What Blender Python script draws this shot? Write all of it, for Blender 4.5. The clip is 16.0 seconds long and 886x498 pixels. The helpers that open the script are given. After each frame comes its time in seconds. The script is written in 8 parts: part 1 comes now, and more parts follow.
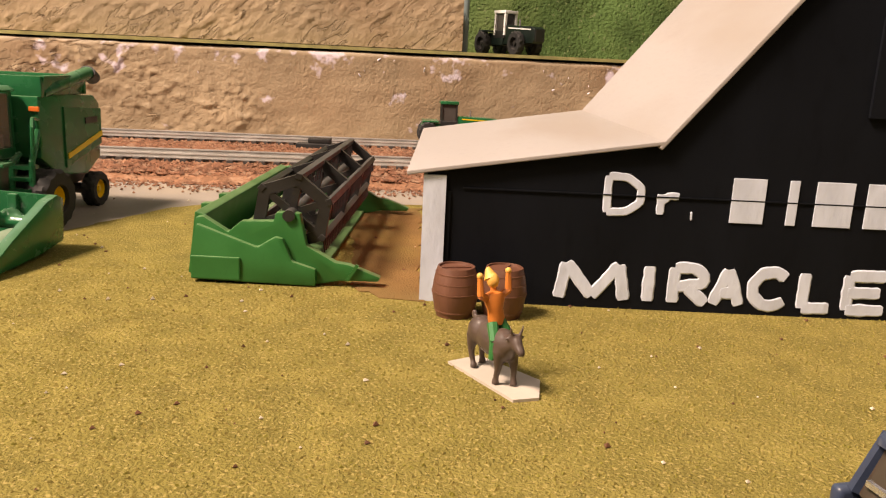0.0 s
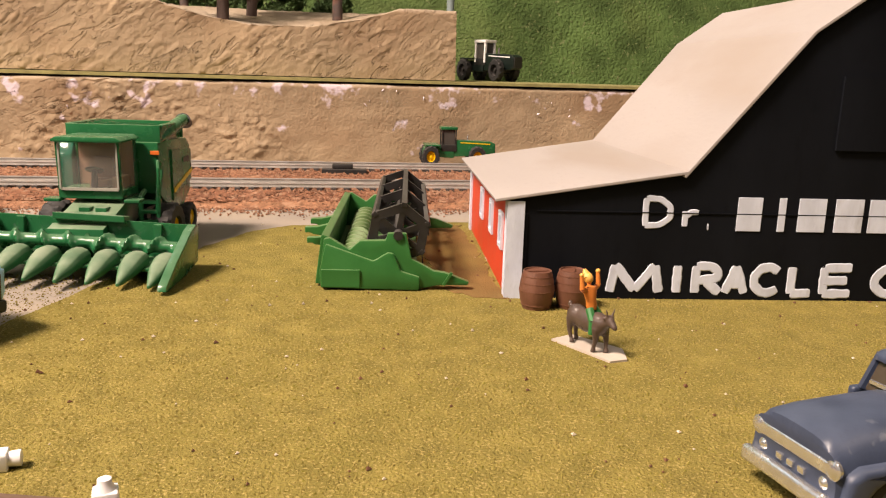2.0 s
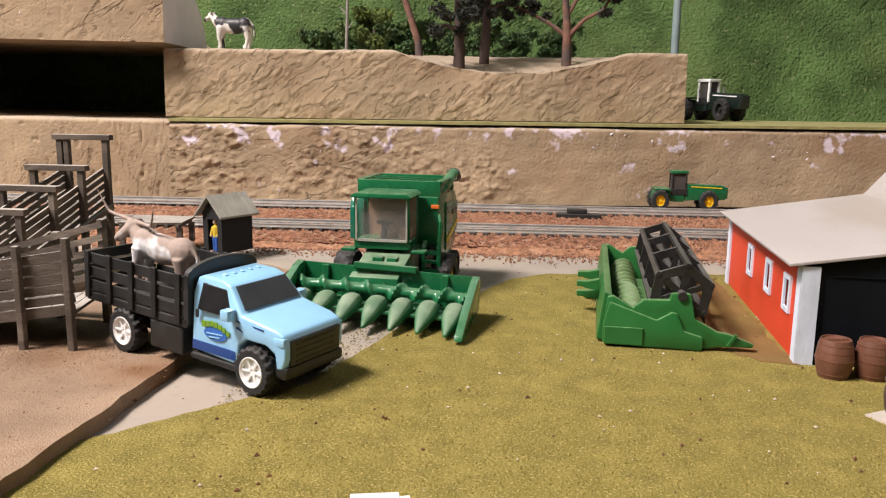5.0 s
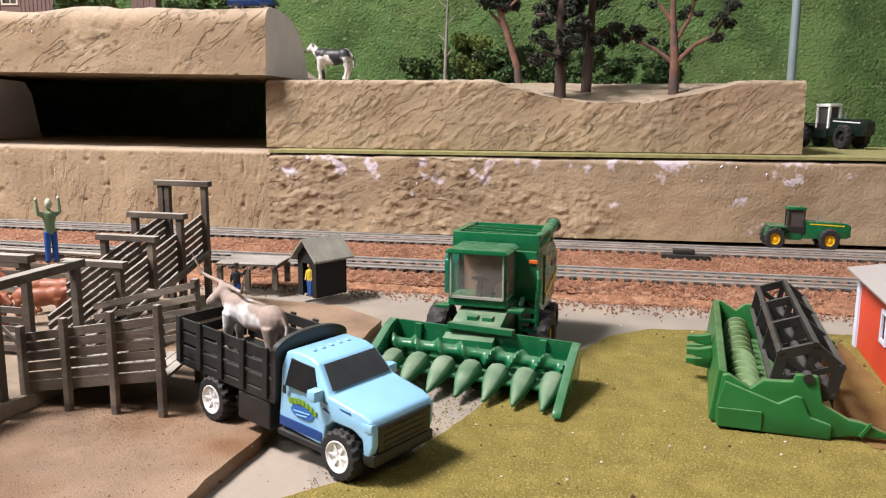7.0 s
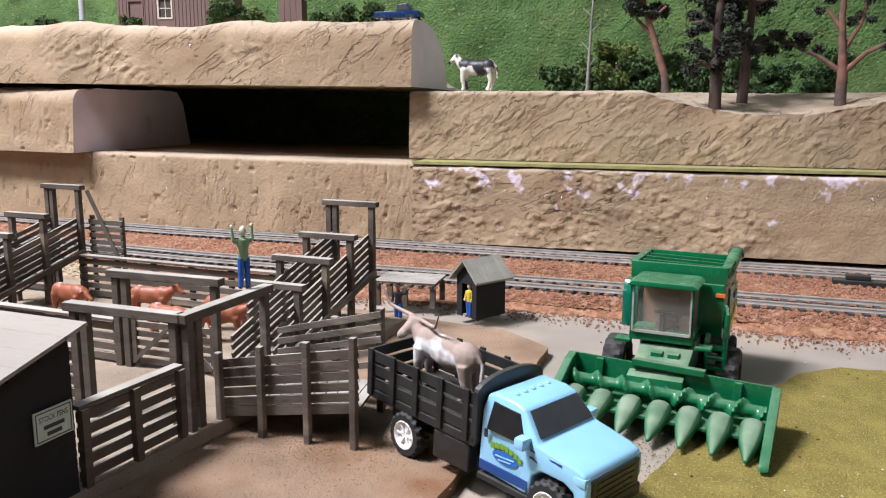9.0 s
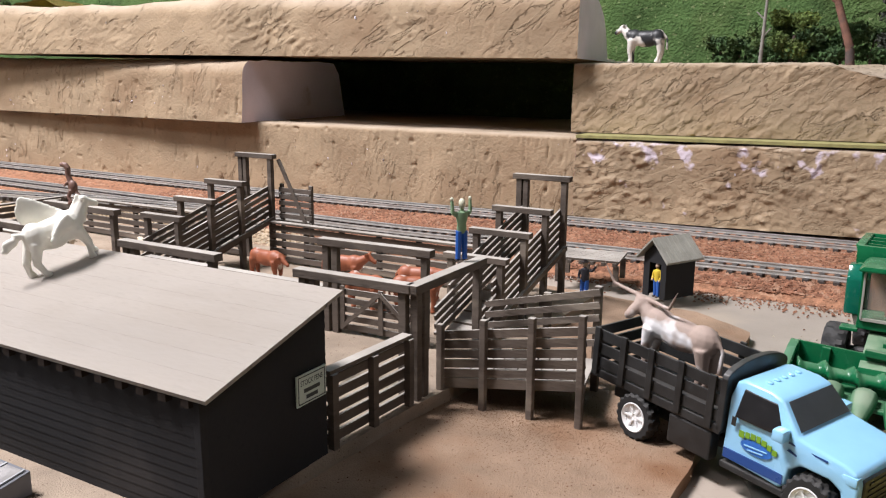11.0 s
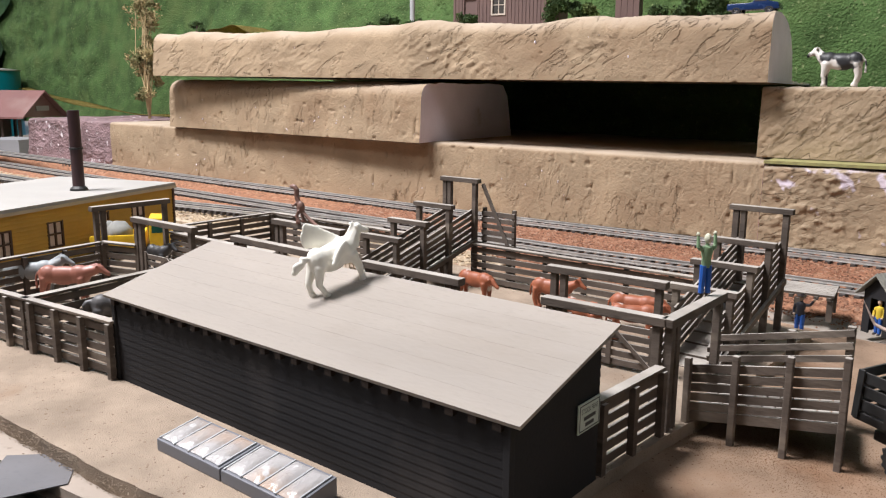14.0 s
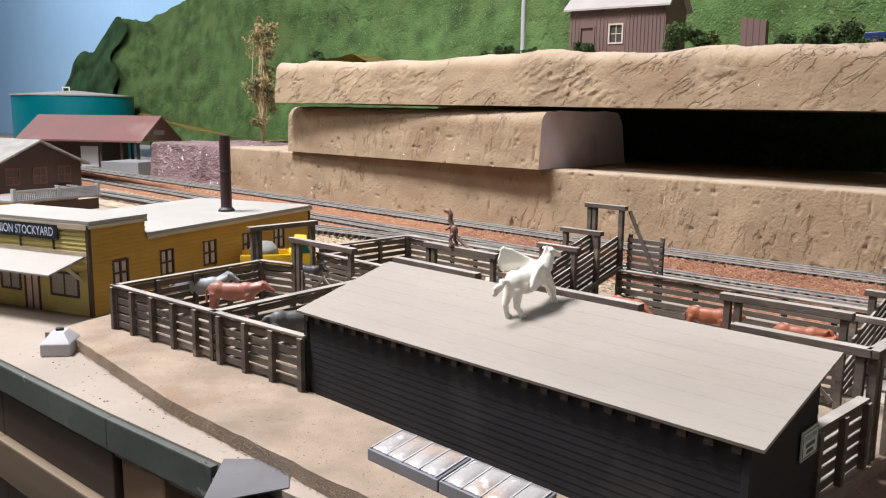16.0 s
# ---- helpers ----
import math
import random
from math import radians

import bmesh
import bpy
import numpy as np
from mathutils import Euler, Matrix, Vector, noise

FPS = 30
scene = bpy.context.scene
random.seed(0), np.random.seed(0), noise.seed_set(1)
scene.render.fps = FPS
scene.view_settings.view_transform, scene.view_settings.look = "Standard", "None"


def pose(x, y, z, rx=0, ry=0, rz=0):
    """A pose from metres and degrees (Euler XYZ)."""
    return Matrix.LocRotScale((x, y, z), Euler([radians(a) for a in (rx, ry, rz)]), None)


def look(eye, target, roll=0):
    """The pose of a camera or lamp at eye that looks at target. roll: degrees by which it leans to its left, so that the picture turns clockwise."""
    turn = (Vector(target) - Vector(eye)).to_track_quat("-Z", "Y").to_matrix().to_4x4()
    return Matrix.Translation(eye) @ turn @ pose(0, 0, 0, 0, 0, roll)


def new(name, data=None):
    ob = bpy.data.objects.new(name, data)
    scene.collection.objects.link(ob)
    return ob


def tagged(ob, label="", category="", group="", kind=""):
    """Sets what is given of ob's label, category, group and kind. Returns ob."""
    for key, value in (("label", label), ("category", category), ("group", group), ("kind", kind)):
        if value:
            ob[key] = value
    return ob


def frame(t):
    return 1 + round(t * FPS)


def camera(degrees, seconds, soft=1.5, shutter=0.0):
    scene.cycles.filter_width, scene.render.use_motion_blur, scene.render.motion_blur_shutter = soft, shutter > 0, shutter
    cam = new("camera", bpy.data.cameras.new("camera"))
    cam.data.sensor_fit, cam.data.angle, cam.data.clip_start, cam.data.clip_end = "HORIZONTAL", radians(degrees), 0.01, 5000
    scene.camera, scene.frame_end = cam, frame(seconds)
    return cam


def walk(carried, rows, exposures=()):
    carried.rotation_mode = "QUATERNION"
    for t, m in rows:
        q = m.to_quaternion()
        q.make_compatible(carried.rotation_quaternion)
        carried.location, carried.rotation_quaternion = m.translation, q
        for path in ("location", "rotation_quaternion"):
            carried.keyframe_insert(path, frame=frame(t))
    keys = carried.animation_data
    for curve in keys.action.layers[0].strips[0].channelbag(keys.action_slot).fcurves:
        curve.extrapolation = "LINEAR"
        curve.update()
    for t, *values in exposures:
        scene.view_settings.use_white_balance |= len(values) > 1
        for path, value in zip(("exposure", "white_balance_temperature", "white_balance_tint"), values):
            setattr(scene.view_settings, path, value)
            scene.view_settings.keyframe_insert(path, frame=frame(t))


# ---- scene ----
cam = camera(57.8, 16.0, soft=1.2)
METRES, EYE, TILT, LEAN, TURN = 0.28, 0.054, 0.0, -1.3, -1.7
ROWS = [
    (0.0, 0.0, 0.0, 0.0, 0.31, -13.25, -1.31),
    (0.5, -0.0152, -0.0421, -0.008, -0.48, -13.66, -0.94),
    (1.0, -0.054, -0.0782, 0.0132, -1.71, -13.11, -0.75),
    (1.5, -0.077, -0.1346, 0.026, -2.77, -12.86, -0.54),
    (2.0, -0.1366, -0.181, 0.0404, -3.79, -12.39, -0.34),
    (2.5, -0.175, -0.2017, 0.0486, -3.29, -11.95, -0.11),
    (3.0, -0.1969, -0.2247, 0.0548, -1.11, -11.62, 0.24),
    (3.5, -0.2071, -0.2474, 0.0614, 2.33, -11.42, 0.59),
    (4.0, -0.2222, -0.2353, 0.0659, 4.72, -11.05, 0.66),
    (4.5, -0.242, -0.2269, 0.072, 6.93, -10.64, 0.6),
    (7.0, -0.2608, -0.1605, 0.1306, 15.85, -9.61, 0.9),
    (7.5, -0.2744, -0.1567, 0.1495, 17.81, -9.55, 1.04),
    (8.0, -0.3002, -0.1507, 0.1594, 19.78, -9.5, 1.05),
    (10.5, -0.4364, -0.1888, 0.1663, 29.54, -10.71, 0.7),
    (11.0, -0.4612, -0.2007, 0.1657, 31.79, -11.38, 0.67),
    (11.5, -0.4733, -0.2173, 0.1746, 33.52, -11.63, 0.69),
    (12.0, -0.4846, -0.2347, 0.18, 35.32, -11.47, 0.76),
    (12.5, -0.4909, -0.2447, 0.1854, 36.91, -11.21, 0.72),
    (13.0, -0.5095, -0.262, 0.1911, 38.1, -10.92, 0.66),
    (13.5, -0.5389, -0.2844, 0.1896, 39.39, -10.66, 0.58),
    (14.0, -0.5508, -0.303, 0.1913, 40.84, -10.33, 0.55),
    (14.5, -0.5757, -0.3146, 0.192, 42.3, -9.87, 0.49),
    (15.0, -0.5914, -0.3395, 0.1898, 43.69, -9.3, 0.47),
    (15.5, -0.6068, -0.3793, 0.189, 45.1, -8.86, 0.34),
    (16.0, -0.6255, -0.4124, 0.1943, 46.31, -8.46, 0.21),
]

EXPOSURES = [(0.0, 0.28, 8700, 18), (2.0, 0.26, 8300, 18), (3.0, 0.2, 7600, 15), (4.5, 0.12, 6800, 11), (7.0, 0.19, 6350, 9), (8.0, 0.22, 5700, 8), (10.5, 0.03, 6050, 9), (16.0, -0.05, 6050, 7)]
walk(cam, [(t, pose(0, 0, EYE, TILT, LEAN, TURN) @ pose(METRES * x, METRES * y, METRES * z, 90 + pitch, roll, yaw)) for t, x, y, z, yaw, pitch, roll in ROWS], EXPOSURES)

# ---- world and light: a closed room, lit by unseen warm lamps over the layout ----
world = bpy.data.worlds.new("world")
scene.world = world
world.use_nodes = True
world.node_tree.nodes["Background"].inputs[0].default_value = (0.8, 0.85, 1.0, 1)
world.node_tree.nodes["Background"].inputs[1].default_value = 0.015


def overhead_lamp(x, y, z, sx, sy, watts, colour, aim, spread=180):
    lamp = bpy.data.lights.new("ceiling_panel", "AREA")
    lamp.shape, lamp.size, lamp.size_y, lamp.energy, lamp.color = "RECTANGLE", sx, sy, watts, colour
    lamp.spread = radians(spread)
    ob = new("ceiling_panel_light", lamp)
    ob.matrix_world = look((x, y, z), aim)
    return ob


# Key: unseen room light, placed to suit the cast shadows.
overhead_lamp(-0.92, -0.25, 1.40, 0.5, 0.22, 54, (1.0, 0.925, 0.90), (-0.55, 0.25, 0.0))
# Weak fill from the front, added to soften shade on the banks.
overhead_lamp(-1.2, -0.95, 1.2, 0.5, 0.22, 7, (1.0, 0.925, 0.90), (-0.5, 0.35, 0.0))
# Weak fill from the right, added to lift the cut foam ends.
overhead_lamp(0.95, -0.35, 1.40, 0.5, 0.22, 3.6, (1.0, 0.925, 0.90), (-0.3, 0.4, 0.0))
# Added lamp that brightens the backdrop sky and the far left.
overhead_lamp(-3.0, -0.1, 1.35, 0.7, 0.3, 27, (1.0, 0.935, 0.92), (-2.6, 0.8, 0.1))

# ---- helpers: all shapes below are in millimetres ----
MM = 0.001
rnd = random.Random(7)


def bm_new():
    return bmesh.new()


def box(bm, x0, y0, z0, x1, y1, z1, slot=0):
    v = [bm.verts.new(p) for p in ((x0, y0, z0), (x1, y0, z0), (x1, y1, z0), (x0, y1, z0), (x0, y0, z1), (x1, y0, z1), (x1, y1, z1), (x0, y1, z1))]
    for f in ((3, 2, 1, 0), (4, 5, 6, 7), (0, 1, 5, 4), (1, 2, 6, 5), (2, 3, 7, 6), (3, 0, 4, 7)):
        bm.faces.new([v[i] for i in f]).material_index = slot
    return v


def beam(bm, p, q, w, h, slot=0, up=(0, 0, 1)):
    """A bar of width w and height h whose middle line runs from p to q."""
    p, q = Vector(p), Vector(q)
    d = (q - p).normalized()
    side = d.cross(Vector(up))
    if side.length < 1e-4:
        side = Vector((1, 0, 0))
    side.normalize()
    top = side.cross(d)
    c = [bm.verts.new(e + side * (a * w / 2) + top * (b * h / 2)) for e in (p, q) for a, b in ((-1, -1), (1, -1), (1, 1), (-1, 1))]
    for f in ((3, 2, 1, 0), (4, 5, 6, 7), (0, 1, 5, 4), (1, 2, 6, 5), (2, 3, 7, 6), (3, 0, 4, 7)):
        bm.faces.new([c[i] for i in f]).material_index = slot


def rod(bm, p, q, r, r2=None, n=10, slot=0):
    p, q = Vector(p), Vector(q)
    r2 = r if r2 is None else r2
    d = (q - p).normalized()
    a = d.orthogonal().normalized()
    b = d.cross(a)
    ring = [[bm.verts.new(e + (a * math.cos(k * math.tau / n) + b * math.sin(k * math.tau / n)) * rr) for k in range(n)] for e, rr in ((p, r), (q, r2))]
    for k in range(n):
        bm.faces.new((ring[0][k], ring[0][(k + 1) % n], ring[1][(k + 1) % n], ring[1][k])).material_index = slot
    bm.faces.new(ring[0][::-1]).material_index = slot
    bm.faces.new(ring[1]).material_index = slot


def prism(bm, pts, axis, a, b, slot=0):
    """The outline pts drawn out along an axis from a to b. x: pts are (y, z); y: (x, z); z: (x, y)."""
    def at(u, v, w):
        return {"x": (w, u, v), "y": (u, w, v), "z": (u, v, w)}[axis]
    lo = [bm.verts.new(at(u, v, a)) for u, v in pts]
    hi = [bm.verts.new(at(u, v, b)) for u, v in pts]
    n = len(pts)
    fs = [bm.faces.new(lo), bm.faces.new(hi[::-1])]
    for k in range(n):
        fs.append(bm.faces.new((lo[k], hi[k], hi[(k + 1) % n], lo[(k + 1) % n])))
    for f in fs:
        f.material_index = slot
    return lo, hi


def ball(bm, c, r, n=12, m=8, slot=0, turn=None):
    r = (r, r, r) if not isinstance(r, (tuple, list)) else r
    c = Vector(c)
    turn = turn or Matrix.Identity(3)
    rings = []
    for j in range(1, m):
        a = math.pi * j / m
        rings.append([bm.verts.new(c + turn @ Vector((r[0] * math.sin(a) * math.cos(k * math.tau / n), r[1] * math.sin(a) * math.sin(k * math.tau / n), r[2] * math.cos(a)))) for k in range(n)])
    top, bot = bm.verts.new(c + turn @ Vector((0, 0, r[2]))), bm.verts.new(c - turn @ Vector((0, 0, r[2])))
    for k in range(n):
        l = (k + 1) % n
        bm.faces.new((top, rings[0][k], rings[0][l])).material_index = slot
        bm.faces.new((bot, rings[-1][l], rings[-1][k])).material_index = slot
        for j in range(m - 2):
            bm.faces.new((rings[j][k], rings[j + 1][k], rings[j + 1][l], rings[j][l])).material_index = slot


def lathe(bm, prof, n=20, m=None, slot=0):
    """Turns the outline (radius, height) about z, then places it by m."""
    m = m or Matrix.Identity(4)
    rings = [[bm.verts.new(m @ Vector((r * math.cos(k * math.tau / n), r * math.sin(k * math.tau / n), z))) for k in range(n)] for r, z in prof]
    for j in range(len(prof) - 1):
        for k in range(n):
            l = (k + 1) % n
            bm.faces.new((rings[j][k], rings[j][l], rings[j + 1][l], rings[j + 1][k])).material_index = slot
    bm.faces.new(rings[0][::-1]).material_index = slot
    bm.faces.new(rings[-1]).material_index = slot


def tube(bm, pts, r, n=8, slot=0):
    for p, q in zip(pts, pts[1:]):
        rod(bm, p, q, r, r, n, slot)
    for p in pts[1:-1]:
        ball(bm, p, r, n, 6, slot)


def place(ob, parent, at=None):
    if parent is not None:
        ob.parent = parent
    if at is not None:
        ob.matrix_basis = at
    return ob


def mpose(x, y, z, rx=0, ry=0, rz=0):
    return pose(x * MM, y * MM, z * MM, rx, ry, rz)


def part(name, bm, material, parent=None, label="", bevel=0.0, smooth=False, at=None, seg=2):
    """Links a bmesh drawn in millimetres as one mesh object."""
    bmesh.ops.recalc_face_normals(bm, faces=bm.faces)
    if bevel:
        edges = [e for e in bm.edges if len(e.link_faces) == 2 and e.calc_face_angle(0) > 0.5]
        bmesh.ops.bevel(bm, geom=edges, offset=bevel, segments=seg, affect="EDGES", profile=0.6, clamp_overlap=True)
    bmesh.ops.scale(bm, vec=(MM, MM, MM), verts=bm.verts)
    me = bpy.data.meshes.new(name)
    bm.to_mesh(me)
    bm.free()
    for m in (material if isinstance(material, (list, tuple)) else [material]):
        me.materials.append(m)
    if smooth:
        me.shade_smooth()
        if smooth != "all":
            me.set_sharp_from_angle(angle=radians(38))
    ob = new(name, me)
    if label:
        ob["label"] = label
    return place(ob, parent, at)


def thing(name, label, category, at=None, group=""):
    ob = tagged(new(name), label, category, group)
    ob.empty_display_size = 0.01
    if at is not None:
        ob.matrix_basis = at
    return ob


# ---- materials ----
def material(name, base, rough=0.6, metal=0.0, vary=0.15, scale=300.0, fine=2500.0, bump=0.15, depth=0.0003, second=None, cover=0.5, soft=0.12, third=None, third_scale=900.0, third_cover=0.62, third_band=None, relief=None, stretch=(1, 1, 1), spec=0.5, dust=None, dusty_lit_amount=0.0, coat=0.0, cuts=None):
    """A painted or natural surface: base colour broken by two scales of noise, a second and third colour in patches, fine relief."""
    m = bpy.data.materials.new(name)
    m.use_nodes = True
    nt = m.node_tree
    n, l = nt.nodes, nt.links
    b = n["Principled BSDF"]
    tc = n.new("ShaderNodeTexCoord")
    mp = n.new("ShaderNodeMapping")
    mp.inputs["Scale"].default_value = stretch
    l.new(tc.outputs["Object"], mp.inputs["Vector"])
    def noise_tex(sc, detail=4.0, offset=0.0):
        t = n.new("ShaderNodeTexNoise")
        t.inputs["Scale"].default_value, t.inputs["Detail"].default_value = sc, detail
        if offset:
            add = n.new("ShaderNodeVectorMath")
            add.operation = "ADD"
            add.inputs[1].default_value = (offset, offset * 1.7, offset * 0.6)
            l.new(mp.outputs[0], add.inputs[0])
            l.new(add.outputs[0], t.inputs["Vector"])
        else:
            l.new(mp.outputs[0], t.inputs["Vector"])
        return t
    def mixc(a, c, fac):
        x = n.new("ShaderNodeMix")
        x.data_type = "RGBA"
        l.new(fac, x.inputs["Factor"])
        for sock, val in ((x.inputs["A"], a), (x.inputs["B"], c)):
            if isinstance(val, tuple):
                sock.default_value = (*val, 1)
            else:
                l.new(val, sock)
        return x.outputs["Result"]
    def ramp(val, lo, hi, o0=0.0, o1=1.0):
        r = n.new("ShaderNodeMapRange")
        r.inputs["From Min"].default_value, r.inputs["From Max"].default_value = lo, hi
        r.inputs["To Min"].default_value, r.inputs["To Max"].default_value = o0, o1
        l.new(val, r.inputs["Value"])
        return r.outputs["Result"]
    big, small = noise_tex(scale), noise_tex(fine, 3.0, 3.1)
    dark = tuple(c * (1 - vary) for c in base)
    light = tuple(min(1, c * (1 + vary)) for c in base)
    col = mixc(dark, light, ramp(big.outputs["Fac"], 0.3, 0.7))
    col = mixc(col, tuple(c * (1 - 1.4 * vary) for c in base), ramp(small.outputs["Fac"], 0.55, 0.8, 0.0, 0.6))
    if second:
        t = noise_tex(scale * 0.6, 5.0, 7.7)
        col = mixc(col, second, ramp(t.outputs["Fac"], cover, cover + soft))
    if third:
        t = noise_tex(third_scale, 3.0, 11.3)
        val = t.outputs["Fac"]
        if third_band:
            sep = n.new("ShaderNodeSeparateXYZ")
            l.new(tc.outputs["Object"], sep.inputs[0])
            add = n.new("ShaderNodeMath")
            l.new(val, add.inputs[0])
            l.new(ramp(sep.outputs["Z"], third_band[0] * 0.001, third_band[1] * 0.001, 0.0, third_band[2]), add.inputs[1])
            val = add.outputs[0]
        col = mixc(col, third, ramp(val, third_cover, third_cover + 0.06))
    # Up-facing faces are mixed paler: settled dust, and top light put in the colour.
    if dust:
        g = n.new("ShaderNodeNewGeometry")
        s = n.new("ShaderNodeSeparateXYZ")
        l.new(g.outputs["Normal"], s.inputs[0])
        up = ramp(s.outputs["Z"], 0.25, 0.95, 0.0, dusty_lit_amount)
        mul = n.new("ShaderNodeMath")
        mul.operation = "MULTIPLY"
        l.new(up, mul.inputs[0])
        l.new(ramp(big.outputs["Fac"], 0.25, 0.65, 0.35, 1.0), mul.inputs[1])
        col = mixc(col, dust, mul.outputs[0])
    l.new(col, b.inputs["Base Color"])
    l.new(ramp(big.outputs["Fac"], 0.3, 0.7, max(0.02, rough - 0.08), min(1, rough + 0.08)), b.inputs["Roughness"])
    b.inputs["Metallic"].default_value = metal
    b.inputs["Specular IOR Level"].default_value = spec
    b.inputs["Coat Weight"].default_value = coat
    if bump:
        bp = n.new("ShaderNodeBump")
        bp.inputs["Strength"].default_value, bp.inputs["Distance"].default_value = bump, depth
        l.new(small.outputs["Fac"], bp.inputs["Height"])
        if relief:
            rt = noise_tex(relief[0], 5.0, 17.0)
            rb = n.new("ShaderNodeBump")
            rb.inputs["Strength"].default_value, rb.inputs["Distance"].default_value = 1.0, relief[1]
            rt.inputs["Distortion"].default_value = 0.25
            pt = noise_tex(relief[2], 2.0, 23.0)
            mk = n.new("ShaderNodeMath")
            mk.operation = "MULTIPLY"
            l.new(ramp(rt.outputs["Fac"], 0.30, 0.50), mk.inputs[0])
            l.new(ramp(pt.outputs["Fac"], 0.42, 0.62, 0.12, 1.0), mk.inputs[1])
            l.new(mk.outputs[0], rb.inputs["Height"])
            l.new(rb.outputs[0], bp.inputs["Normal"])
        if cuts:
            # ragged slanting knife cuts and chips, crowded in some places and rare in others
            turn = n.new("ShaderNodeMapping")
            turn.inputs["Rotation"].default_value = (0.0, radians(cuts[2]), 0.0)
            l.new(tc.outputs["Object"], turn.inputs["Vector"])
            squash = n.new("ShaderNodeMapping")
            squash.inputs["Scale"].default_value = (0.4, 0.7, 1.25)
            l.new(turn.outputs[0], squash.inputs["Vector"])
            ct = noise_tex(cuts[0], 7.0)
            ct.inputs["Roughness"].default_value, ct.inputs["Distortion"].default_value = 0.6, 0.4
            l.new(squash.outputs[0], ct.inputs["Vector"])
            where = noise_tex(15.0, 2.0, 41.0)
            deep = n.new("ShaderNodeMath")
            deep.operation = "MULTIPLY"
            l.new(ramp(ct.outputs["Fac"], 0.53, 0.585), deep.inputs[0])
            l.new(ramp(where.outputs["Fac"], 0.44, 0.60, cuts[3], 1.0), deep.inputs[1])
            if len(cuts) > 4:
                along = n.new("ShaderNodeSeparateXYZ")
                l.new(tc.outputs["Object"], along.inputs[0])
                calm = n.new("ShaderNodeMath")
                calm.operation = "MULTIPLY"
                l.new(deep.outputs[0], calm.inputs[0])
                l.new(ramp(along.outputs["X"], cuts[4], cuts[5], 1.0, 0.06), calm.inputs[1])
                deep = calm
            cb = n.new("ShaderNodeBump")
            cb.inputs["Strength"].default_value, cb.inputs["Distance"].default_value = 1.0, cuts[1]
            cb.invert = True
            l.new(deep.outputs[0], cb.inputs["Height"])
            l.new(cb.outputs[0], rb.inputs["Normal"])
        l.new(bp.outputs[0], b.inputs["Normal"])
    return m


def glass(name, colour, rough=0.05, alpha=0.35):
    m = bpy.data.materials.new(name)
    m.use_nodes = True
    b = m.node_tree.nodes["Principled BSDF"]
    b.inputs["Base Color"].default_value = (*colour, 1)
    b.inputs["Roughness"].default_value, b.inputs["Alpha"].default_value = rough, alpha
    return m


GRASS = material("turf", (0.235, 0.190, 0.055), 0.95, vary=0.22, scale=120, fine=1900, bump=1.0, depth=0.0008, second=(0.205, 0.168, 0.046), cover=0.46, soft=0.3, third=(0.36, 0.28, 0.10), third_scale=1500, third_cover=0.57, spec=0.08)
TUFT = material("turf_grain", (0.25, 0.195, 0.06), 0.95, vary=0.35, scale=900, fine=2500, bump=0.2, second=(0.21, 0.18, 0.04), cover=0.5, spec=0.05)
TABLE = material("painted_board", (0.325, 0.272, 0.225), 0.8, vary=0.12, scale=25, fine=500, bump=0.3, second=(0.335, 0.275, 0.225), cover=0.55, third=(0.24, 0.19, 0.155), third_scale=260, third_cover=0.7)
DIRT = material("dirt", (0.33, 0.262, 0.20), 0.95, vary=0.22, scale=60, fine=2400, bump=0.8, depth=0.0006, second=(0.29, 0.20, 0.135), cover=0.58, soft=0.2, third=(0.175, 0.12, 0.085), third_scale=800, third_cover=0.66, spec=0.1)
DIRT_RED = material("reddish_dirt", (0.295, 0.205, 0.142), 0.95, vary=0.25, scale=50, fine=2400, bump=0.8, depth=0.0006, second=(0.21, 0.115, 0.065), cover=0.54, soft=0.2, third=(0.155, 0.095, 0.06), third_scale=800, third_cover=0.665, spec=0.1)
BROWN_TURF = material("brown_bare_turf", (0.20, 0.125, 0.05), 0.95, vary=0.25, scale=40, fine=1800, bump=1.0, depth=0.0006, second=(0.23, 0.165, 0.055), cover=0.5, soft=0.2, spec=0.08)
ROAD = material("grey_road", (0.295, 0.255, 0.215), 0.9, vary=0.12, scale=30, fine=900, bump=0.35, second=(0.34, 0.285, 0.225), cover=0.55)
BALLAST = material("red_brown_ballast", (0.29, 0.145, 0.085), 0.95, vary=0.4, scale=350, fine=900, bump=0.9, depth=0.001, second=(0.38, 0.22, 0.14), cover=0.55, third=(0.10, 0.05, 0.03), third_scale=500, third_cover=0.62, spec=0.2)
# Plaster is mixed towards a paler sandy tan wherever a face looks up.
PLASTER = material("tan_plaster", (0.355, 0.268, 0.176), 0.92, vary=0.16, scale=26, fine=520, bump=0.4, depth=0.0012, second=(0.29, 0.205, 0.13), cover=0.5, soft=0.2, third=(0.20, 0.135, 0.085), third_scale=150, third_cover=0.69, relief=(300, 0.00022, 26), cuts=(75, 0.0013, 35, 0.05), spec=0.15, dust=(0.46, 0.385, 0.31), dusty_lit_amount=0.7)
PLASTER_SMOOTH = material("tan_trowelled_plaster", (0.355, 0.268, 0.176), 0.92, vary=0.16, scale=26, fine=520, bump=0.4, depth=0.0012, second=(0.29, 0.205, 0.13), cover=0.5, soft=0.2, third=(0.20, 0.135, 0.085), third_scale=150, third_cover=0.69, relief=(300, 0.00022, 26), cuts=(80, 0.0009, 80, 0.02), spec=0.15, dust=(0.46, 0.385, 0.31), dusty_lit_amount=0.7)
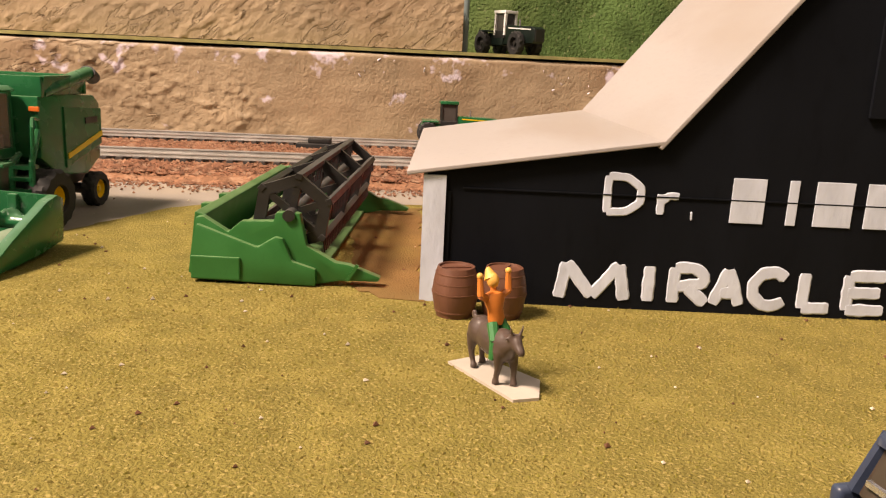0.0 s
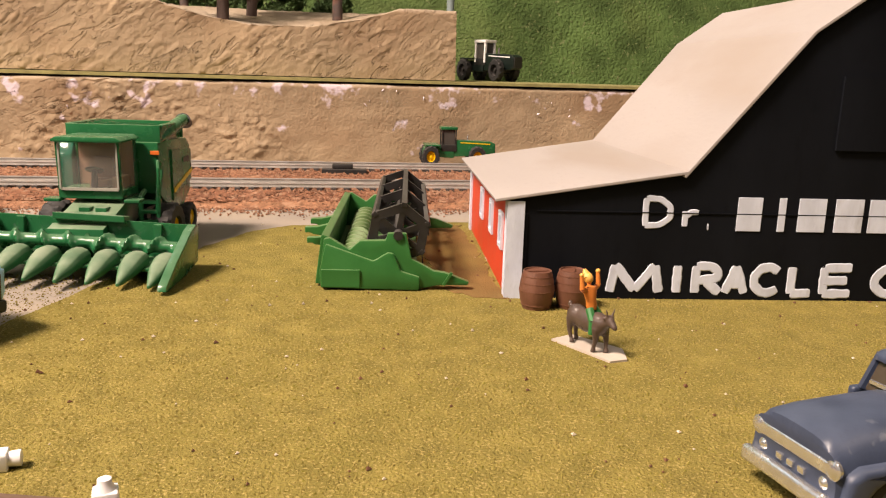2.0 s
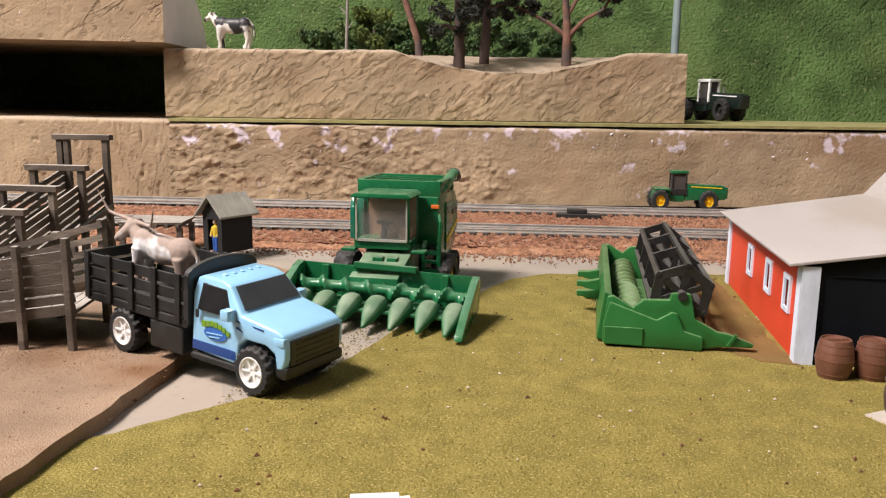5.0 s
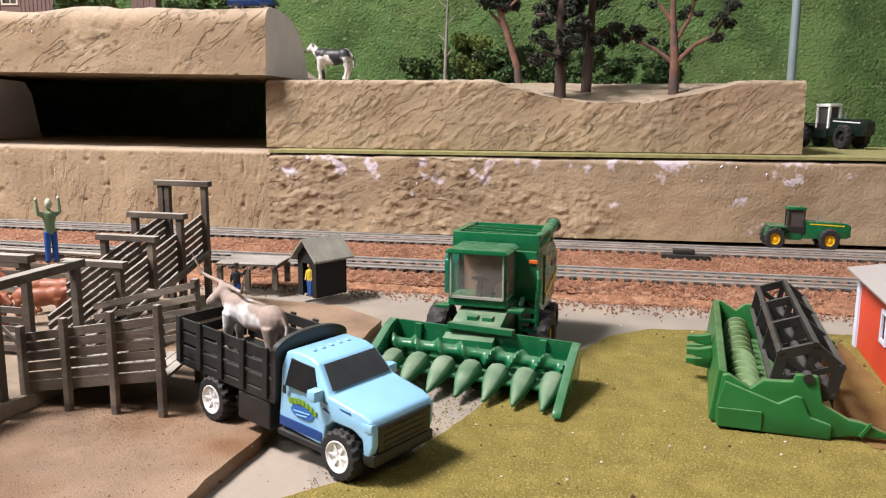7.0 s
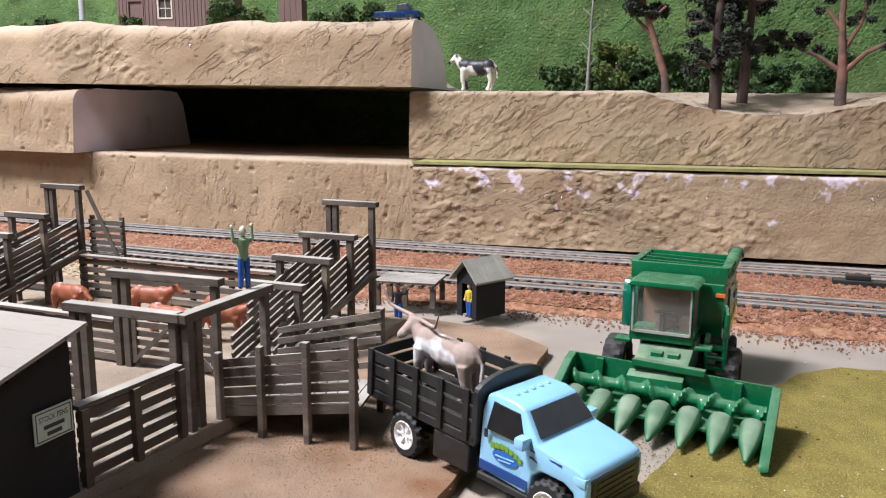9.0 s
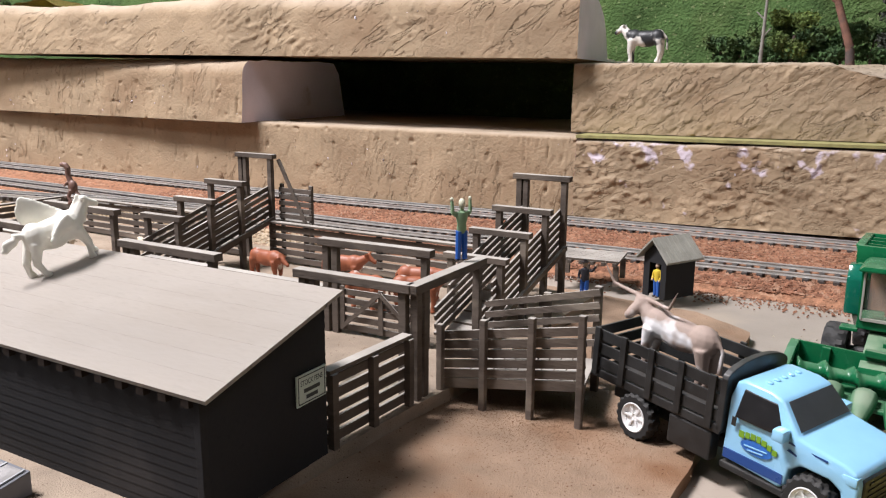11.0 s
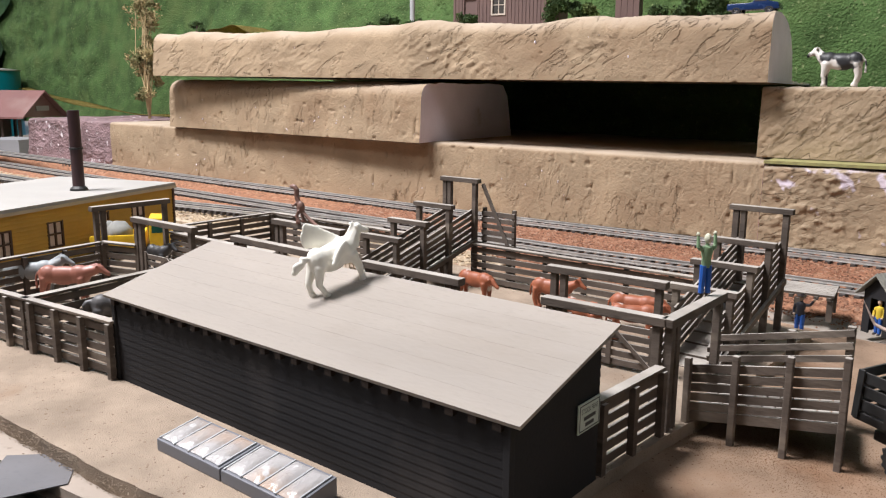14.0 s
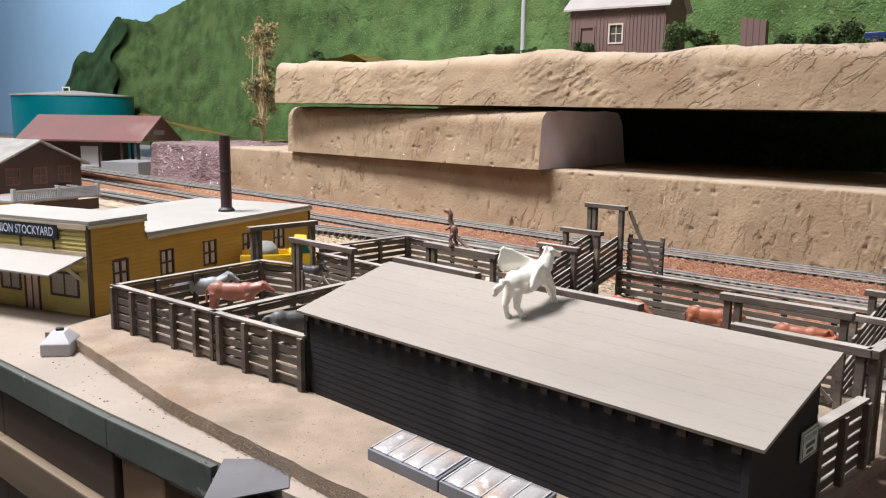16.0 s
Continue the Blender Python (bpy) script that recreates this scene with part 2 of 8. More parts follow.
PLASTER_CARVED = material("tan_knife_carved_plaster", (0.355, 0.268, 0.176), 0.92, vary=0.16, scale=26, fine=520, bump=0.4, depth=0.0012, second=(0.29, 0.205, 0.13), cover=0.5, soft=0.2, third=(0.20, 0.135, 0.085), third_scale=150, third_cover=0.69, relief=(300, 0.00022, 26), cuts=(130, 0.0011, 38, 0.45), spec=0.15, dust=(0.46, 0.385, 0.31), dusty_lit_amount=0.7)
PLASTER_CHIPPED = material("tan_plaster_with_bare_patches", (0.355, 0.268, 0.176), 0.92, vary=0.16, scale=26, fine=520, bump=0.4, depth=0.0012, second=(0.29, 0.20, 0.125), cover=0.5, soft=0.2, third=(0.62, 0.54, 0.60), third_scale=70, third_cover=0.68, third_band=(38, 54, 0.16), relief=(300, 0.00028, 26), cuts=(120, 0.0011, 20, 0.25, -0.24, -0.10), spec=0.15, dust=(0.46, 0.385, 0.31), dusty_lit_amount=0.7)
RAW_FOAM = material("bare_foam", (0.60, 0.46, 0.48), 0.7, vary=0.1, scale=30, fine=700, bump=0.15, second=(0.42, 0.29, 0.28), cover=0.5)
PALE_FOAM = material("bare_pale_foam", (0.84, 0.79, 0.88), 0.7, vary=0.08, scale=30, fine=700, bump=0.15, second=(0.36, 0.25, 0.16), cover=0.66, soft=0.1)
HILL = material("hill_turf", (0.070, 0.120, 0.040), 0.95, vary=0.45, scale=28, fine=420, bump=1.0, depth=0.003, second=(0.10, 0.145, 0.05), cover=0.5, soft=0.22, third=(0.15, 0.19, 0.085), third_scale=300, third_cover=0.62, relief=(60, 0.003, 8), spec=0.1)
HILL_DARK = material("dark_hill_turf", (0.026, 0.056, 0.024), 0.95, vary=0.5, scale=24, fine=380, bump=1.0, depth=0.003, second=(0.04, 0.075, 0.03), cover=0.5, soft=0.2, spec=0.1)
TURF_EDGE = material("pale_turf_mat", (0.29, 0.27, 0.11), 0.95, vary=0.2, scale=200, fine=1500, bump=0.6)
SKY = material("sky_blue_paint", (0.37, 0.60, 0.86), 0.8, vary=0.06, scale=1.5, fine=80, bump=0.05)
WALLS = material("room_paint", (0.22, 0.2, 0.19), 0.85, vary=0.05, scale=2, fine=100, bump=0.05)
RAIL = material("nickel_rail", (0.74, 0.72, 0.70), 0.38, metal=0.55, vary=0.1, scale=120, fine=900, bump=0.05)
RAIL_WEB = material("dull_rail_side", (0.55, 0.53, 0.50), 0.42, metal=0.5, vary=0.15, scale=120, fine=900, bump=0.05)
TIE = material("dark_tie", (0.05, 0.042, 0.038), 0.75, vary=0.3, scale=300, fine=1500, bump=0.3, second=(0.10, 0.085, 0.07), cover=0.6)
# Pale wood tops: some dust, and light from above mixed into the colour.
WEATHERED = material("weathered_grey_wood", (0.112, 0.090, 0.074), 0.85, vary=0.35, scale=160, fine=1500, bump=0.5, depth=0.0003, second=(0.23, 0.19, 0.15), cover=0.54, stretch=(0.25, 0.25, 1), dust=(0.47, 0.435, 0.39), dusty_lit_amount=0.85, spec=0.25)
DARK_SIDING = material("charcoal_siding", (0.019, 0.0185, 0.020), 0.8, spec=0.25, vary=0.2, scale=60, fine=900, bump=0.2, second=(0.034, 0.031, 0.031), cover=0.55)
SHED_ROOF = material("dusty_shed_roof", (0.305, 0.27, 0.235), 0.9, vary=0.1, scale=40, fine=900, bump=0.25, second=(0.245, 0.21, 0.175), cover=0.58, soft=0.2, stretch=(0.35, 1, 1))
BLACK_PAINT = material("black_barn_paint", (0.0052, 0.0064, 0.0092), 0.6, spec=0.12, vary=0.3, scale=40, fine=500, bump=0.15, stretch=(1, 1, 0.3))
RED_PAINT = material("red_barn_paint", (0.60, 0.055, 0.02), 0.55, vary=0.1, scale=60, fine=700, bump=0.1)
WHITE_PAINT = material("brushed_white_paint", (0.62, 0.68, 0.80), 0.6, vary=0.1, scale=200, fine=900, bump=0.3, second=(0.46, 0.49, 0.55), cover=0.58, stretch=(1, 1, 0.4))
BARN_ROOF = material("cream_barn_roof", (0.365, 0.332, 0.318), 0.75, vary=0.06, scale=30, fine=800, bump=0.2, second=(0.33, 0.285, 0.255), cover=0.55, stretch=(1, 0.3, 1))
GREEN_TOY = material("glossy_green_paint", (0.009, 0.128, 0.047), 0.25, vary=0.12, scale=120, fine=1500, bump=0.04, dust=(0.30, 0.34, 0.25), dusty_lit_amount=0.3)
GREEN_DUSTY = material("dusty_green_plastic", (0.010, 0.135, 0.05), 0.36, vary=0.15, scale=150, fine=1500, bump=0.06, dust=(0.38, 0.39, 0.30), dusty_lit_amount=0.55)
GREEN_BRIGHT = material("bright_green_plastic", (0.018, 0.14, 0.032), 0.42, vary=0.12, scale=120, fine=1500, bump=0.05, dust=(0.30, 0.36, 0.20), dusty_lit_amount=0.4)
GREEN_SNOUT = material("dust_caked_green_plastic", (0.014, 0.13, 0.045), 0.5, vary=0.15, scale=150, fine=1500, bump=0.08, dust=(0.36, 0.37, 0.29), dusty_lit_amount=0.6)
YELLOW_TOY = material("yellow_plastic", (0.80, 0.52, 0.02), 0.4, vary=0.08, scale=200, fine=1500, bump=0.03)
BLACK_PLASTIC = material("black_plastic", (0.018, 0.018, 0.018), 0.5, vary=0.3, scale=200, fine=1800, bump=0.1, dust=(0.12, 0.11, 0.10), dusty_lit_amount=0.35)
REEL_PLASTIC = material("dark_grey_plastic", (0.016, 0.015, 0.015), 0.45, vary=0.25, scale=200, fine=1800, bump=0.1, dust=(0.20, 0.19, 0.18), dusty_lit_amount=0.4)
RUBBER = material("black_rubber", (0.016, 0.016, 0.017), 0.75, vary=0.3, scale=300, fine=1500, bump=0.2, dust=(0.1, 0.09, 0.08), dusty_lit_amount=0.3)
BLUE_CAB = material("light_blue_enamel", (0.30, 0.58, 0.83), 0.22, vary=0.04, scale=150, fine=1500, bump=0.02, coat=0.5)
CHROME = material("bright_chrome", (0.74, 0.73, 0.72), 0.22, metal=0.85, vary=0.08, scale=300, fine=1200, bump=0.1)
WHEEL_WHITE = material("white_wheel", (0.8, 0.8, 0.8), 0.35, vary=0.05, scale=300, fine=1500, bump=0.02)
SLATE_BLUE = material("dusty_slate_blue_paint", (0.040, 0.056, 0.098), 0.42, vary=0.22, scale=140, fine=1200, bump=0.1, third=(0.10, 0.115, 0.15), third_scale=260, third_cover=0.66, dust=(0.09, 0.11, 0.15), dusty_lit_amount=0.4)
DARK_GLASS = material("dark_window", (0.07, 0.065, 0.06), 0.15, vary=0.1, scale=100, fine=900, bump=0.0)
SMOKE_GLASS = glass("clear_cab_window", (0.62, 0.60, 0.56), 0.08, 0.09)
BARREL_BROWN = material("brown_barrel_plastic", (0.15, 0.062, 0.038), 0.5, vary=0.2, scale=250, fine=1500, bump=0.15, stretch=(1, 1, 0.3))
YELLOW_SIDING = material("mustard_siding_paint", (0.52, 0.30, 0.045), 0.7, vary=0.1, scale=60, fine=900, bump=0.1)
PALE_ROOF = material("pale_grey_roof", (0.35, 0.33, 0.305), 0.8, vary=0.08, scale=30, fine=600, bump=0.15)

# ---- the room round the layout ----
def plain_box(name, x0, y0, z0, x1, y1, z1, mat, label="", category="", kind="structure"):
    bm = bm_new()
    box(bm, x0, y0, z0, x1, y1, z1)
    ob = part(name, bm, mat)
    return tagged(ob, label, category, kind=kind)


plain_box("wall_north", -5000, 1150, -900, 2500, 1200, 1500, SKY, "sky blue painted backdrop wall behind the hills", "wall")
plain_box("wall_west", -5050, -2500, -900, -5000, 1200, 1500, SKY, "sky blue painted backdrop wall at the layout's end", "wall")
# Added walls and ceiling, out of view; their tone sets the bounced light.
plain_box("wall_east", 2500, -2500, -900, 2550, 1200, 1500, WALLS, "unseen plain room wall", "wall")
plain_box("wall_south", -5000, -2550, -900, 2500, -2500, 1500, WALLS, "unseen plain room wall", "wall")
plain_box("ceiling", -5050, -2550, 1500, 2550, 1200, 1550, WALLS, "unseen plain room ceiling", "ceiling")
plain_box("floor", -5050, -2550, -950, 2550, 1200, -900, WALLS, "plain room floor under the layout", "floor")

# ---- the table ----
TABLE_EDGE = [(-2600, -175), (-1200, -62), (-535, -10), (-441, -3), (-382, 3), (-150, 10), (-60, -20), (500, -40)]
bm = bm_new()
prism(bm, TABLE_EDGE + [(500, 1140), (-4900, 1140), (-4900, -175)], "z", -12, 0)
tagged(part("table_top", bm, TABLE), "beige painted plywood top of the layout table", "table top", kind="structure")


def sheet(name, pts, z0, z1, mat, label, category, rough=0.0, step=6.0, kind="structure"):
    """A flat mat with an uneven outline, pts in plan."""
    out = []
    for p, q in zip(pts, pts[1:] + pts[:1]):
        d = math.dist(p, q)
        k = max(1, int(d / step))
        for i in range(k):
            f = i / k
            out.append((p[0] + (q[0] - p[0]) * f + rnd.uniform(-rough, rough), p[1] + (q[1] - p[1]) * f + rnd.uniform(-rough, rough)))
    bm = bm_new()
    prism(bm, out, "z", z0, z1)
    return tagged(part(name, bm, mat), label, category, kind=kind)


sheet("table_front_board", [(-2600, -175), (-1200, -62), (-535, -10), (-441, -3), (-382, 3), (-300, 12), (-258, 30), (-262, 120), (-560, 240), (-2600, 240)], -0.5, 3.0, TABLE, "beige painted board along the table front", "table top", 0.0, 400)
grass = sheet("ground", [(-205, 20), (-188, 72), (-176, 87), (-132, 137), (-118, 190), (-97, 243), (-84, 272), (-70, 285), (8, 297), (300, 300), (300, -18), (-60, -18), (-120, 12)], -0.5, 0.8, GRASS, "olive and golden scatter-turf grass mat", "grass", 0.6, 4)
sheet("road", [(-260, 262), (-180, 200), (-140, 100), (-60, 200), (400, 220), (400, 326), (-60, 322), (-250, 318)], -0.6, 0.3, ROAD, "dusty grey road strip beside the grass", "road", 0.8, 8)
sheet("dirt_pad", [(-262, 20), (-225, 55), (-170, 60), (-170, 144), (-176, 258), (-200, 275), (-290, 285), (-600, 285), (-600, 262), (-300, 240), (-270, 90)], -0.5, 4.0, DIRT_RED, "sandy brown dirt pad with a cut edge", "dirt pad", 0.5, 5)
sheet("pen_base", [(-546, 12), (-536, 18), (-500, 16), (-428, 11), (-338, 13), (-280, 20), (-262, 34), (-246, 80), (-243, 128), (-240, 150), (-240, 262), (-600, 270), (-575, 120), (-560, 50)], 0, 8.0, DIRT, "sandy dirt base under the stock pens with a ragged front edge", "dirt base", 0.3, 5)


# Darker, redder tone for the grains round the ramp foot.
DARK_RED_DIRT = material("dark_red_brown_dirt", (0.22, 0.13, 0.075), 0.95, vary=0.3, scale=50, fine=2000, bump=0.9, depth=0.0007, second=(0.255, 0.165, 0.105), cover=0.52, soft=0.22, third=(0.10, 0.055, 0.035), third_scale=500, third_cover=0.64, spec=0.1)
sheet("bare_patch", [(-14, 180), (1.5, 172), (1.5, 288), (-42, 292), (-30, 262), (-18, 230)], 0.5, 1.05, BROWN_TURF, "worn brown turf patch beside the red barn wall", "ground patch", 1.5, 4)


# ---- tracks ----
def near_y(x):
    return 362 + 0.05 * x if x > -400 else 342 - 0.02 * (x + 400)


def far_y(x):
    return 443 + 0.05 * x if x > -500 else 418 + 0.055 * (x + 500)


def siding_y(x):
    return near_y(-540) - 6 + (x + 540) * 0.18 if x > -760 else near_y(-540) - 45.6 + (x + 760) * 0.02


def grade(x):
    """How much the far line has climbed at x."""
    return 0.014 * max(0.0, -500 - x)


def flat(x):
    return 0.0


def lane(bm, fy, off0, off1, z0, z1, x0, x1, step=25, climb=flat):
    xs = [x0 + (x1 - x0) * i / int((x1 - x0) / step) for i in range(int((x1 - x0) / step) + 1)]
    rows = [[bm.verts.new((x, fy(x) + o, z + climb(x))) for o, z in ((off0, z0), (off1, z0), (off1, z1), (off0, z1))] for x in xs]
    for a, b in zip(rows, rows[1:]):
        for i in range(4):
            bm.faces.new((a[i], a[(i + 1) % 4], b[(i + 1) % 4], b[i]))
    bm.faces.new(rows[0])
    bm.faces.new(rows[-1][::-1])


def ballast_profile(x):
    a, b, c = near_y(x), far_y(x), grade(x)
    return [(a - 30, 0.2), (a - 24, 2.8), (a - 13, 6.6), (a - 6, 5.6), (a, 5.4), (a + 6, 5.6), (a + 13, 6.6), ((a + b) / 2, 5.0 + c / 2), (b - 13, 6.6 + c), (b - 6, 5.6 + c), (b, 5.4 + c), (b + 6, 5.6 + c), (b + 13, 6.6 + c), (b + 40, 3.0 + c)]


def ballast_bed():
    bm = bm_new()
    rows = []
    for i in range(290):
        x = -1900 + 8 * i
        rows.append([bm.verts.new((x, y + noise.noise((x * 0.05, y * 0.05, 2)) * 3, z + noise.noise((x * 0.2, y * 0.2, 0)) * 0.7)) for y, z in ballast_profile(x)])
    for a, b in zip(rows, rows[1:]):
        for i in range(len(a) - 1):
            bm.faces.new((a[i], b[i], b[i + 1], a[i + 1]))
    return tagged(part("ballast", bm, BALLAST, smooth="all"), "rust-brown gravel ballast bed under the tracks", "ballast", kind="stuff")


ballast_bed()


def track(name, fy, label, x0=-1900, x1=420, climb=flat):
    t = tagged(new(name), label, "track", kind="structure")
    for o in (-8.25, 8.25):
        bm = bm_new()
        lane(bm, fy, o - 0.38, o + 0.38, 9.25, 9.8, x0, x1, climb=climb)
        r_ = part("rail", bm, RAIL, t)
        bm = bm_new()
        lane(bm, fy, o - 0.18, o + 0.18, 8.0, 9.25, x0, x1, climb=climb)
        lane(bm, fy, o - 0.6, o + 0.6, 7.6, 8.0, x0, x1, climb=climb)
        part("rail_web", bm, RAIL_WEB, r_, "dull dark rail web")
    return t


near_track = track("track_near", near_y, "model railway track with nickel rails on dark ties")
siding = track("track_siding", siding_y, "model railway siding track on pale sandy ground", -1900, -545)
far_track = track("track_far", far_y, "model railway track with nickel rails on dark ties along the bank", climb=grade)


# ---- carved foam banks ----
def smooth_step(x, lo, hi):
    t = min(1.0, max(0.0, (x - lo) / (hi - lo)))
    return t * t * (3 - 2 * t)


def carved(style, s, z, seed):
    """How far the plaster stands proud at s along the face and height z, in millimetres."""
    n = noise.noise
    if style == "diagonal":
        w = n((s * 0.11, z * 0.11, seed))
        x = n((s * 0.05, z * 0.05, seed + 2))
        u, v = s * 0.79 + z * 0.61 + 5 * w, -s * 0.61 + z * 0.79 + 4 * x
        a = smooth_step(n((u * 0.075 + seed, v * 0.19, 1.0)), 0.06, 0.17)
        b = smooth_step(n((u * 0.15 + seed, v * 0.36, 4.0)), 0.12, 0.24)
        c = smooth_step(n((s * 0.31 + seed, z * 0.36 + w, 7.0)), 0.2, 0.34)
        m = 0.35 + 0.65 * smooth_step(n((s * 0.025, z * 0.04, seed + 3)), -0.25, 0.2)
        return (0.5 * a + 0.42 * b + 0.34 * c) * m
    if style == "chunky":
        m = smooth_step(n((s * 0.022 + seed, z * 0.03, 9.0)), -0.35, 0.15)
        w = 3.0 * n((s * 0.06, z * 0.06, seed))
        a = smooth_step(n((s * 0.085 + w * 0.12, z * 0.12 + w * 0.1 + seed, 2.0)), 0.14, 0.22)
        b = smooth_step(n((s * 0.19 + z * 0.08 + seed, z * 0.24 + w * 0.2, 6.0)), 0.18, 0.26)
        c = smooth_step(n((s * 0.34 + seed, z * 0.38, 11.0)), 0.22, 0.32)
        return (0.8 * a + 0.75 * b + 0.5 * c) * (0.25 + 0.75 * m)
    if style == "drips":
        a = smooth_step(n((s * 0.27 + seed, z * 0.06, 2.0)), 0.46, 0.62)
        b = smooth_step(n((s * 0.13 + seed, z * 0.17, 7.0)), 0.52, 0.66)
        c = smooth_step(n((s * 0.5 + seed, z * 0.075, 12.0)), 0.38, 0.5)
        return 0.5 * n((s * 0.012 + seed, z * 0.03, 1.0)) - 1.1 * a - 1.0 * b - 0.6 * c
    if style == "scraped":
        u, v = s * 0.86 + z * 0.5, -s * 0.5 + z * 0.86
        m = smooth_step(n((s * 0.013 + seed, z * 0.02, 4.0)), -0.05, 0.3) * (0.35 + 0.65 * smooth_step(s, 150, 380))
        w = 3.0 * n((s * 0.03, z * 0.04, seed))
        a = smooth_step(n((u * 0.055 + seed, v * 0.15 + w * 0.35, 2.0)), 0.05, 0.10)
        b = smooth_step(n((u * 0.09 + seed, v * 0.22 + w * 0.3, 5.0)), 0.16, 0.23)
        c = smooth_step(n((s * 0.21 + seed, z * 0.26 + w * 0.2, 13.0)), 0.2, 0.29)
        p = smooth_step(n((s * 0.24 + seed, z * 0.2, 8.0)), 0.5, 0.62)
        f = smooth_step(n((s * 0.4 + seed, z * 0.09, 27.0)), 0.42, 0.55)
        return (0.6 * a + 0.7 * b + 0.4 * c) * m - 0.9 * p - 0.45 * f
    return 0.0


def bank(name, p, q, z0, z1, depth, label, mat, style, amp=1.6, over=4.0, top_wave=0.0, seed=0.0, ends=None, lean=2.0, res=1.25, dip=None, smooth_from=None, rise=(0.0, 0.0), back_round=0.0, end_round=False, top_rough=0.0):
    """A carved foam block whose front foot runs from p to q in plan; worked plaster on front and top."""
    p, q = Vector((*p, 0)), Vector((*q, 0))
    along = (q - p).normalized()
    back = Vector((-along.y, along.x, 0))
    length = (q - p).length
    h = z1 - z0
    r = over
    m = int((h - r) / 1.15)
    prof = [(lean * i / m, z0 + (h - r) * i / m) for i in range(m)]
    for i in range(9):
        a = math.pi / 2 * i / 8
        prof.append((lean + r * (1 - math.cos(a)), z1 - r + r * math.sin(a)))
    prof += [(lean + r + (depth - lean - r) * (i / 26) ** 1.7, z1) for i in range(1, 27)]
    nu = max(4, int(length / res))
    bm = bm_new()
    rows = []
    for i in range(nu + 1):
        s = length * i / nu
        row = []
        calm = 1.0 if smooth_from is None else max(0.06, 1 - smooth_step(s, smooth_from - 60, smooth_from + 30))
        lift = top_wave * (noise.noise((s * 0.008 + seed, 3.3, 0)) + 0.5 * noise.noise((s * 0.022 + seed, 8.1, 0)))
        at_end = smooth_step(s, length - 75, length - 8) if end_round else 0.0
        for j, (d, z) in enumerate(prof):
            w = p + along * s + back * d
            f = noise.fractal(Vector((s * 0.022 + seed, d * 0.022, z * 0.03)), 0.9, 2.1, 3)
            g = amp * f + calm * carved(style, s, z + d * 0.8, seed)
            t = max(0.0, (z - z0) / h - 0.35)
            if back_round and d > depth - back_round:
                z = z0 + (z - z0) * math.sqrt(max(0.0, 1 - ((d - depth + back_round) / back_round) ** 2))
            if at_end and d > 34:
                z = z0 + (z - z0) * (1 - at_end + at_end * math.sqrt(max(0.0, 1 - ((d - 34) / 76) ** 2)))
            if dip and dip[0] < s < dip[1]:
                k = math.sin(math.pi * (s - dip[0]) / (dip[1] - dip[0])) ** 0.8
                top = z1 - (dip[2] + 1.6 * noise.noise((s * 0.05, 2.0, seed))) * k * max(0.0, 1 - max(0.0, d - lean) / dip[3])
                if z > top:
                    z = top + 0.5 * noise.noise((s * 0.13, d * 0.13, seed))
            if d < lean + r * 0.9:
                w = w - back * g
                if j:
                    z += lift * t
            else:
                z += lift * t + 0.6 * g + top_rough * (noise.noise((s * 0.05 + seed, d * 0.08, 31.0)) + 0.5 * noise.noise((s * 0.16 + seed, d * 0.2, 33.0)))
            row.append(bm.verts.new((w.x, w.y, max(z0, z) if j else z0)))
        row.append(bm.verts.new(p + along * s + back * depth + Vector((0, 0, z0))))
        rows.append(row)
    for a, b in zip(rows, rows[1:]):
        for j in range(len(a) - 1):
            bm.faces.new((a[j], b[j], b[j + 1], a[j + 1]))
        bm.faces.new((a[-1], b[-1], b[0], a[0]))
    climb = [Vector((0, 0, (rise[0] + (rise[1] - rise[0]) * (v.co.z - z0) / h) * max(0.0, 1 - (v.co - p).dot(along) / length))) for v in bm.verts]
    for v, up in zip(bm.verts, climb):
        v.co += up
    t = thing(name, label, "foam bank")
    for row, way in ((rows[0], 1), (rows[-1], -1)):
        cap = bm_new()
        cap.faces.new([cap.verts.new(v.co - along * 0.02 * way) for v in row][::way])
        part("cut_end", cap, ends or RAW_FOAM, t, "bare cut end of the block")
    skin = part("plaster_skin", bm, mat, t, "worked plaster skin", smooth="all")
    skin.data.set_sharp_from_angle(angle=radians(75))
    return t


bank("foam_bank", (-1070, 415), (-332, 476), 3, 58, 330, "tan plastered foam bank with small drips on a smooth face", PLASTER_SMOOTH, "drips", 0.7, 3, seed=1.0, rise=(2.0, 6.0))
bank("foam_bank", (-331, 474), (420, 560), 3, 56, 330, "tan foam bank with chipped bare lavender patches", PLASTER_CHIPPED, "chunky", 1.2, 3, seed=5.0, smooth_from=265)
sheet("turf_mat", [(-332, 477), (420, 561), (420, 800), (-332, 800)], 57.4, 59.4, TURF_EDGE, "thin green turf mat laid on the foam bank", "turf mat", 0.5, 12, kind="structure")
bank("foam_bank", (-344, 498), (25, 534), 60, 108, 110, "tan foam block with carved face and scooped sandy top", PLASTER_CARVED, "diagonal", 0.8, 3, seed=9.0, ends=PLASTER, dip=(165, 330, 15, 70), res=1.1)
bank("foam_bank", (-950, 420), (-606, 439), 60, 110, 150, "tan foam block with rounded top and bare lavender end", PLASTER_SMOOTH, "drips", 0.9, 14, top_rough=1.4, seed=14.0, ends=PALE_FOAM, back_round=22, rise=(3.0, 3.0))
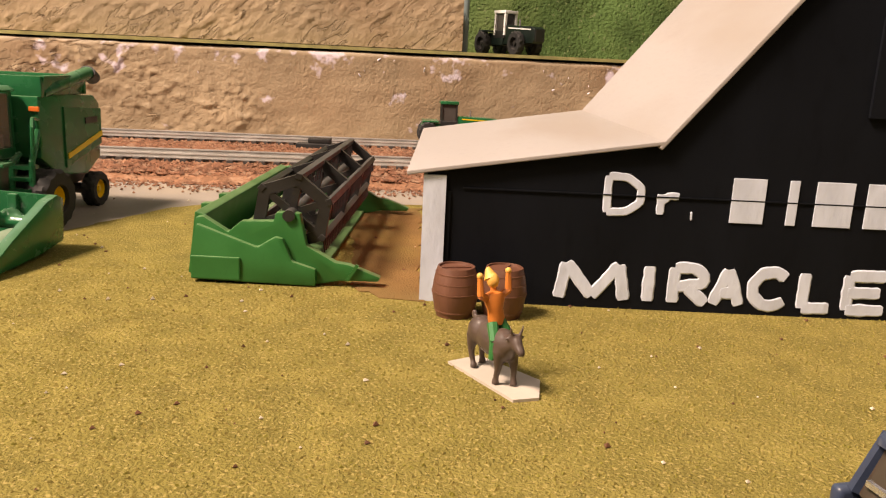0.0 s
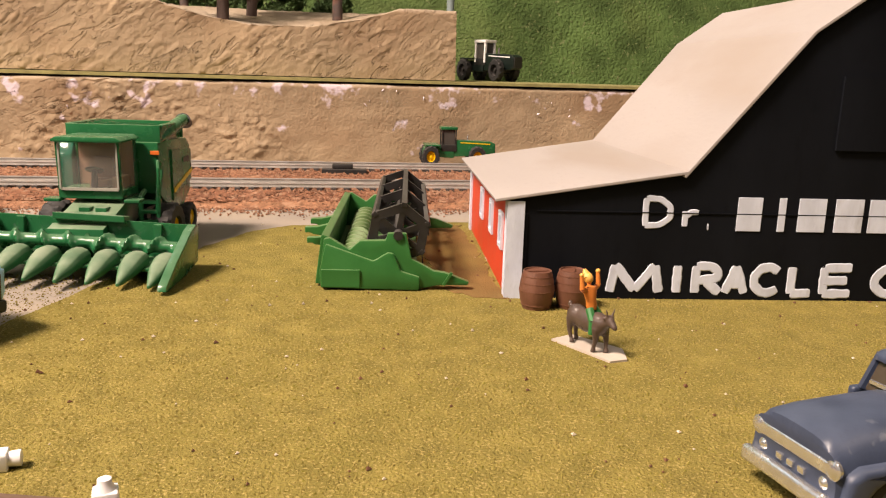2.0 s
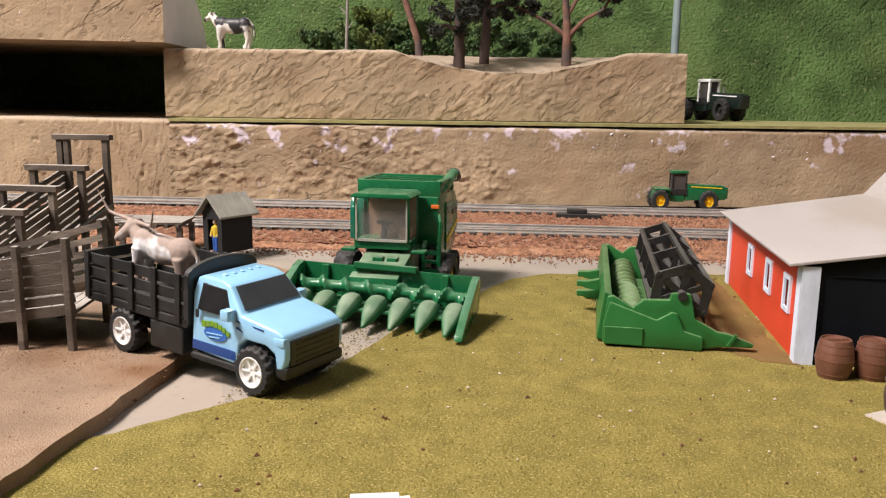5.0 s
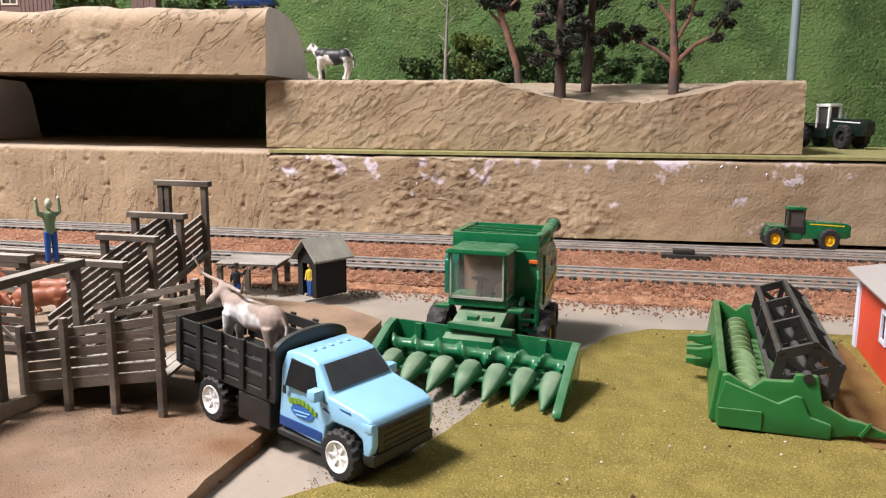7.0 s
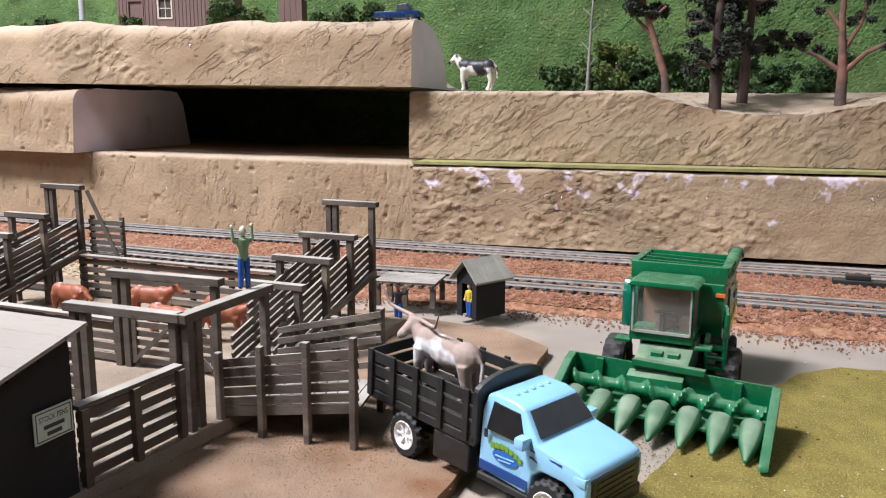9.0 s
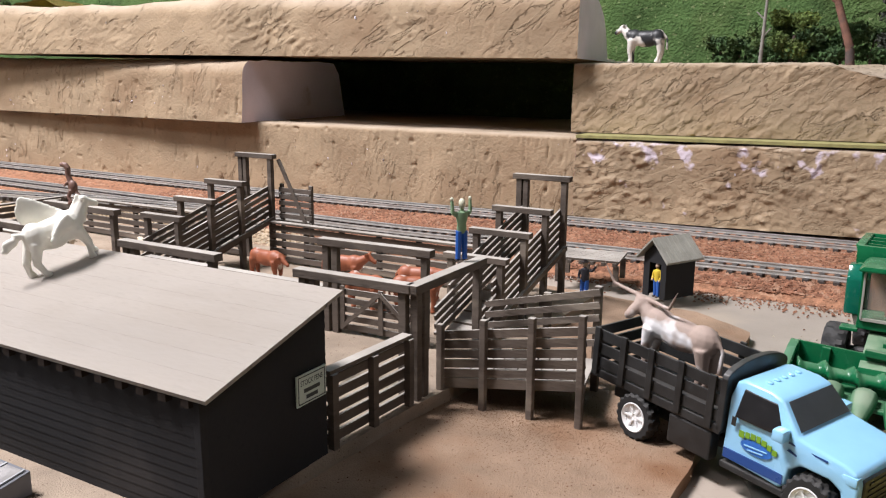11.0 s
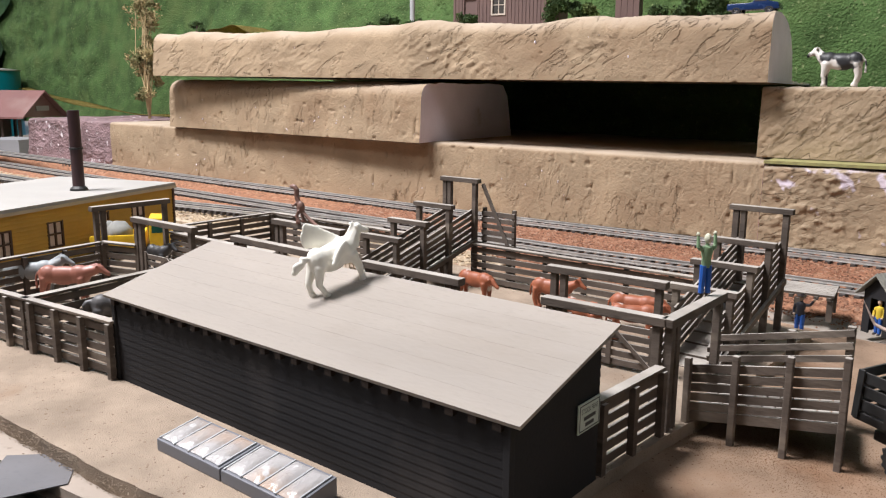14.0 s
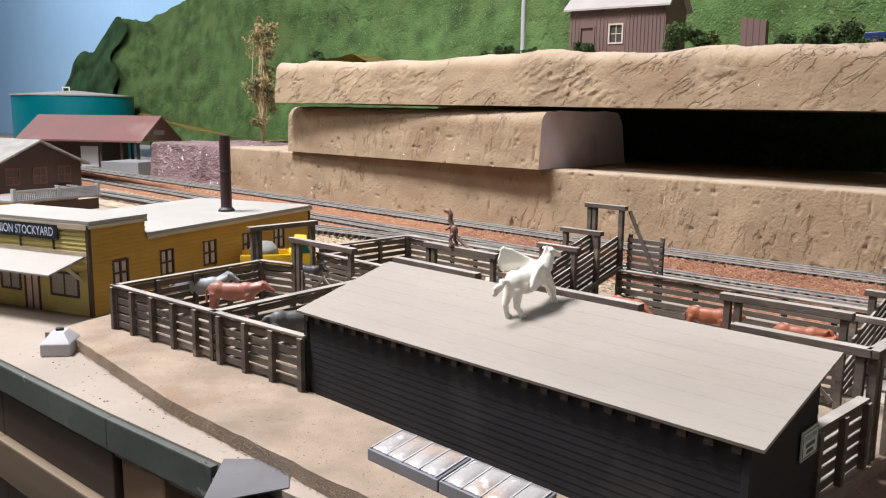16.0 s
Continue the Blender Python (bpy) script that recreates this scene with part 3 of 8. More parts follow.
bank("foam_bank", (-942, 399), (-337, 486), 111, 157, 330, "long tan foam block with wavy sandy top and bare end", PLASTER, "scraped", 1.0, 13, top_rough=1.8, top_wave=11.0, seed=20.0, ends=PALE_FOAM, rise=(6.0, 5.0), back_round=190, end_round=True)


def stucco_bits(label, p, q, z0, z1, count, lo, hi, mat, slant=0.6, swing=0.7, fade=0.0, proud=1.0, seed=1, lean=2.0):
    """Broken ridges and flakes of plaster stuck to a carved face that runs from p to q."""
    r = random.Random(seed)
    p, q = Vector((*p, 0)), Vector((*q, 0))
    along = (q - p).normalized()
    out = Vector((along.y, -along.x, 0))
    length = (q - p).length
    bm = bm_new()
    made = 0
    while made < count:
        sx, z = r.uniform(2, length - 2), r.uniform(z0 + 2, z1 - 1.5)
        if r.random() < fade * sx / length or noise.noise((sx * 0.03 + seed, z * 0.05, 4)) + r.uniform(-0.3, 0.3) < -0.05:
            continue
        made += 1
        a = slant + r.gauss(0, swing)
        u = along * math.cos(a) + Vector((0, 0, math.sin(a)))
        v = along * -math.sin(a) + Vector((0, 0, math.cos(a)))
        c = p + along * sx - out * (lean * (z - z0) / (z1 - z0)) + Vector((0, 0, z)) - out * 0.35
        m = lo + (hi - lo) * r.random() ** 2.2
        w = m * r.uniform(0.25, 0.6)
        rim = [bm.verts.new(c + u * (m * math.cos(k)) * r.uniform(0.7, 1.2) + v * (w * math.sin(k)) * r.uniform(0.6, 1.3)) for k in (0, 1.05, 2.1, 3.15, 4.2, 5.25)]
        h = r.uniform(0.2, 0.7) * proud * min(1.2, w) + 0.42
        ridge = [bm.verts.new(c + u * (m * 0.5) + v * r.uniform(-0.2, 0.5) * w + out * h), bm.verts.new(c - u * (m * 0.4) + v * r.uniform(-0.2, 0.5) * w + out * h * r.uniform(0.5, 1.0))]
        for f in ((rim[0], rim[1], ridge[0]), (rim[1], rim[2], ridge[1], ridge[0]), (rim[2], rim[3], ridge[1]), (rim[3], rim[4], ridge[1]), (rim[4], rim[5], ridge[0], ridge[1]), (rim[5], rim[0], ridge[0])):
            bm.faces.new(f)
    return tagged(part("plaster_flakes", bm, mat), label, "plaster", kind="stuff")


stucco_bits("bare pale foam flakes on the chipped bank", (-331, 473.6), (300, 545.6), 34, 55, 22, 0.5, 1.8, PALE_FOAM, 1.3, 0.8, 0.0, 0.4, 9)
stucco_bits("bare pale foam flakes on the middle block", (-948, 420.0), (-608, 438.8), 64, 96, 26, 0.5, 1.8, PALE_FOAM, 1.4, 0.6, 0.0, 0.6, 10)
stucco_bits("bare pale foam flakes on the upper block", (-940, 399.2), (-340, 485.4), 116, 148, 14, 0.5, 1.6, PALE_FOAM, 1.2, 0.8, 0.0, 0.6, 11)
stucco_bits("bare pale foam flakes on the long lower bank", (-1068, 415.0), (-333, 475.6), 10, 56, 24, 0.5, 1.6, PALE_FOAM, 1.5, 0.4, 0.0, 0.6, 12)


# ---- hills ----
CREST = [(-2700, 100), (-2635, 125), (-2451, 258), (-2400, 262), (-2359, 252), (-2290, 300), (-2234, 338), (-2150, 330), (-2069, 316), (-1959, 340), (-1842, 360), (-1500, 560), (-1000, 640), (600, 680)]


def crest_at(x):
    for (xa, za), (xb, zb) in zip(CREST, CREST[1:]):
        if x <= xb:
            return za + (zb - za) * max(0.0, (x - xa)) / (xb - xa)
    return CREST[-1][1]


def hill_sheet(x0, x1, ahead, drop, mat, label, bite=0.0):
    """Turf sheet that rises from behind the banks; its foot is near, its crest further back."""
    bm = bm_new()
    rows = []
    n = int((x1 - x0) / 20)
    for i in range(n + 1):
        x = x0 + (x1 - x0) * i / n
        crest = crest_at(x) + 5 * noise.noise((x * 0.03, 0, 0)) - drop
        row = []
        for k in range(40):
            f = k / 39
            z = 30 + (crest - 30) * f
            y = 680 - ahead + 120 * f ** 0.8 + 14 * noise.noise((x * 0.006, f * 4, 7)) + 5 * noise.noise((x * 0.02, f * 12, 3)) + (60 if x < -1300 else 0) * (1 - f)
            row.append(bm.verts.new((x + bite * (i / n) ** 8 * noise.noise((f * 5, 1.0, 2.0)), y, z)))
        rows.append(row)
    for a, b in zip(rows, rows[1:]):
        for j in range(len(a) - 1):
            bm.faces.new((a[j], b[j], b[j + 1], a[j + 1]))
    ob = part("hillside", bm, mat, smooth="all")
    return tagged(ob, label, "hillside", kind="structure")


hill_sheet(-2700, 620, 0, 0, HILL, "steep green turf-covered hillside behind the banks")
hill_sheet(-2700, -2190, 14, -3, HILL_DARK, "dark green wooded hill at the end of the layout", 60)


# ---- barn ----
def barn():
    x0, xv, xk, xr, yf, yb = 2, 53.5, 86, 104, 175, 283
    x1, xv2, xk2 = 2 * xr - x0, 2 * xr - xv, 2 * xr - xk
    b = thing("barn", "black and red barn with cream roof and painted lettering", "barn", mpose(x0, yf, 0, 0, 0, -1.9) @ mpose(-x0, -yf, 0))
    gable = [(x0, 0), (x1, 0), (x1, 30), (xv2, 38), (xk2, 78.4), (xr, 91), (xk, 78.4), (xv, 38), (x0, 30)]
    bm = bm_new()
    prism(bm, gable, "y", yf, yf + 2)
    part("front_wall", bm, BLACK_PAINT, b, "black painted gable wall")
    bm = bm_new()
    prism(bm, gable, "y", yb - 2, yb)
    part("back_wall", bm, RED_PAINT, b)
    bm = bm_new()
    wins = [(190, 6), (214, 6), (242, 6)]
    ys = [yf + 2]
    for y, w in wins:
        ys += [y - w / 2, y + w / 2]
    ys.append(yb - 2)
    for i in range(0, len(ys), 2):
        box(bm, x0, ys[i], 0, x0 + 2, ys[i + 1], 30)
    for y, w in wins:
        box(bm, x0, y - w / 2, 0, x0 + 2, y + w / 2, 13.5)
        box(bm, x0, y - w / 2, 23, x0 + 2, y + w / 2, 30)
    part("side_wall", bm, RED_PAINT, b, "bright red side wall")
    for y, w in wins:
        bm = bm_new()
        for a in ((y - w / 2 - 1.0, 12.6, y - w / 2 + 0.5, 23.9), (y + w / 2 - 0.5, 12.6, y + w / 2 + 1.0, 23.9)):
            box(bm, x0 - 0.7, a[0], a[1], x0, a[2], a[3])
        box(bm, x0 - 0.7, y - w / 2 + 0.5, 12.6, x0, y + w / 2 - 0.5, 14.0)
        box(bm, x0 - 0.7, y - w / 2 + 0.5, 22.5, x0, y + w / 2 - 0.5, 23.9)
        wf = part("window_frame", bm, WHITE_PAINT, b, "white window frame")
        bm = bm_new()
        box(bm, x0 + 0.6, y - w / 2, 13.5, x0 + 1, y + w / 2, 23)
        part("pane", bm, DARK_GLASS, wf)
    bm = bm_new()
    box(bm, x1 - 2, yf + 2, 0, x1, yb - 2, 30)
    part("side_wall", bm, RED_PAINT, b)
    for y in (yf - 0.6, yb - 4):
        bm = bm_new()
        box(bm, x0 - 0.8, y, 0, x0 - 0.05, y + 4.6, 29.5)
        if y < 200:
            box(bm, x0 - 0.8, y - 0.3, 0, x0 + 4.2, y + 0.55, 29.5)
        part("corner_trim", bm, WHITE_PAINT, b, "white corner board")
    def slope(name, xa, za, xb, zb):
        bm = bm_new()
        d = Vector((xb - xa, 0, zb - za)).normalized()
        nrm = Vector((-d.z, 0, d.x))
        if nrm.z < 0:
            nrm = -nrm
        pts = [(xa, za), (xb, zb), (xb + nrm.x * 0.9, zb + nrm.z * 0.9), (xa + nrm.x * 0.9, za + nrm.z * 0.9)]
        prism(bm, pts, "y", yf - 1.6, yb + 2.5)
        part(name, bm, BARN_ROOF, b, "cream painted roof panel", bevel=0.2)
    slope("roof_panel", x0 - 4.4, 29.4, xv - 0.6, 38.3)
    slope("roof_panel", xv - 1.2, 37.2, xk + 0.1, 78.8)
    slope("roof_panel", xk - 0.3, 78.4, xr, 91.6)
    slope("roof_panel", xr, 91.6, xk2 + 0.3, 78.4)
    slope("roof_panel", xk2 - 0.1, 78.8, xv2 + 1.2, 37.2)
    slope("roof_panel", xv2 + 0.6, 38.3, x1 + 4.4, 29.4)
    bm = bm_new()
    box(bm, 96, yf - 0.9, 46, 111, yf - 0.02, 67)
    part("loft_door", bm, BLACK_PAINT, b, "black loft door")
    bm = bm_new()
    box(bm, 10, yf - 0.3, 26.7, x1 - 10, yf - 0.02, 27.0)
    part("batten", bm, BLACK_PAINT, b)
    bm = bm_new()
    box(bm, 6.5, yf - 0.4, 0.5, 7.3, yf - 0.02, 26)
    part("batten", bm, BLACK_PAINT, b)
    return b, yf


the_barn, barn_front = barn()


STROKES = {
    "D": [[(0, 0), (0, 1)], [(0, 1), (0.55, 0.97), (0.95, 0.7), (0.95, 0.3), (0.55, 0.03), (0, 0)]],
    "r": [[(0.1, 0), (0.1, 1)], [(0.1, 0.62), (0.5, 0.95), (1, 0.92)]],
    "M": [[(0.02, 0), (0.1, 1)], [(0.1, 1), (0.5, 0.08)], [(0.5, 0.08), (0.88, 1)], [(0.88, 1), (0.98, 0)]],
    "I": [[(0.5, 0), (0.5, 1)]],
    "R": [[(0, 0), (0, 1)], [(0, 1), (0.62, 1), (0.92, 0.8), (0.86, 0.56), (0.1, 0.45)], [(0.4, 0.45), (1, 0)]],
    "A": [[(0, 0), (0.5, 1)], [(0.5, 1), (1, 0)], [(0.24, 0.34), (0.78, 0.34)]],
    "C": [[(1, 0.84), (0.7, 1), (0.3, 0.94), (0.03, 0.62), (0.05, 0.3), (0.35, 0.03), (0.72, 0.02), (1, 0.18)]],
    "L": [[(0, 1), (0, 0)], [(0, 0), (1, 0.02)]],
    "E": [[(0, 1), (0, 0)], [(0.98, 1), (0, 0.98)], [(0, 0), (1, 0.02)], [(0, 0.5), (0.85, 0.52)]],
    ".": [[(0, 0), (0.6, 0.05)]],
}


def painted_letter(ch, x, z, w, h, brush, parent, y):
    """One hand-painted letter: brush strokes of uneven width with round ends."""
    bm = bm_new()
    for k, stroke in enumerate(STROKES[ch]):
        pts = [Vector((x + brush / 2 + u * (w - brush), z + brush / 2 + v * (h - brush))) for u, v in stroke]
        fine = []
        for p, q in zip(pts, pts[1:]):
            n = max(2, int((q - p).length / 0.7))
            fine += [p.lerp(q, i / n) for i in range(n)]
        fine.append(pts[-1])
        fine = [fine[0]] + [(a + b * 2 + c) / 4 for a, b, c in zip(fine, fine[1:], fine[2:])] + [fine[-1]]
        rows = []
        for i, p in enumerate(fine):
            d = (fine[min(i + 1, len(fine) - 1)] - fine[max(i - 1, 0)]).normalized()
            side = Vector((-d.y, d.x))
            end = min(i, len(fine) - 1 - i)
            half = brush / 2 * (1 + 0.16 * noise.noise((p.x * 0.5, p.y * 0.5, k))) * (0.78 if end == 0 else 1.0)
            c = p + side * 0.12 * noise.noise((p.x * 0.9, p.y * 0.9, 5.0))
            rows.append([bm.verts.new((c.x + side.x * half * o, y - 0.06 - t - 0.012 * k, c.y + side.y * half * o)) for o, t in ((-1, 0.0), (-0.8, 0.16), (0.8, 0.16), (1, 0.0))])
        for a, b in zip(rows, rows[1:]):
            for j in range(3):
                bm.faces.new((a[j], b[j], b[j + 1], a[j + 1]))
        bm.faces.new(rows[0])
        bm.faces.new(rows[-1][::-1])
    return part("letter", bm, WHITE_PAINT, parent, "hand-painted white letter")


for ch, lx, lz, lw, lh in (("D", 40.8, 22, 9.6, 10), ("r", 52.2, 22, 6.2, 6.4), (".", 59.4, 22, 2.6, 2.2)):
    painted_letter(ch, lx, lz, lw, lh, 1.9, the_barn, barn_front)
for ch, lx, lw in (("M", 31, 18.2), ("I", 50.6, 4.4), ("R", 57, 10.4), ("A", 66.2, 8.8), ("C", 74.6, 10.4), ("L", 86.4, 9), ("E", 96.4, 11.4), ("C", 112, 12)):
    painted_letter(ch, lx, 1.5, lw, 11, 2.9, the_barn, barn_front)
# the name in the upper line, as plain bars
for bx, bw in ((69, 7.4), (81.4, 2.2), (87.4, 8.4), (98.6, 8.6), (109, 8), (119.4, 7.6)):
    bm = bm_new()
    box(bm, bx, barn_front - 0.28, 21.8, bx + bw, barn_front - 0.03, 31.8)
    part("painted_bar", bm, WHITE_PAINT, the_barn, "white painted bar", bevel=0.1)


# ---- stock pens ----
def fence(p, q, z=8.0, h=19.0, boards=5, spacing=15.0, side=1, cap=True, label="weathered grey wooden stock pen fence"):
    p, q = Vector((*p, 0)), Vector((*q, 0))
    d = q - p
    L = d.length
    ang = math.degrees(math.atan2(d.y, d.x))
    t = thing("pen_fence", label, "fence", mpose(p.x, p.y, z, 0, 0, ang), "stock pen fences")
    n = max(1, round(L / spacing))
    step = h / boards
    for b in range(boards):
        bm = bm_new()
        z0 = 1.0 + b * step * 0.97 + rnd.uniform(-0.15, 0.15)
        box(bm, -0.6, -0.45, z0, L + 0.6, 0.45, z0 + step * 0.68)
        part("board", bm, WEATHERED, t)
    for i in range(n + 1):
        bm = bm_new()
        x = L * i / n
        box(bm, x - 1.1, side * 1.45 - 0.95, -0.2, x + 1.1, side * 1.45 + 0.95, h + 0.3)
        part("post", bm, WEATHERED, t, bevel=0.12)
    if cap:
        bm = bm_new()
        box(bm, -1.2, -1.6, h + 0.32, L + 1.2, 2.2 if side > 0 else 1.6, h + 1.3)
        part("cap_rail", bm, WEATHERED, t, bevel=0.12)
    return t


def gate_frame(p, q, top=38.0, z=8.0, gate=True):
    """Two pairs of posts, a cross beam over the opening and a board gate between them."""
    p, q = Vector((*p, 0)), Vector((*q, 0))
    d = q - p
    L = d.length
    ang = math.degrees(math.atan2(d.y, d.x))
    t = thing("gate_frame", "weathered wooden gate frame with overhead beam", "gate", mpose(p.x, p.y, z, 0, 0, ang), "stock pen gates")
    hh = top - z
    for x in (1.2, 5.0, L - 1.2):
        bm = bm_new()
        box(bm, x - 1.2, -1.2, -0.2, x + 1.2, 1.2, hh - 2.6)
        part("post", bm, WEATHERED, t, bevel=0.15)
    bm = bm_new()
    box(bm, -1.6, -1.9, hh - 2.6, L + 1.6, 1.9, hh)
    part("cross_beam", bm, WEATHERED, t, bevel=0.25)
    if gate:
        g = part("gate_leaf", gate_boards(L - 8.5), WEATHERED, t, at=mpose(6.8, 0.3, 1.5))
    return t


def gate_boards(w, h=16.0):
    bm = bm_new()
    for i in range(5):
        box(bm, 0, -0.35, i * h / 5, w, 0.35, i * h / 5 + 2.1)
    for x in (0.9, w / 2, w - 0.9):
        box(bm, x - 0.9, -0.95, 0, x + 0.9, -0.36, h)
    beam(bm, (1, -1.3, 1), (w / 2, -1.3, h - 1), 0.6, 1.4)
    beam(bm, (w - 1, -1.3, 1), (w / 2, -1.3, h - 1), 0.6, 1.4)
    return bm


fence((-531, 38), (-405, 50), spacing=15, side=-1)
fence((-531, 38), (-541, 119), spacing=20, side=-1)
fence((-457, 45), (-466, 127), spacing=20, side=1)
fence((-541, 120), (-521, 126), spacing=24)
fence((-472, 128), (-443, 128), spacing=18)
fence((-393, 128), (-364, 128), spacing=16)
fence((-319, 128), (-286, 128), spacing=18)
fence((-556, 168), (-467, 168), h=16, spacing=20)
fence((-400, 168), (-309, 168), h=15, boards=4, spacing=20)
fence((-556, 170), (-556, 238), spacing=20, side=-1)
fence((-556, 240), (-420, 240), spacing=20, side=1)
fence((-398, 240), (-272, 241), spacing=20, side=1)
fence((-247.5, 93), (-246, 125), spacing=19, side=-1)
gate_frame((-521, 127), (-474, 128), 42)
gate_frame((-556, 124), (-556, 166), 44, gate=False)
gate_frame((-442, 128), (-394, 127), 42)
gate_frame((-465, 169), (-419, 168), 42, gate=False)
gate_frame((-363, 128), (-320, 128), 42)
gate_frame((-307, 167), (-265, 169), 42)
gate_frame((-284, 127), (-247, 128), 42, gate=False)
gate_frame((-245, 128), (-245, 167), 42, gate=False)


def chute(xl, xr, frames, floor_hi, floor_lo, label):
    """A sloped cattle chute between x = xl and xr; frames: (y, top) from the high end down."""
    y_hi, y_lo = frames[0][0], frames[-1][0]
    t = thing("loading_chute", label, "cattle chute", mpose(0, 0, 0), "loading chutes")
    slope = (floor_hi - floor_lo) / (y_hi - y_lo)
    lo = y_lo - 14
    zlo = floor_lo - 14 * slope
    bm = bm_new()
    beam(bm, ((xl + xr) / 2, lo, zlo - 0.8), ((xl + xr) / 2, y_hi, floor_hi - 0.8), xr - xl - 1, 1.2)
    part("ramp_floor", bm, WEATHERED, t)
    for i in range(9):
        bm = bm_new()
        f = (i + 0.5) / 9
        y, z = lo + (y_hi - lo) * f, zlo + (floor_hi - zlo) * f
        box(bm, xl + 0.8, y - 0.4, z - 0.15, xr - 0.8, y + 0.4, z + 0.6)
        part("cleat", bm, WEATHERED, t)
    for x in (xl, xr):
        for k in range(6):
            bm = bm_new()
            dz = 1.6 + k * 3.1
            beam(bm, (x, lo if k < 4 else y_lo - 4, zlo + dz if k < 4 else floor_lo - 4 * slope + dz), (x, y_hi, floor_hi + dz), 0.8, 2.0)
            part("board", bm, WEATHERED, t)
    for i, (y, top) in enumerate(frames):
        for x in (xl, xr):
            bm = bm_new()
            off = 1.5 if x == xr else -1.5
            box(bm, x + off - 1.2, y - 1.2, 8, x + off + 1.2, y + 1.2, top - 2.2)
            part("post", bm, WEATHERED, t, bevel=0.15)
        bm = bm_new()
        box(bm, xl - 4.2, y - 1.7, top - 2.2, xr + 4.2, y + 1.7, top)
        part("cross_beam", bm, WEATHERED, t, bevel=0.2)
        if i == 0:
            bm = bm_new()
            box(bm, xl - 2.7 + 3.2, y - 1.2, 8, xl + 2.6, y + 1.2, top - 2.2)
            part("post", bm, WEATHERED, t, bevel=0.15)
    bm = bm_new()
    beam(bm, (xr + 3, y_lo - 16, zlo + 4), (xr + 3, y_hi, floor_hi + 2), 1.4, 2.2)
    part("guard_rail", bm, WEATHERED, t, bevel=0.15)
    return t


chute(-270, -253, [(254, 58.5), (235, 47.5), (215.5, 41.5), (196, 35.5)], 27, 10.5, "weathered wooden cattle loading chute stepping up to the track")
chute(-417, -401, [(243, 60.5), (222, 49.5), (203, 43.5), (184, 38.5)], 27, 10.5, "weathered wooden cattle loading chute with raised side boards")

# folded gate and brace beside the far chute
folded = thing("side_gate", "weathered board gate with a diagonal brace", "gate", mpose(-397, 246, 26))
for i in range(6):
    bm = bm_new()
    box(bm, 0, -0.4, i * 3.2, 20, 0.4, i * 3.2 + 2.2)
    part("board", bm, WEATHERED, folded)
for x in (1, 19):
    bm = bm_new()
    box(bm, x - 1, 0.42, -18, x + 1, 1.6, 20)
    part("post", bm, WEATHERED, folded)
bm = bm_new()
beam(bm, (1, -1.2, 32), (18, -1.2, 0), 0.8, 1.8)
part("brace", bm, WEATHERED, folded)


def loading_ramp():
    """Plank ramp with sloped side walls between the pens and the truck."""
    t = thing("truck_loading_ramp", "weathered wooden truck loading ramp with board sides", "ramp")
    a, b = Vector((-244, 141, 0)), Vector((-201, 145, 0))
    c, d = Vector((-247, 176, 0)), Vector((-206, 170, 0))
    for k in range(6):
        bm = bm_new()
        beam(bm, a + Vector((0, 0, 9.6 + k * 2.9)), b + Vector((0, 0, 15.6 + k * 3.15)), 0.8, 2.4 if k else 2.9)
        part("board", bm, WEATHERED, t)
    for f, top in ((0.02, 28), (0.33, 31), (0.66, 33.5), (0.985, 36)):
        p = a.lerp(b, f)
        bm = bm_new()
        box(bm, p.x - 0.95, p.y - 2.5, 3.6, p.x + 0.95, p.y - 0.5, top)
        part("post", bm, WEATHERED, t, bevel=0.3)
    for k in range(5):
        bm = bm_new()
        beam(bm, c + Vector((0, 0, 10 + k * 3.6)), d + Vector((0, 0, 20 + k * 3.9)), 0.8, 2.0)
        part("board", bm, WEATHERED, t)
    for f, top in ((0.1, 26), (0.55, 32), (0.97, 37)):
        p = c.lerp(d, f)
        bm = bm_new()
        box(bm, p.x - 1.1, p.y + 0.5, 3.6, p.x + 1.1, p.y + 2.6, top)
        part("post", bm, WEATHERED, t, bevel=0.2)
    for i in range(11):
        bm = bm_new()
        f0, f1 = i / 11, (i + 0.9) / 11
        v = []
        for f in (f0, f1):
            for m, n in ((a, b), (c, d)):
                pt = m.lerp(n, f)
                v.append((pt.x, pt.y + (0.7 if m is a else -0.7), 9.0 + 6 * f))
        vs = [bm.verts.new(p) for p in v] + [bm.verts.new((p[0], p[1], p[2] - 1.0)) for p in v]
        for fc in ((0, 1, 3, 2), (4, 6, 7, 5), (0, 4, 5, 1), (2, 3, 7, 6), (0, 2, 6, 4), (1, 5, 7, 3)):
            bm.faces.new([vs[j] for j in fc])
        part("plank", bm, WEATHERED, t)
    return t


loading_ramp()


# ---- stock shed ----
SIGN_FACE = material("pale_green_sign", (0.50, 0.58, 0.52), 0.6, vary=0.06, scale=200, fine=1500, bump=0.05)
SIGN_INK = material("dark_sign_ink", (0.03, 0.04, 0.04), 0.6, vary=0.1, scale=300, fine=1500, bump=0.0)


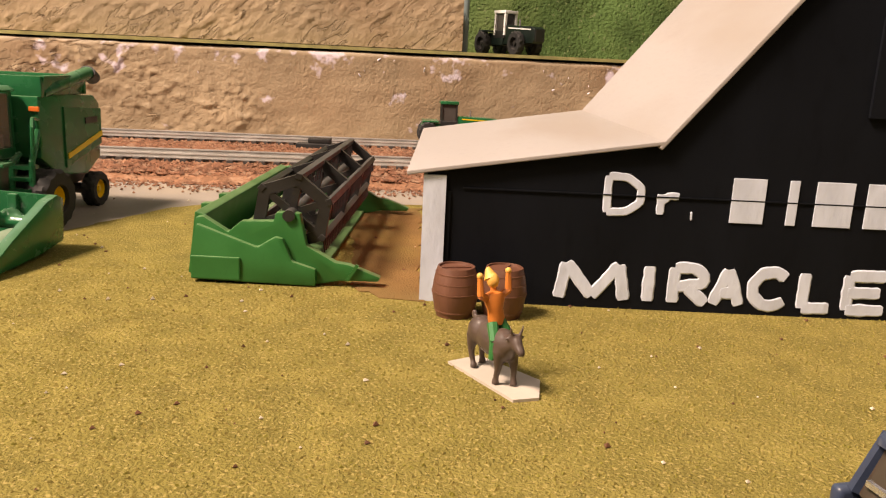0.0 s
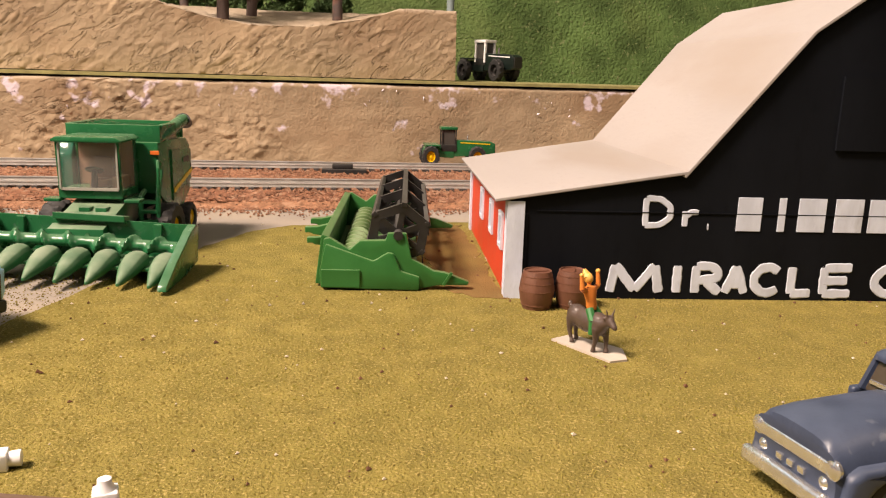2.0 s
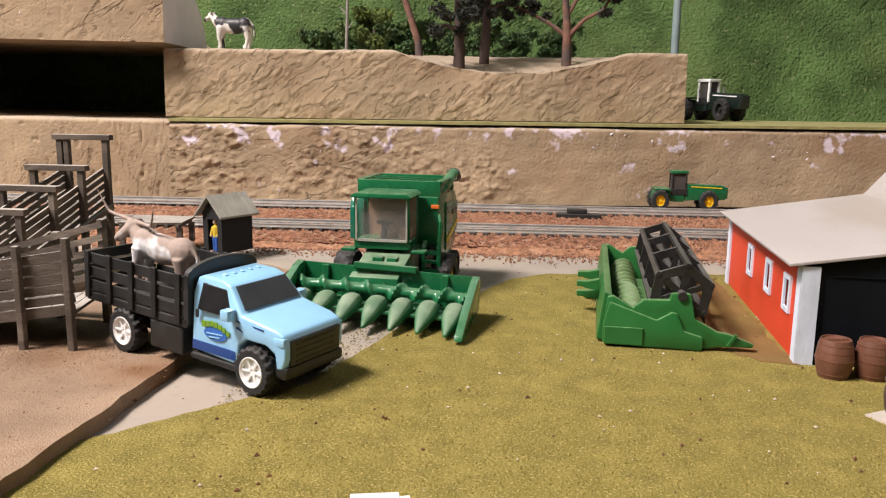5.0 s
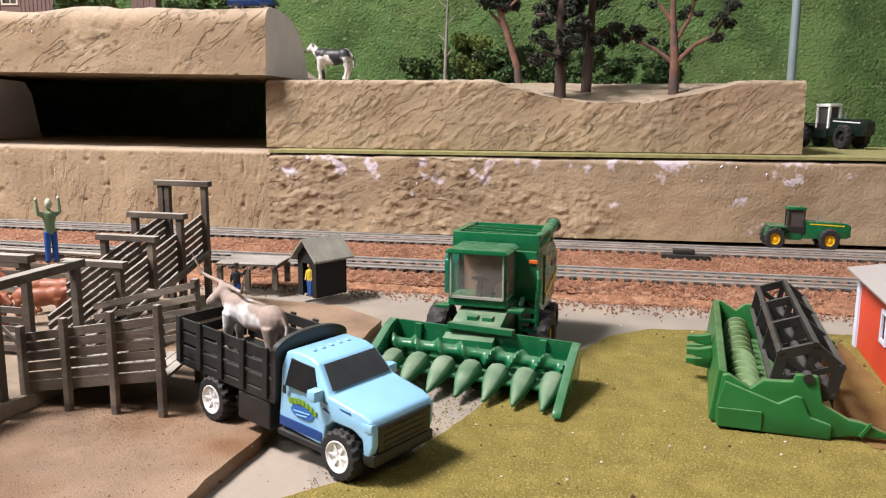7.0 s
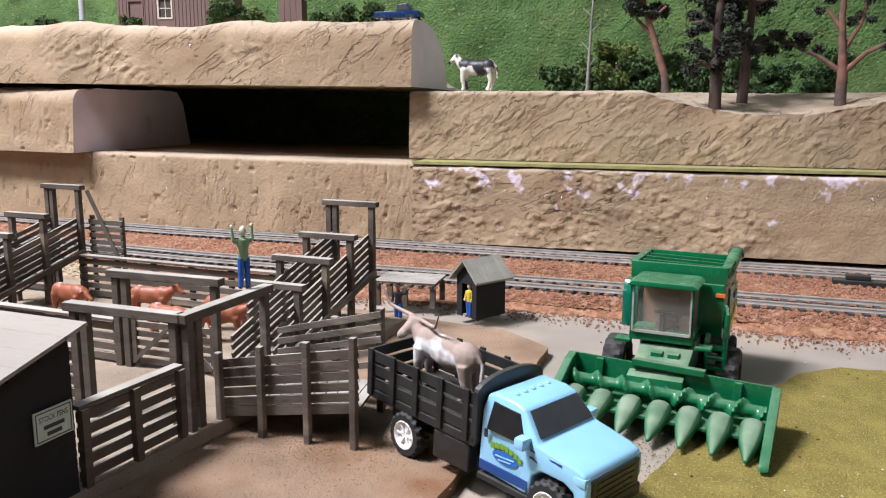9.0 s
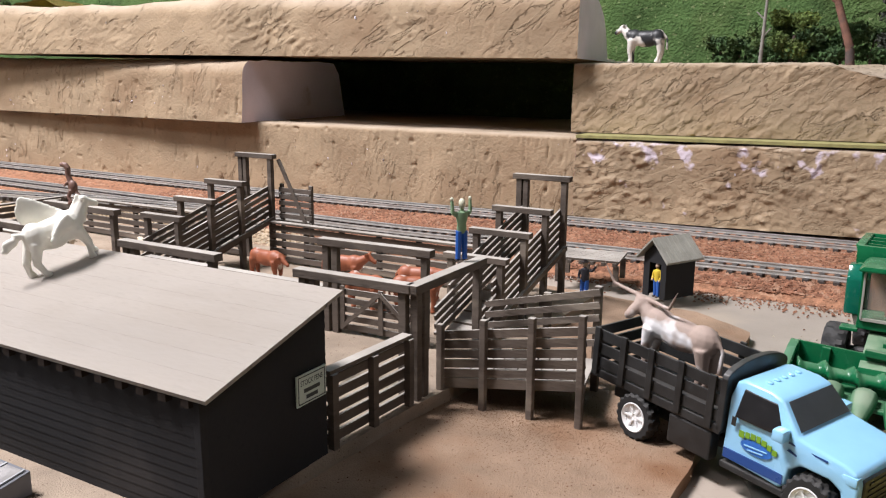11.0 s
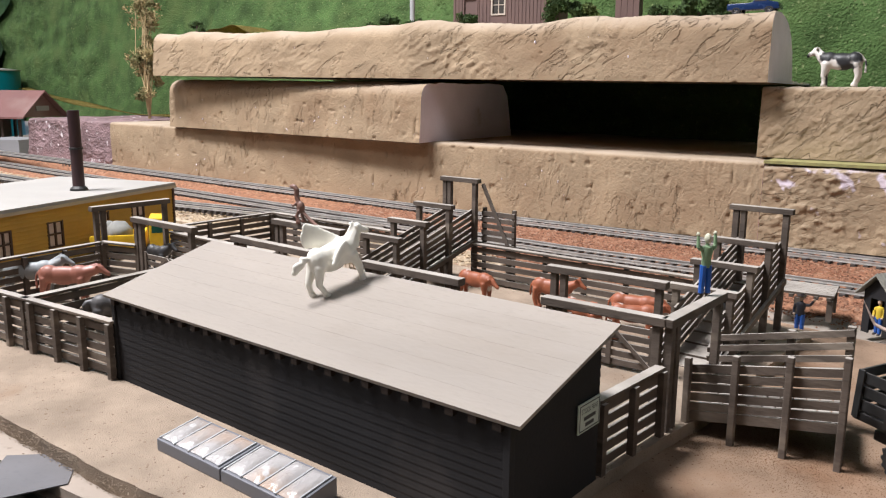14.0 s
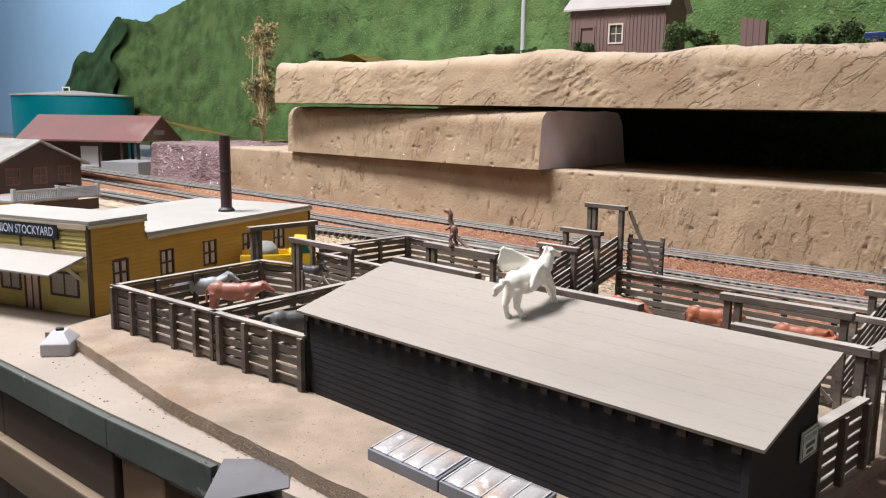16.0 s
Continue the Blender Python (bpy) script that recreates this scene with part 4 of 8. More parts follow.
def text_mesh(body, mat, parent, m, width, height, label):
    cu = bpy.data.curves.new("words", "FONT")
    cu.body, cu.size, cu.offset = body, 1.0, 0.012
    tmp = bpy.data.objects.new("words", cu)
    scene.collection.objects.link(tmp)
    me = bpy.data.meshes.new_from_object(tmp.evaluated_get(bpy.context.evaluated_depsgraph_get()))
    bpy.data.objects.remove(tmp)
    co = np.array([v.co for v in me.vertices])
    lo, hi = co.min(0), co.max(0)
    for v in me.vertices:
        v.co = Vector(((v.co.x - lo[0]) / (hi[0] - lo[0]) * width * MM, (v.co.y - lo[1]) / (hi[1] - lo[1]) * height * MM, 0))
    me.materials.clear()
    me.materials.append(mat)
    ob = new("words", me)
    ob["label"] = label
    return place(ob, parent, m)


RAFTER = material("dark_brown_rafter", (0.030, 0.022, 0.018), 0.85, vary=0.2, scale=200, fine=900, bump=0.2, spec=0.15)


def shed():
    x0, x1, y0, y1 = -404.0, -246.0, 51.0, 90.0
    zf, zb = 36.0, 46.8
    t = thing("stock_shed", "long charcoal clapboard stock shed with dusty sloping roof", "shed")
    n = 13
    for i in range(n):
        za, zb_ = 8 + (zf - 8) * i / n, 8 + (zf - 8) * (i + 1) / n
        bm = bm_new()
        prism(bm, [(y0 - 0.2, za - 0.05), (y0, za - 0.05), (y0, zb_), (y0 - 0.1, zb_)], "x", x0, x1)
        part("clapboard", bm, DARK_SIDING, t)
    n = 17
    for i in range(n):
        za, zb_ = 8 + (zb - 8) * i / n, 8 + (zb - 8) * (i + 1) / n
        ya = y0 if zb_ < zf else y0 + (y1 - y0) * (zb_ - zf) / (zb - zf)
        if ya > y1 - 1:
            continue
        for side, x in ((1, x1), (-1, x0)):
            bm = bm_new()
            prism(bm, [(x + side * 0.32, za - 0.1), (x - side * 0.3, za - 0.1), (x - side * 0.3, zb_), (x + side * 0.1, zb_)], "y", ya, y1)
            part("clapboard", bm, DARK_SIDING, t)
    bm = bm_new()
    prism(bm, [(y0 + 0.1, 8), (y1, 8), (y1, zb), (y0 + 0.1, zf)], "x", x0 + 0.2, x1 - 0.2)
    part("wall_core", bm, DARK_SIDING, t)
    for x in (x0, x1):
        bm = bm_new()
        box(bm, x - 0.9, y0 - 0.9, 8, x + 0.9, y0 + 0.9, zf)
        part("corner_board", bm, DARK_SIDING, t, bevel=0.15)
    d = Vector((0, y1 + 2 - (y0 - 2), zb - zf + 1.1)).normalized()
    nrm = Vector((0, -d.z, d.y))
    span = math.hypot(y1 - y0 + 4, zb - zf + 1.1)
    strips = 7
    for i in range(strips):
        a = Vector((0, y0 - 2, zf + 0.1)) + d * (span * i / strips)
        b = Vector((0, y0 - 2, zf + 0.1)) + d * (span * (i + 1) / strips + 0.5)
        bm = bm_new()
        lo, hi = 0.03, 0.0
        pts = [(a + nrm * (0.0 + lo)), (b + nrm * (0.0 + hi)), (b + nrm * (0.9 + hi)), (a + nrm * (0.9 + lo))]
        prism(bm, [(p.y, p.z) for p in pts], "x", x0 - 3.5, x1 + 4)
        part("roof_sheet", bm, SHED_ROOF, t)
    for i in range(25):
        x = x0 + 2 + (x1 - x0 - 4) * i / 24
        bm = bm_new()
        box(bm, x - 1.1, y0 - 1.9, zf - 1.7, x + 1.1, y0 - 0.3, zf + 0.02)
        part("rafter_end", bm, RAFTER, t)
    sg = part("sign", signboard(10.4, 7.4), SIGN_FACE, t, "small pale green warning sign with dark writing", at=mpose(x1 + 0.75, 78.4, 24.0, 90, 0, 90))
    for bx, by, bw, bh in ((0.4, 0.4, 9.6, 0.22), (0.4, 6.8, 9.6, 0.22), (0.4, 0.62, 0.22, 6.18), (9.78, 0.62, 0.22, 6.18), (2.4, 2.9, 5.6, 0.9), (3.2, 1.3, 4, 0.9)):
        bm = bm_new()
        box(bm, bx, by, 0.41, bx + bw, by + bh, 0.5)
        part("sign_bar", bm, SIGN_INK, sg)
    text_mesh("STOCK PENS", SIGN_INK, sg, mpose(1.3, 4.7, 0.45), 7.8, 1.3, "dark printed words")
    return t


def signboard(w, h):
    bm = bm_new()
    box(bm, 0, 0, 0, w, h, 0.4)
    return bm


shed()


# ---- wheels ----
def wheel(parent, x, y, z, r, w, rim_mat, hub=0.62, axis="y", lugs=0, spokes=0, side=1, rim_label=""):
    """A tyre with a rim; the axle runs along axis. side: the way the rim's face looks."""
    turn = Matrix.Rotation(radians(90), 4, "X") if axis == "y" else Matrix.Rotation(radians(90), 4, "Y")
    bm = bm_new()
    rh = r * hub
    prof = [(rh, -w / 2, 0), (r * 0.9, -w / 2, 0.5), (r * 0.97, -w / 2 * 0.74, 1), (r * 0.97, -w / 2 * 0.25, 1), (r * 0.97, w / 2 * 0.25, 1), (r * 0.97, w / 2 * 0.74, 1), (r * 0.9, w / 2, 0.5), (rh, w / 2, 0), (rh * 0.9, w / 2 * 0.5, 0), (rh * 0.9, -w / 2 * 0.5, 0)]
    n = lugs * 4 if lugs else 28
    rings = []
    for rr, across, up in prof:
        ring = []
        for k in range(n):
            a = math.tau * k / n
            lift = 0.0
            if lugs and up:
                phase = (k / 4 + abs(across) / w * 0.9 + (0.5 if across > 0 else 0)) % 1.0
                lift = 0.075 * r * up if phase < 0.5 else -0.02 * r * up
            ring.append(bm.verts.new(turn @ Vector(((rr + lift) * math.cos(a), (rr + lift) * math.sin(a), across))))
        rings.append(ring)
    for a, b in zip(rings, rings[1:] + rings[:1]):
        for k in range(n):
            l = (k + 1) % n
            bm.faces.new((a[k], a[l], b[l], b[k]))
    ty = part("tyre", bm, RUBBER, parent, "black ribbed tyre", smooth=True, at=mpose(x, y, z))
    bm = bm_new()
    lathe(bm, [(rh * 0.99, -w * 0.3), (rh * 0.99, w * 0.3), (rh * 0.85, w * 0.36), (rh * 0.75, w * 0.1), (rh * 0.3, w * 0.12), (rh * 0.28, w * 0.34), (0.05, w * 0.36)] if side > 0 else
          [(rh * 0.99, w * 0.3), (rh * 0.99, -w * 0.3), (rh * 0.85, -w * 0.36), (rh * 0.75, -w * 0.1), (rh * 0.3, -w * 0.12), (rh * 0.28, -w * 0.34), (0.05, -w * 0.36)], 24, turn)
    rim = part("rim", bm, rim_mat, parent, rim_label or "wheel rim", smooth=True, at=mpose(x, y, z))
    if spokes:
        for k in range(spokes):
            bm = bm_new()
            m = turn @ Matrix.Rotation(math.tau * k / spokes, 4, "Z")
            beam(bm, m @ Vector((rh * 0.2, 0, side * w * 0.34)), m @ Vector((rh * 0.86, 0, side * w * 0.38)), rh * 0.15, w * 0.14, up=(m @ Vector((0, 0, 1)) - m @ Vector((0, 0, 0))))
            part("spoke", bm, rim_mat, rim, bevel=0.1)
        bm = bm_new()
        lathe(bm, [(rh * 0.76, side * w * 0.20), (rh * 0.3, side * w * 0.20), (0.05, side * w * 0.20)], 20, turn)
        part("wheel_recess", bm, BLACK_PLASTIC, rim)
        bm = bm_new()
        lathe(bm, [(rh * 0.99, side * w * 0.3), (rh * 0.99, side * w * 0.52), (rh * 0.94, side * w * 0.54), (rh * 0.76, side * w * 0.40), (rh * 0.76, side * w * 0.2)], 24, turn)
        part("rim_ring", bm, rim_mat, rim, smooth=True)
    return ty


# ---- stake-bed truck ----
BLACK_GLOSS = material("clean_black_plastic", (0.012, 0.012, 0.013), 0.35, vary=0.2, scale=200, fine=1800, bump=0.05)
DUSTY_SCREEN = material("dusty_grey_window", (0.115, 0.12, 0.125), 0.35, vary=0.15, scale=120, fine=900, bump=0.03)
BLUE_DARK = material("dark_blue_print", (0.02, 0.06, 0.22), 0.3, vary=0.05, scale=200, fine=1500, bump=0.0)
BLUE_PRINT = material("mid_blue_print", (0.03, 0.13, 0.45), 0.3, vary=0.08, scale=200, fine=1500, bump=0.0)
GREEN_PRINT = material("leaf_green_print", (0.16, 0.30, 0.02), 0.35, vary=0.1, scale=200, fine=1500, bump=0.0)


def stake_truck():
    """Forward is +x; the rear axle stands over the origin."""
    head = math.degrees(math.atan2(-20.5, 47))
    t = thing("stake_truck", "light blue toy stake-bed truck with black cattle bed", "toy truck", mpose(-182.0, 156.5, 4.0, 0, 3.6, head) @ Matrix.Diagonal((0.938, 1, 1, 1)))
    W = 11.8
    bm = bm_new()
    side = [(27.5, 7.0), (43.5, 6.0), (45, 7.5), (45.5, 11.5), (48, 13.4), (55, 13.4), (57.5, 11.5), (58.3, 7.5), (60.6, 8), (61.6, 11), (61.4, 15.2), (60.4, 18.0), (57.5, 19.4), (46.5, 21.6), (40.5, 30.0), (37.5, 31.2), (30, 31.4), (28, 30.4), (27.3, 25)]
    lo, hi = prism(bm, side, "y", -W, W)
    for v in lo + hi:
        if v.co.z > 22:
            k = (v.co.z - 22) / 10
            v.co.y *= 1 - 0.17 * k
        if v.co.x > 57:
            v.co.y *= 0.95
    cab = part("cab", bm, BLUE_CAB, t, "glossy light blue cab", bevel=0.9, smooth=True, seg=3)
    bm = bm_new()
    vs = [bm.verts.new(p) for p in ((45.7, -W * 0.88, 22.3), (45.7, W * 0.88, 22.3), (40.8, W * 0.78, 29.4), (40.8, -W * 0.78, 29.4))]
    bm.faces.new(vs)
    bmesh.ops.solidify(bm, geom=bm.faces[:], thickness=0.5)
    bmesh.ops.translate(bm, verts=bm.verts, vec=(0.55, 0, 0.45))
    part("windshield", bm, DUSTY_SCREEN, t, "dusty grey windshield", bevel=0.2)
    for s in (-1, 1):
        bm = bm_new()
        prism(bm, [(29.8, 19.6), (42.8, 19.6), (42.6, 21.6), (39.6, 28.6), (30.6, 29.0)], "y", s * (W - 1.5), s * (W + 0.06))
        for v in bm.verts:
            v.co.y = v.co.y * (1 - 0.017 * max(0.0, v.co.z - 22)) + s * 0.12
        part("side_window", bm, BLACK_GLOSS, t, "glossy black side window", bevel=0.25)
        bm = bm_new()
        box(bm, 41.6, s * W, 19.6, 44.6, s * (W + 3.2), 23.4)
        part("mirror", bm, BLUE_CAB, t, "light blue door mirror", bevel=0.6, smooth=True)
        bm = bm_new()
        box(bm, 28, s * (W - 0.2), 7.2, 44.3, s * (W + 0.12), 9.6)
        part("sill_stripe", bm, BLUE_DARK, t, "dark blue lower stripe")
        bm = bm_new()
        lathe(bm, [(3.3, 0), (0.1, 0.05)], 24, Matrix.Translation((36.6, s * (W + 0.05), 12.6)) @ Matrix.Rotation(radians(90 * s), 4, "X") @ Matrix.Diagonal((1.3, 0.5, 1, 1)))
        part("door_emblem", bm, BLUE_PRINT, t, "blue oval door emblem")
        for k in range(2):
            bm = bm_new()
            beam(bm, (33.4 + k, s * (W + 0.14), 12.5 - k * 0.9), (39.6 - k, s * (W + 0.14), 12.9 - k * 0.9), 0.15, 0.28)
            part("emblem_wave", bm, BLUE_CAB, t)
        for k, (ex, ez, ew, eh) in enumerate(((31.6, 13.9, 1.5, 1.7), (33.3, 14.3, 1.3, 1.5), (34.8, 14.5, 1.4, 1.5), (36.4, 14.4, 1.2, 1.6), (37.8, 14.2, 1.4, 1.4), (39.4, 13.7, 1.2, 1.4), (40.8, 13.1, 1.3, 1.3))):
            bm = bm_new()
            box(bm, ex, s * W, ez, ex + ew, s * (W + 0.18), ez + eh)
            part("emblem_bar", bm, GREEN_PRINT, t, bevel=0.08)
        for k in range(2):
            bm = bm_new()
            beam(bm, (44.5, s * (W + 0.02), 19.2 - k * 2.4), (54 if k == 0 else 47, s * (W * 0.985 + 0.02), 18.4 - k * 2.5), 0.3, 0.55)
            part("fender_stripe", bm, BLUE_DARK, t)
        bm = bm_new()
        box(bm, 29.2, s * W, 16.6, 30.4, s * (W + 0.25), 19.6)
        part("door_handle", bm, BLACK_PLASTIC, t, bevel=0.1)
        bm = bm_new()
        box(bm, 57.2, s * 9.4, 14.0, 61.0, s * 11.5, 17.0)
        part("headlight", bm, BLUE_CAB, t, "light blue moulded headlight", bevel=0.5, smooth=True)
    bm = bm_new()
    box(bm, 59.6, -9.6, 8.9, 61.9, 9.6, 15.6)
    part("grille", bm, BLACK_GLOSS, t, "black front grille", bevel=0.4)
    for k in range(4):
        bm = bm_new()
        box(bm, 61.8, -7.6, 9.6 + k * 1.5, 62.1, 7.6, 10.1 + k * 1.5)
        part("grille_bar", bm, BLACK_GLOSS, t)
    bm = bm_new()
    box(bm, 57.6, -W + 0.6, 5.6, 61.9, W - 0.6, 8.8)
    part("bumper", bm, BLACK_PLASTIC, t, "black front bumper", bevel=0.9, smooth=True)
    bm = bm_new()
    box(bm, -14, -6, 5.5, 59, 6, 8.5)
    part("chassis", bm, BLACK_PLASTIC, t, "black chassis", bevel=0.4)
    for i in range(5):
        bm = bm_new()
        ball(bm, (34, -6 + 3 * i, 31.5), (1.0, 0.7, 0.5), 10, 8)
        part("roof_lamp", bm, BLUE_CAB, t, smooth=True)
    bm = bm_new()
    box(bm, -17, -W - 0.8, 12.2, 26.6, W + 0.8, 14.6)
    bed = part("bed_floor", bm, BLACK_PLASTIC, t, "black flat bed floor", bevel=0.3)
    for s in (-1, 1):
        for k in range(3):
            bm = bm_new()
            z0 = 15.2 + k * 3.9
            box(bm, -17, s * (W + 0.1), z0, 25.5, s * (W + 0.75), z0 + 3.0)
            part("side_board", bm, BLACK_PLASTIC, bed, bevel=0.15)
        for k in range(5):
            bm = bm_new()
            x = -16 + 9.8 * k
            box(bm, x - 1, s * (W + 0.7), 13, x + 1, s * (W + 1.5), 26.6)
            part("stake", bm, BLACK_PLASTIC, bed, bevel=0.2)
    for k in range(3):
        bm = bm_new()
        z0 = 15.2 + k * 3.9
        box(bm, -17.8, -W, z0, -17.05, W, z0 + 3.0)
        part("tail_board", bm, BLACK_PLASTIC, bed, bevel=0.15)
    bm = bm_new()
    arch = [(-W - 0.8, 13), (W + 0.8, 13), (W + 0.8, 26.4)] + [((W + 0.8) * math.cos(a), 26.4 + 3.6 * math.sin(a)) for a in [math.pi * i / 12 for i in range(1, 12)]] + [(-W - 0.8, 26.4)]
    prism(bm, arch, "x", 25.2, 27.0)
    part("headboard", bm, BLACK_PLASTIC, bed, "black rounded headboard", bevel=0.3)
    for s in (-1, 1):
        bm = bm_new()
        box(bm, 11, s * (W - 3), 4.2, 24.5, s * (W + 0.6), 11.8)
        part("side_box", bm, BLACK_PLASTIC, t, "black side tool box", bevel=0.5)
        bm = bm_new()
        box(bm, 27.5, s * (W - 2), 4.4, 45, s * (W + 0.4), 6.0)
        part("side_step", bm, BLACK_PLASTIC, t, bevel=0.4)
        for x in (0, 51.5):
            wheel(t, x, s * 11.2, 6.2, 6.2, 4.4, WHEEL_WHITE, 0.66, "y", 18, 6, -1 if s > 0 else 1, "white six-spoke wheel")
    for x in (0, 51.5):
        bm = bm_new()
        rod(bm, (x, -11, 6.2), (x, 11, 6.2), 0.9)
        part("axle", bm, BLACK_PLASTIC, t)
    for o in t.children:
        if o.name.split(".")[0] in ("cab", "windshield", "side_window", "mirror", "roof_lamp", "headlight", "fender_stripe", "door_handle"):
            for v in o.data.vertices:
                if v.co.z > 0.014:
                    v.co.z = 0.014 + (v.co.z - 0.014) * 0.74
    return t


stake_truck()


# ---- combine harvester ----
AMBER = material("amber_plastic", (0.75, 0.16, 0.03), 0.4, vary=0.05, scale=200, fine=1500, bump=0.0)
SEAT_BROWN = material("brown_seat", (0.30, 0.17, 0.11), 0.6, vary=0.1, scale=200, fine=1500, bump=0.05)


PALE_EDGE = material("pale_clear_plastic", (0.36, 0.35, 0.31), 0.3, vary=0.1, scale=200, fine=1500, bump=0.0)


def combine():
    """Forward is -y; the origin is on the ground under the body's middle."""
    t = thing("combine_harvester", "green toy combine harvester with dusty corn head", "toy harvester", mpose(-126.3, 249.5, 0.5, 0, 0, -4.0) @ Matrix.Diagonal((0.97, 1, 0.9, 1)))
    bm = bm_new()
    prism(bm, [(-9, 22), (4, 15), (26, 13), (38, 18), (39, 38), (34, 41), (10, 42), (-9, 42)], "x", -15, 15)
    part("body", bm, GREEN_TOY, t, "dark green body", bevel=0.8, smooth=True)
    bm = bm_new()
    prism(bm, [(-14.5, 41.5), (14.5, 41.5), (16.2, 48.5), (13.6, 48.5), (12.5, 43), (-12.5, 43), (-13.6, 48.5), (-16.2, 48.5)], "y", -6, 26)
    box(bm, -15.5, -7.5, 41.6, 15.5, -5.5, 48.4)
    box(bm, -15.5, 25.5, 41.6, 15.5, 27, 48.4)
    part("grain_tank", bm, GREEN_TOY, t, "green open grain tank", bevel=0.4, smooth=True)
    for k in range(3):
        bm = bm_new()
        beam(bm, (-13, 0 + 8 * k, 47.6), (13, 2 + 8 * k, 46.6), 1.0, 1.4)
        part("tank_bar", bm, GREEN_TOY, t)
    bm = bm_new()
    prism(bm, [(8, 17), (38, 23), (38.5, 36), (8, 38)], "x", 14.6, 15.6)
    part("side_panel", bm, GREEN_TOY, t, "dark green side panel", bevel=0.3)
    bm = bm_new()
    beam(bm, (15.75, 9, 21.0), (15.75, 38, 27.0), 0.3, 1.8)
    part("yellow_stripe", bm, YELLOW_TOY, t, "yellow side stripe")
    bm = bm_new()
    box(bm, 14.8, 24, 31.2, 15.9, 34, 33.4)
    part("maker_plate", bm, REEL_PLASTIC, t)
    # cab: floor, posts, roof, clear panes, seat and wheel
    bm = bm_new()
    box(bm, -11.5, -25, 22.3, 11, -9, 25.6)
    cab = part("cab_floor", bm, GREEN_TOY, t, "green cab floor", bevel=0.4)
    bm = bm_new()
    prism(bm, [(-11.8, 43.2), (11.6, 43.2), (12.4, 44.0), (10.4, 45.2), (-10.4, 45.2), (-12.4, 44.0)], "y", -27.5, -9.5)
    part("cab_roof", bm, GREEN_TOY, cab, "green cab roof", bevel=0.5, smooth=True)
    for x in (-10.8, 10.4):
        for y0, y1 in ((-24.6, -25.6), (-10, -10)):
            bm = bm_new()
            beam(bm, (x, y0, 24), (x, y1, 43.4), 0.9, 0.9)
            part("cab_post", bm, GREEN_TOY, cab)
    for x0, y0, x1, y1 in ((-10.6, -25.2, 10.2, -24.9), (-11.0, -24.6, -10.7, -10.4), (10.3, -24.6, 10.6, -10.4)):
        bm = bm_new()
        box(bm, x0, y0, 25.7, x1, y1, 43.1)
        part("cab_pane", bm, SMOKE_GLASS, cab, "clear plastic cab pane")
    for xa, za, xb, zb in ((-10.3, 26, -10.3, 43), (9.9, 26, 9.9, 43), (-10.3, 26, 9.9, 26)):
        bm = bm_new()
        beam(bm, (xa, -25.5, za), (xb, -25.5, zb), 0.6, 1.0)
        part("pane_edge", bm, PALE_EDGE, cab, "pale moulded pane edge")
    bm = bm_new()
    box(bm, -10, -10.6, 25.7, 9.8, -10.2, 42.6)
    part("cab_rear_panel", bm, SEAT_BROWN, cab, "tan brown cab rear panel")
    bm = bm_new()
    box(bm, -4, -17, 24.6, 3, -11.5, 28.5)
    box(bm, -4, -12.5, 28.5, 3, -10.8, 36.5)
    part("seat", bm, SEAT_BROWN, cab, "brown driver seat", bevel=0.7, smooth=True)
    bm = bm_new()
    rod(bm, (-0.5, -21, 24.6), (-0.5, -20, 32), 1.3, 1.0)
    lathe(bm, [(3.0, 0), (3.4, 0.4), (3.0, 0.8), (0.4, 0.8)], 18, Matrix.Translation((-0.5, -20, 32)) @ Matrix.Rotation(radians(-25), 4, "X"))
    part("steering_column", bm, BLACK_PLASTIC, cab, "black steering wheel", smooth=True)
    bm = bm_new()
    box(bm, 5, -19, 24.6, 9, -12, 30)
    part("console", bm, SEAT_BROWN, cab, bevel=0.5)
    bm = bm_new()
    prism(bm, [(-13.5, 23.5), (-4, 23.5), (-4, 41.5), (-11, 41.5), (-13.5, 37)], "x", -17.0, -11.7)
    part("side_tank", bm, material("teal_green_paint", (0.01, 0.14, 0.09), 0.15, vary=0.08, scale=150, fine=1500, bump=0.02, coat=0.6), t, "glossy teal side tank", bevel=0.9, smooth=True)
    for x in (-15.2, 12.4):
        bm = bm_new()
        box(bm, x, -9.6, 37.2, x + 3, -8.9, 38.8)
        part("marker_lamp", bm, AMBER, t, "orange marker lamp", bevel=0.2)
    for x in (-16, 9):
        bm = bm_new()
        box(bm, x, -27, 21.3, x + 5, -22, 22.5)
        part("cab_step", bm, GREEN_TOY, t, bevel=0.3)
    # ladder
    ladder = thing_part("ladder", t)
    for x in (11.2, 17.2):
        bm = bm_new()
        tube(bm, [(x, -14, 24 if x < 12 else 32), (x, -18, 22), (x + 0.5, -20.5, 7)], 0.95, 8)
        part("ladder_rail", bm, GREEN_TOY, ladder, smooth=True)
    for k in range(4):
        bm = bm_new()
        box(bm, 11.3, -21.4 + 0.7 * k, 9 + 3.6 * k, 17.6, -17.6 + 0.7 * k, 10.2 + 3.6 * k)
        part("rung", bm, GREEN_TOY, ladder)
    bm = bm_new()
    tube(bm, [(17.2, -18, 22), (17.4, -17.5, 33), (16.8, -16, 35.5), (16, -12, 35), (15.6, -10, 26)], 0.6, 8)
    part("hand_rail", bm, GREEN_TOY, t, "curved green grab rail", smooth=True)
    # unloading auger
    bm = bm_new()
    tube(bm, [(13.0, -3, 43), (14.5, 4, 45), (15.0, 30, 49.0)], 2.3, 14)
    part("unloading_tube", bm, GREEN_TOY, t, "green unloading tube", smooth=True)
    bm = bm_new()
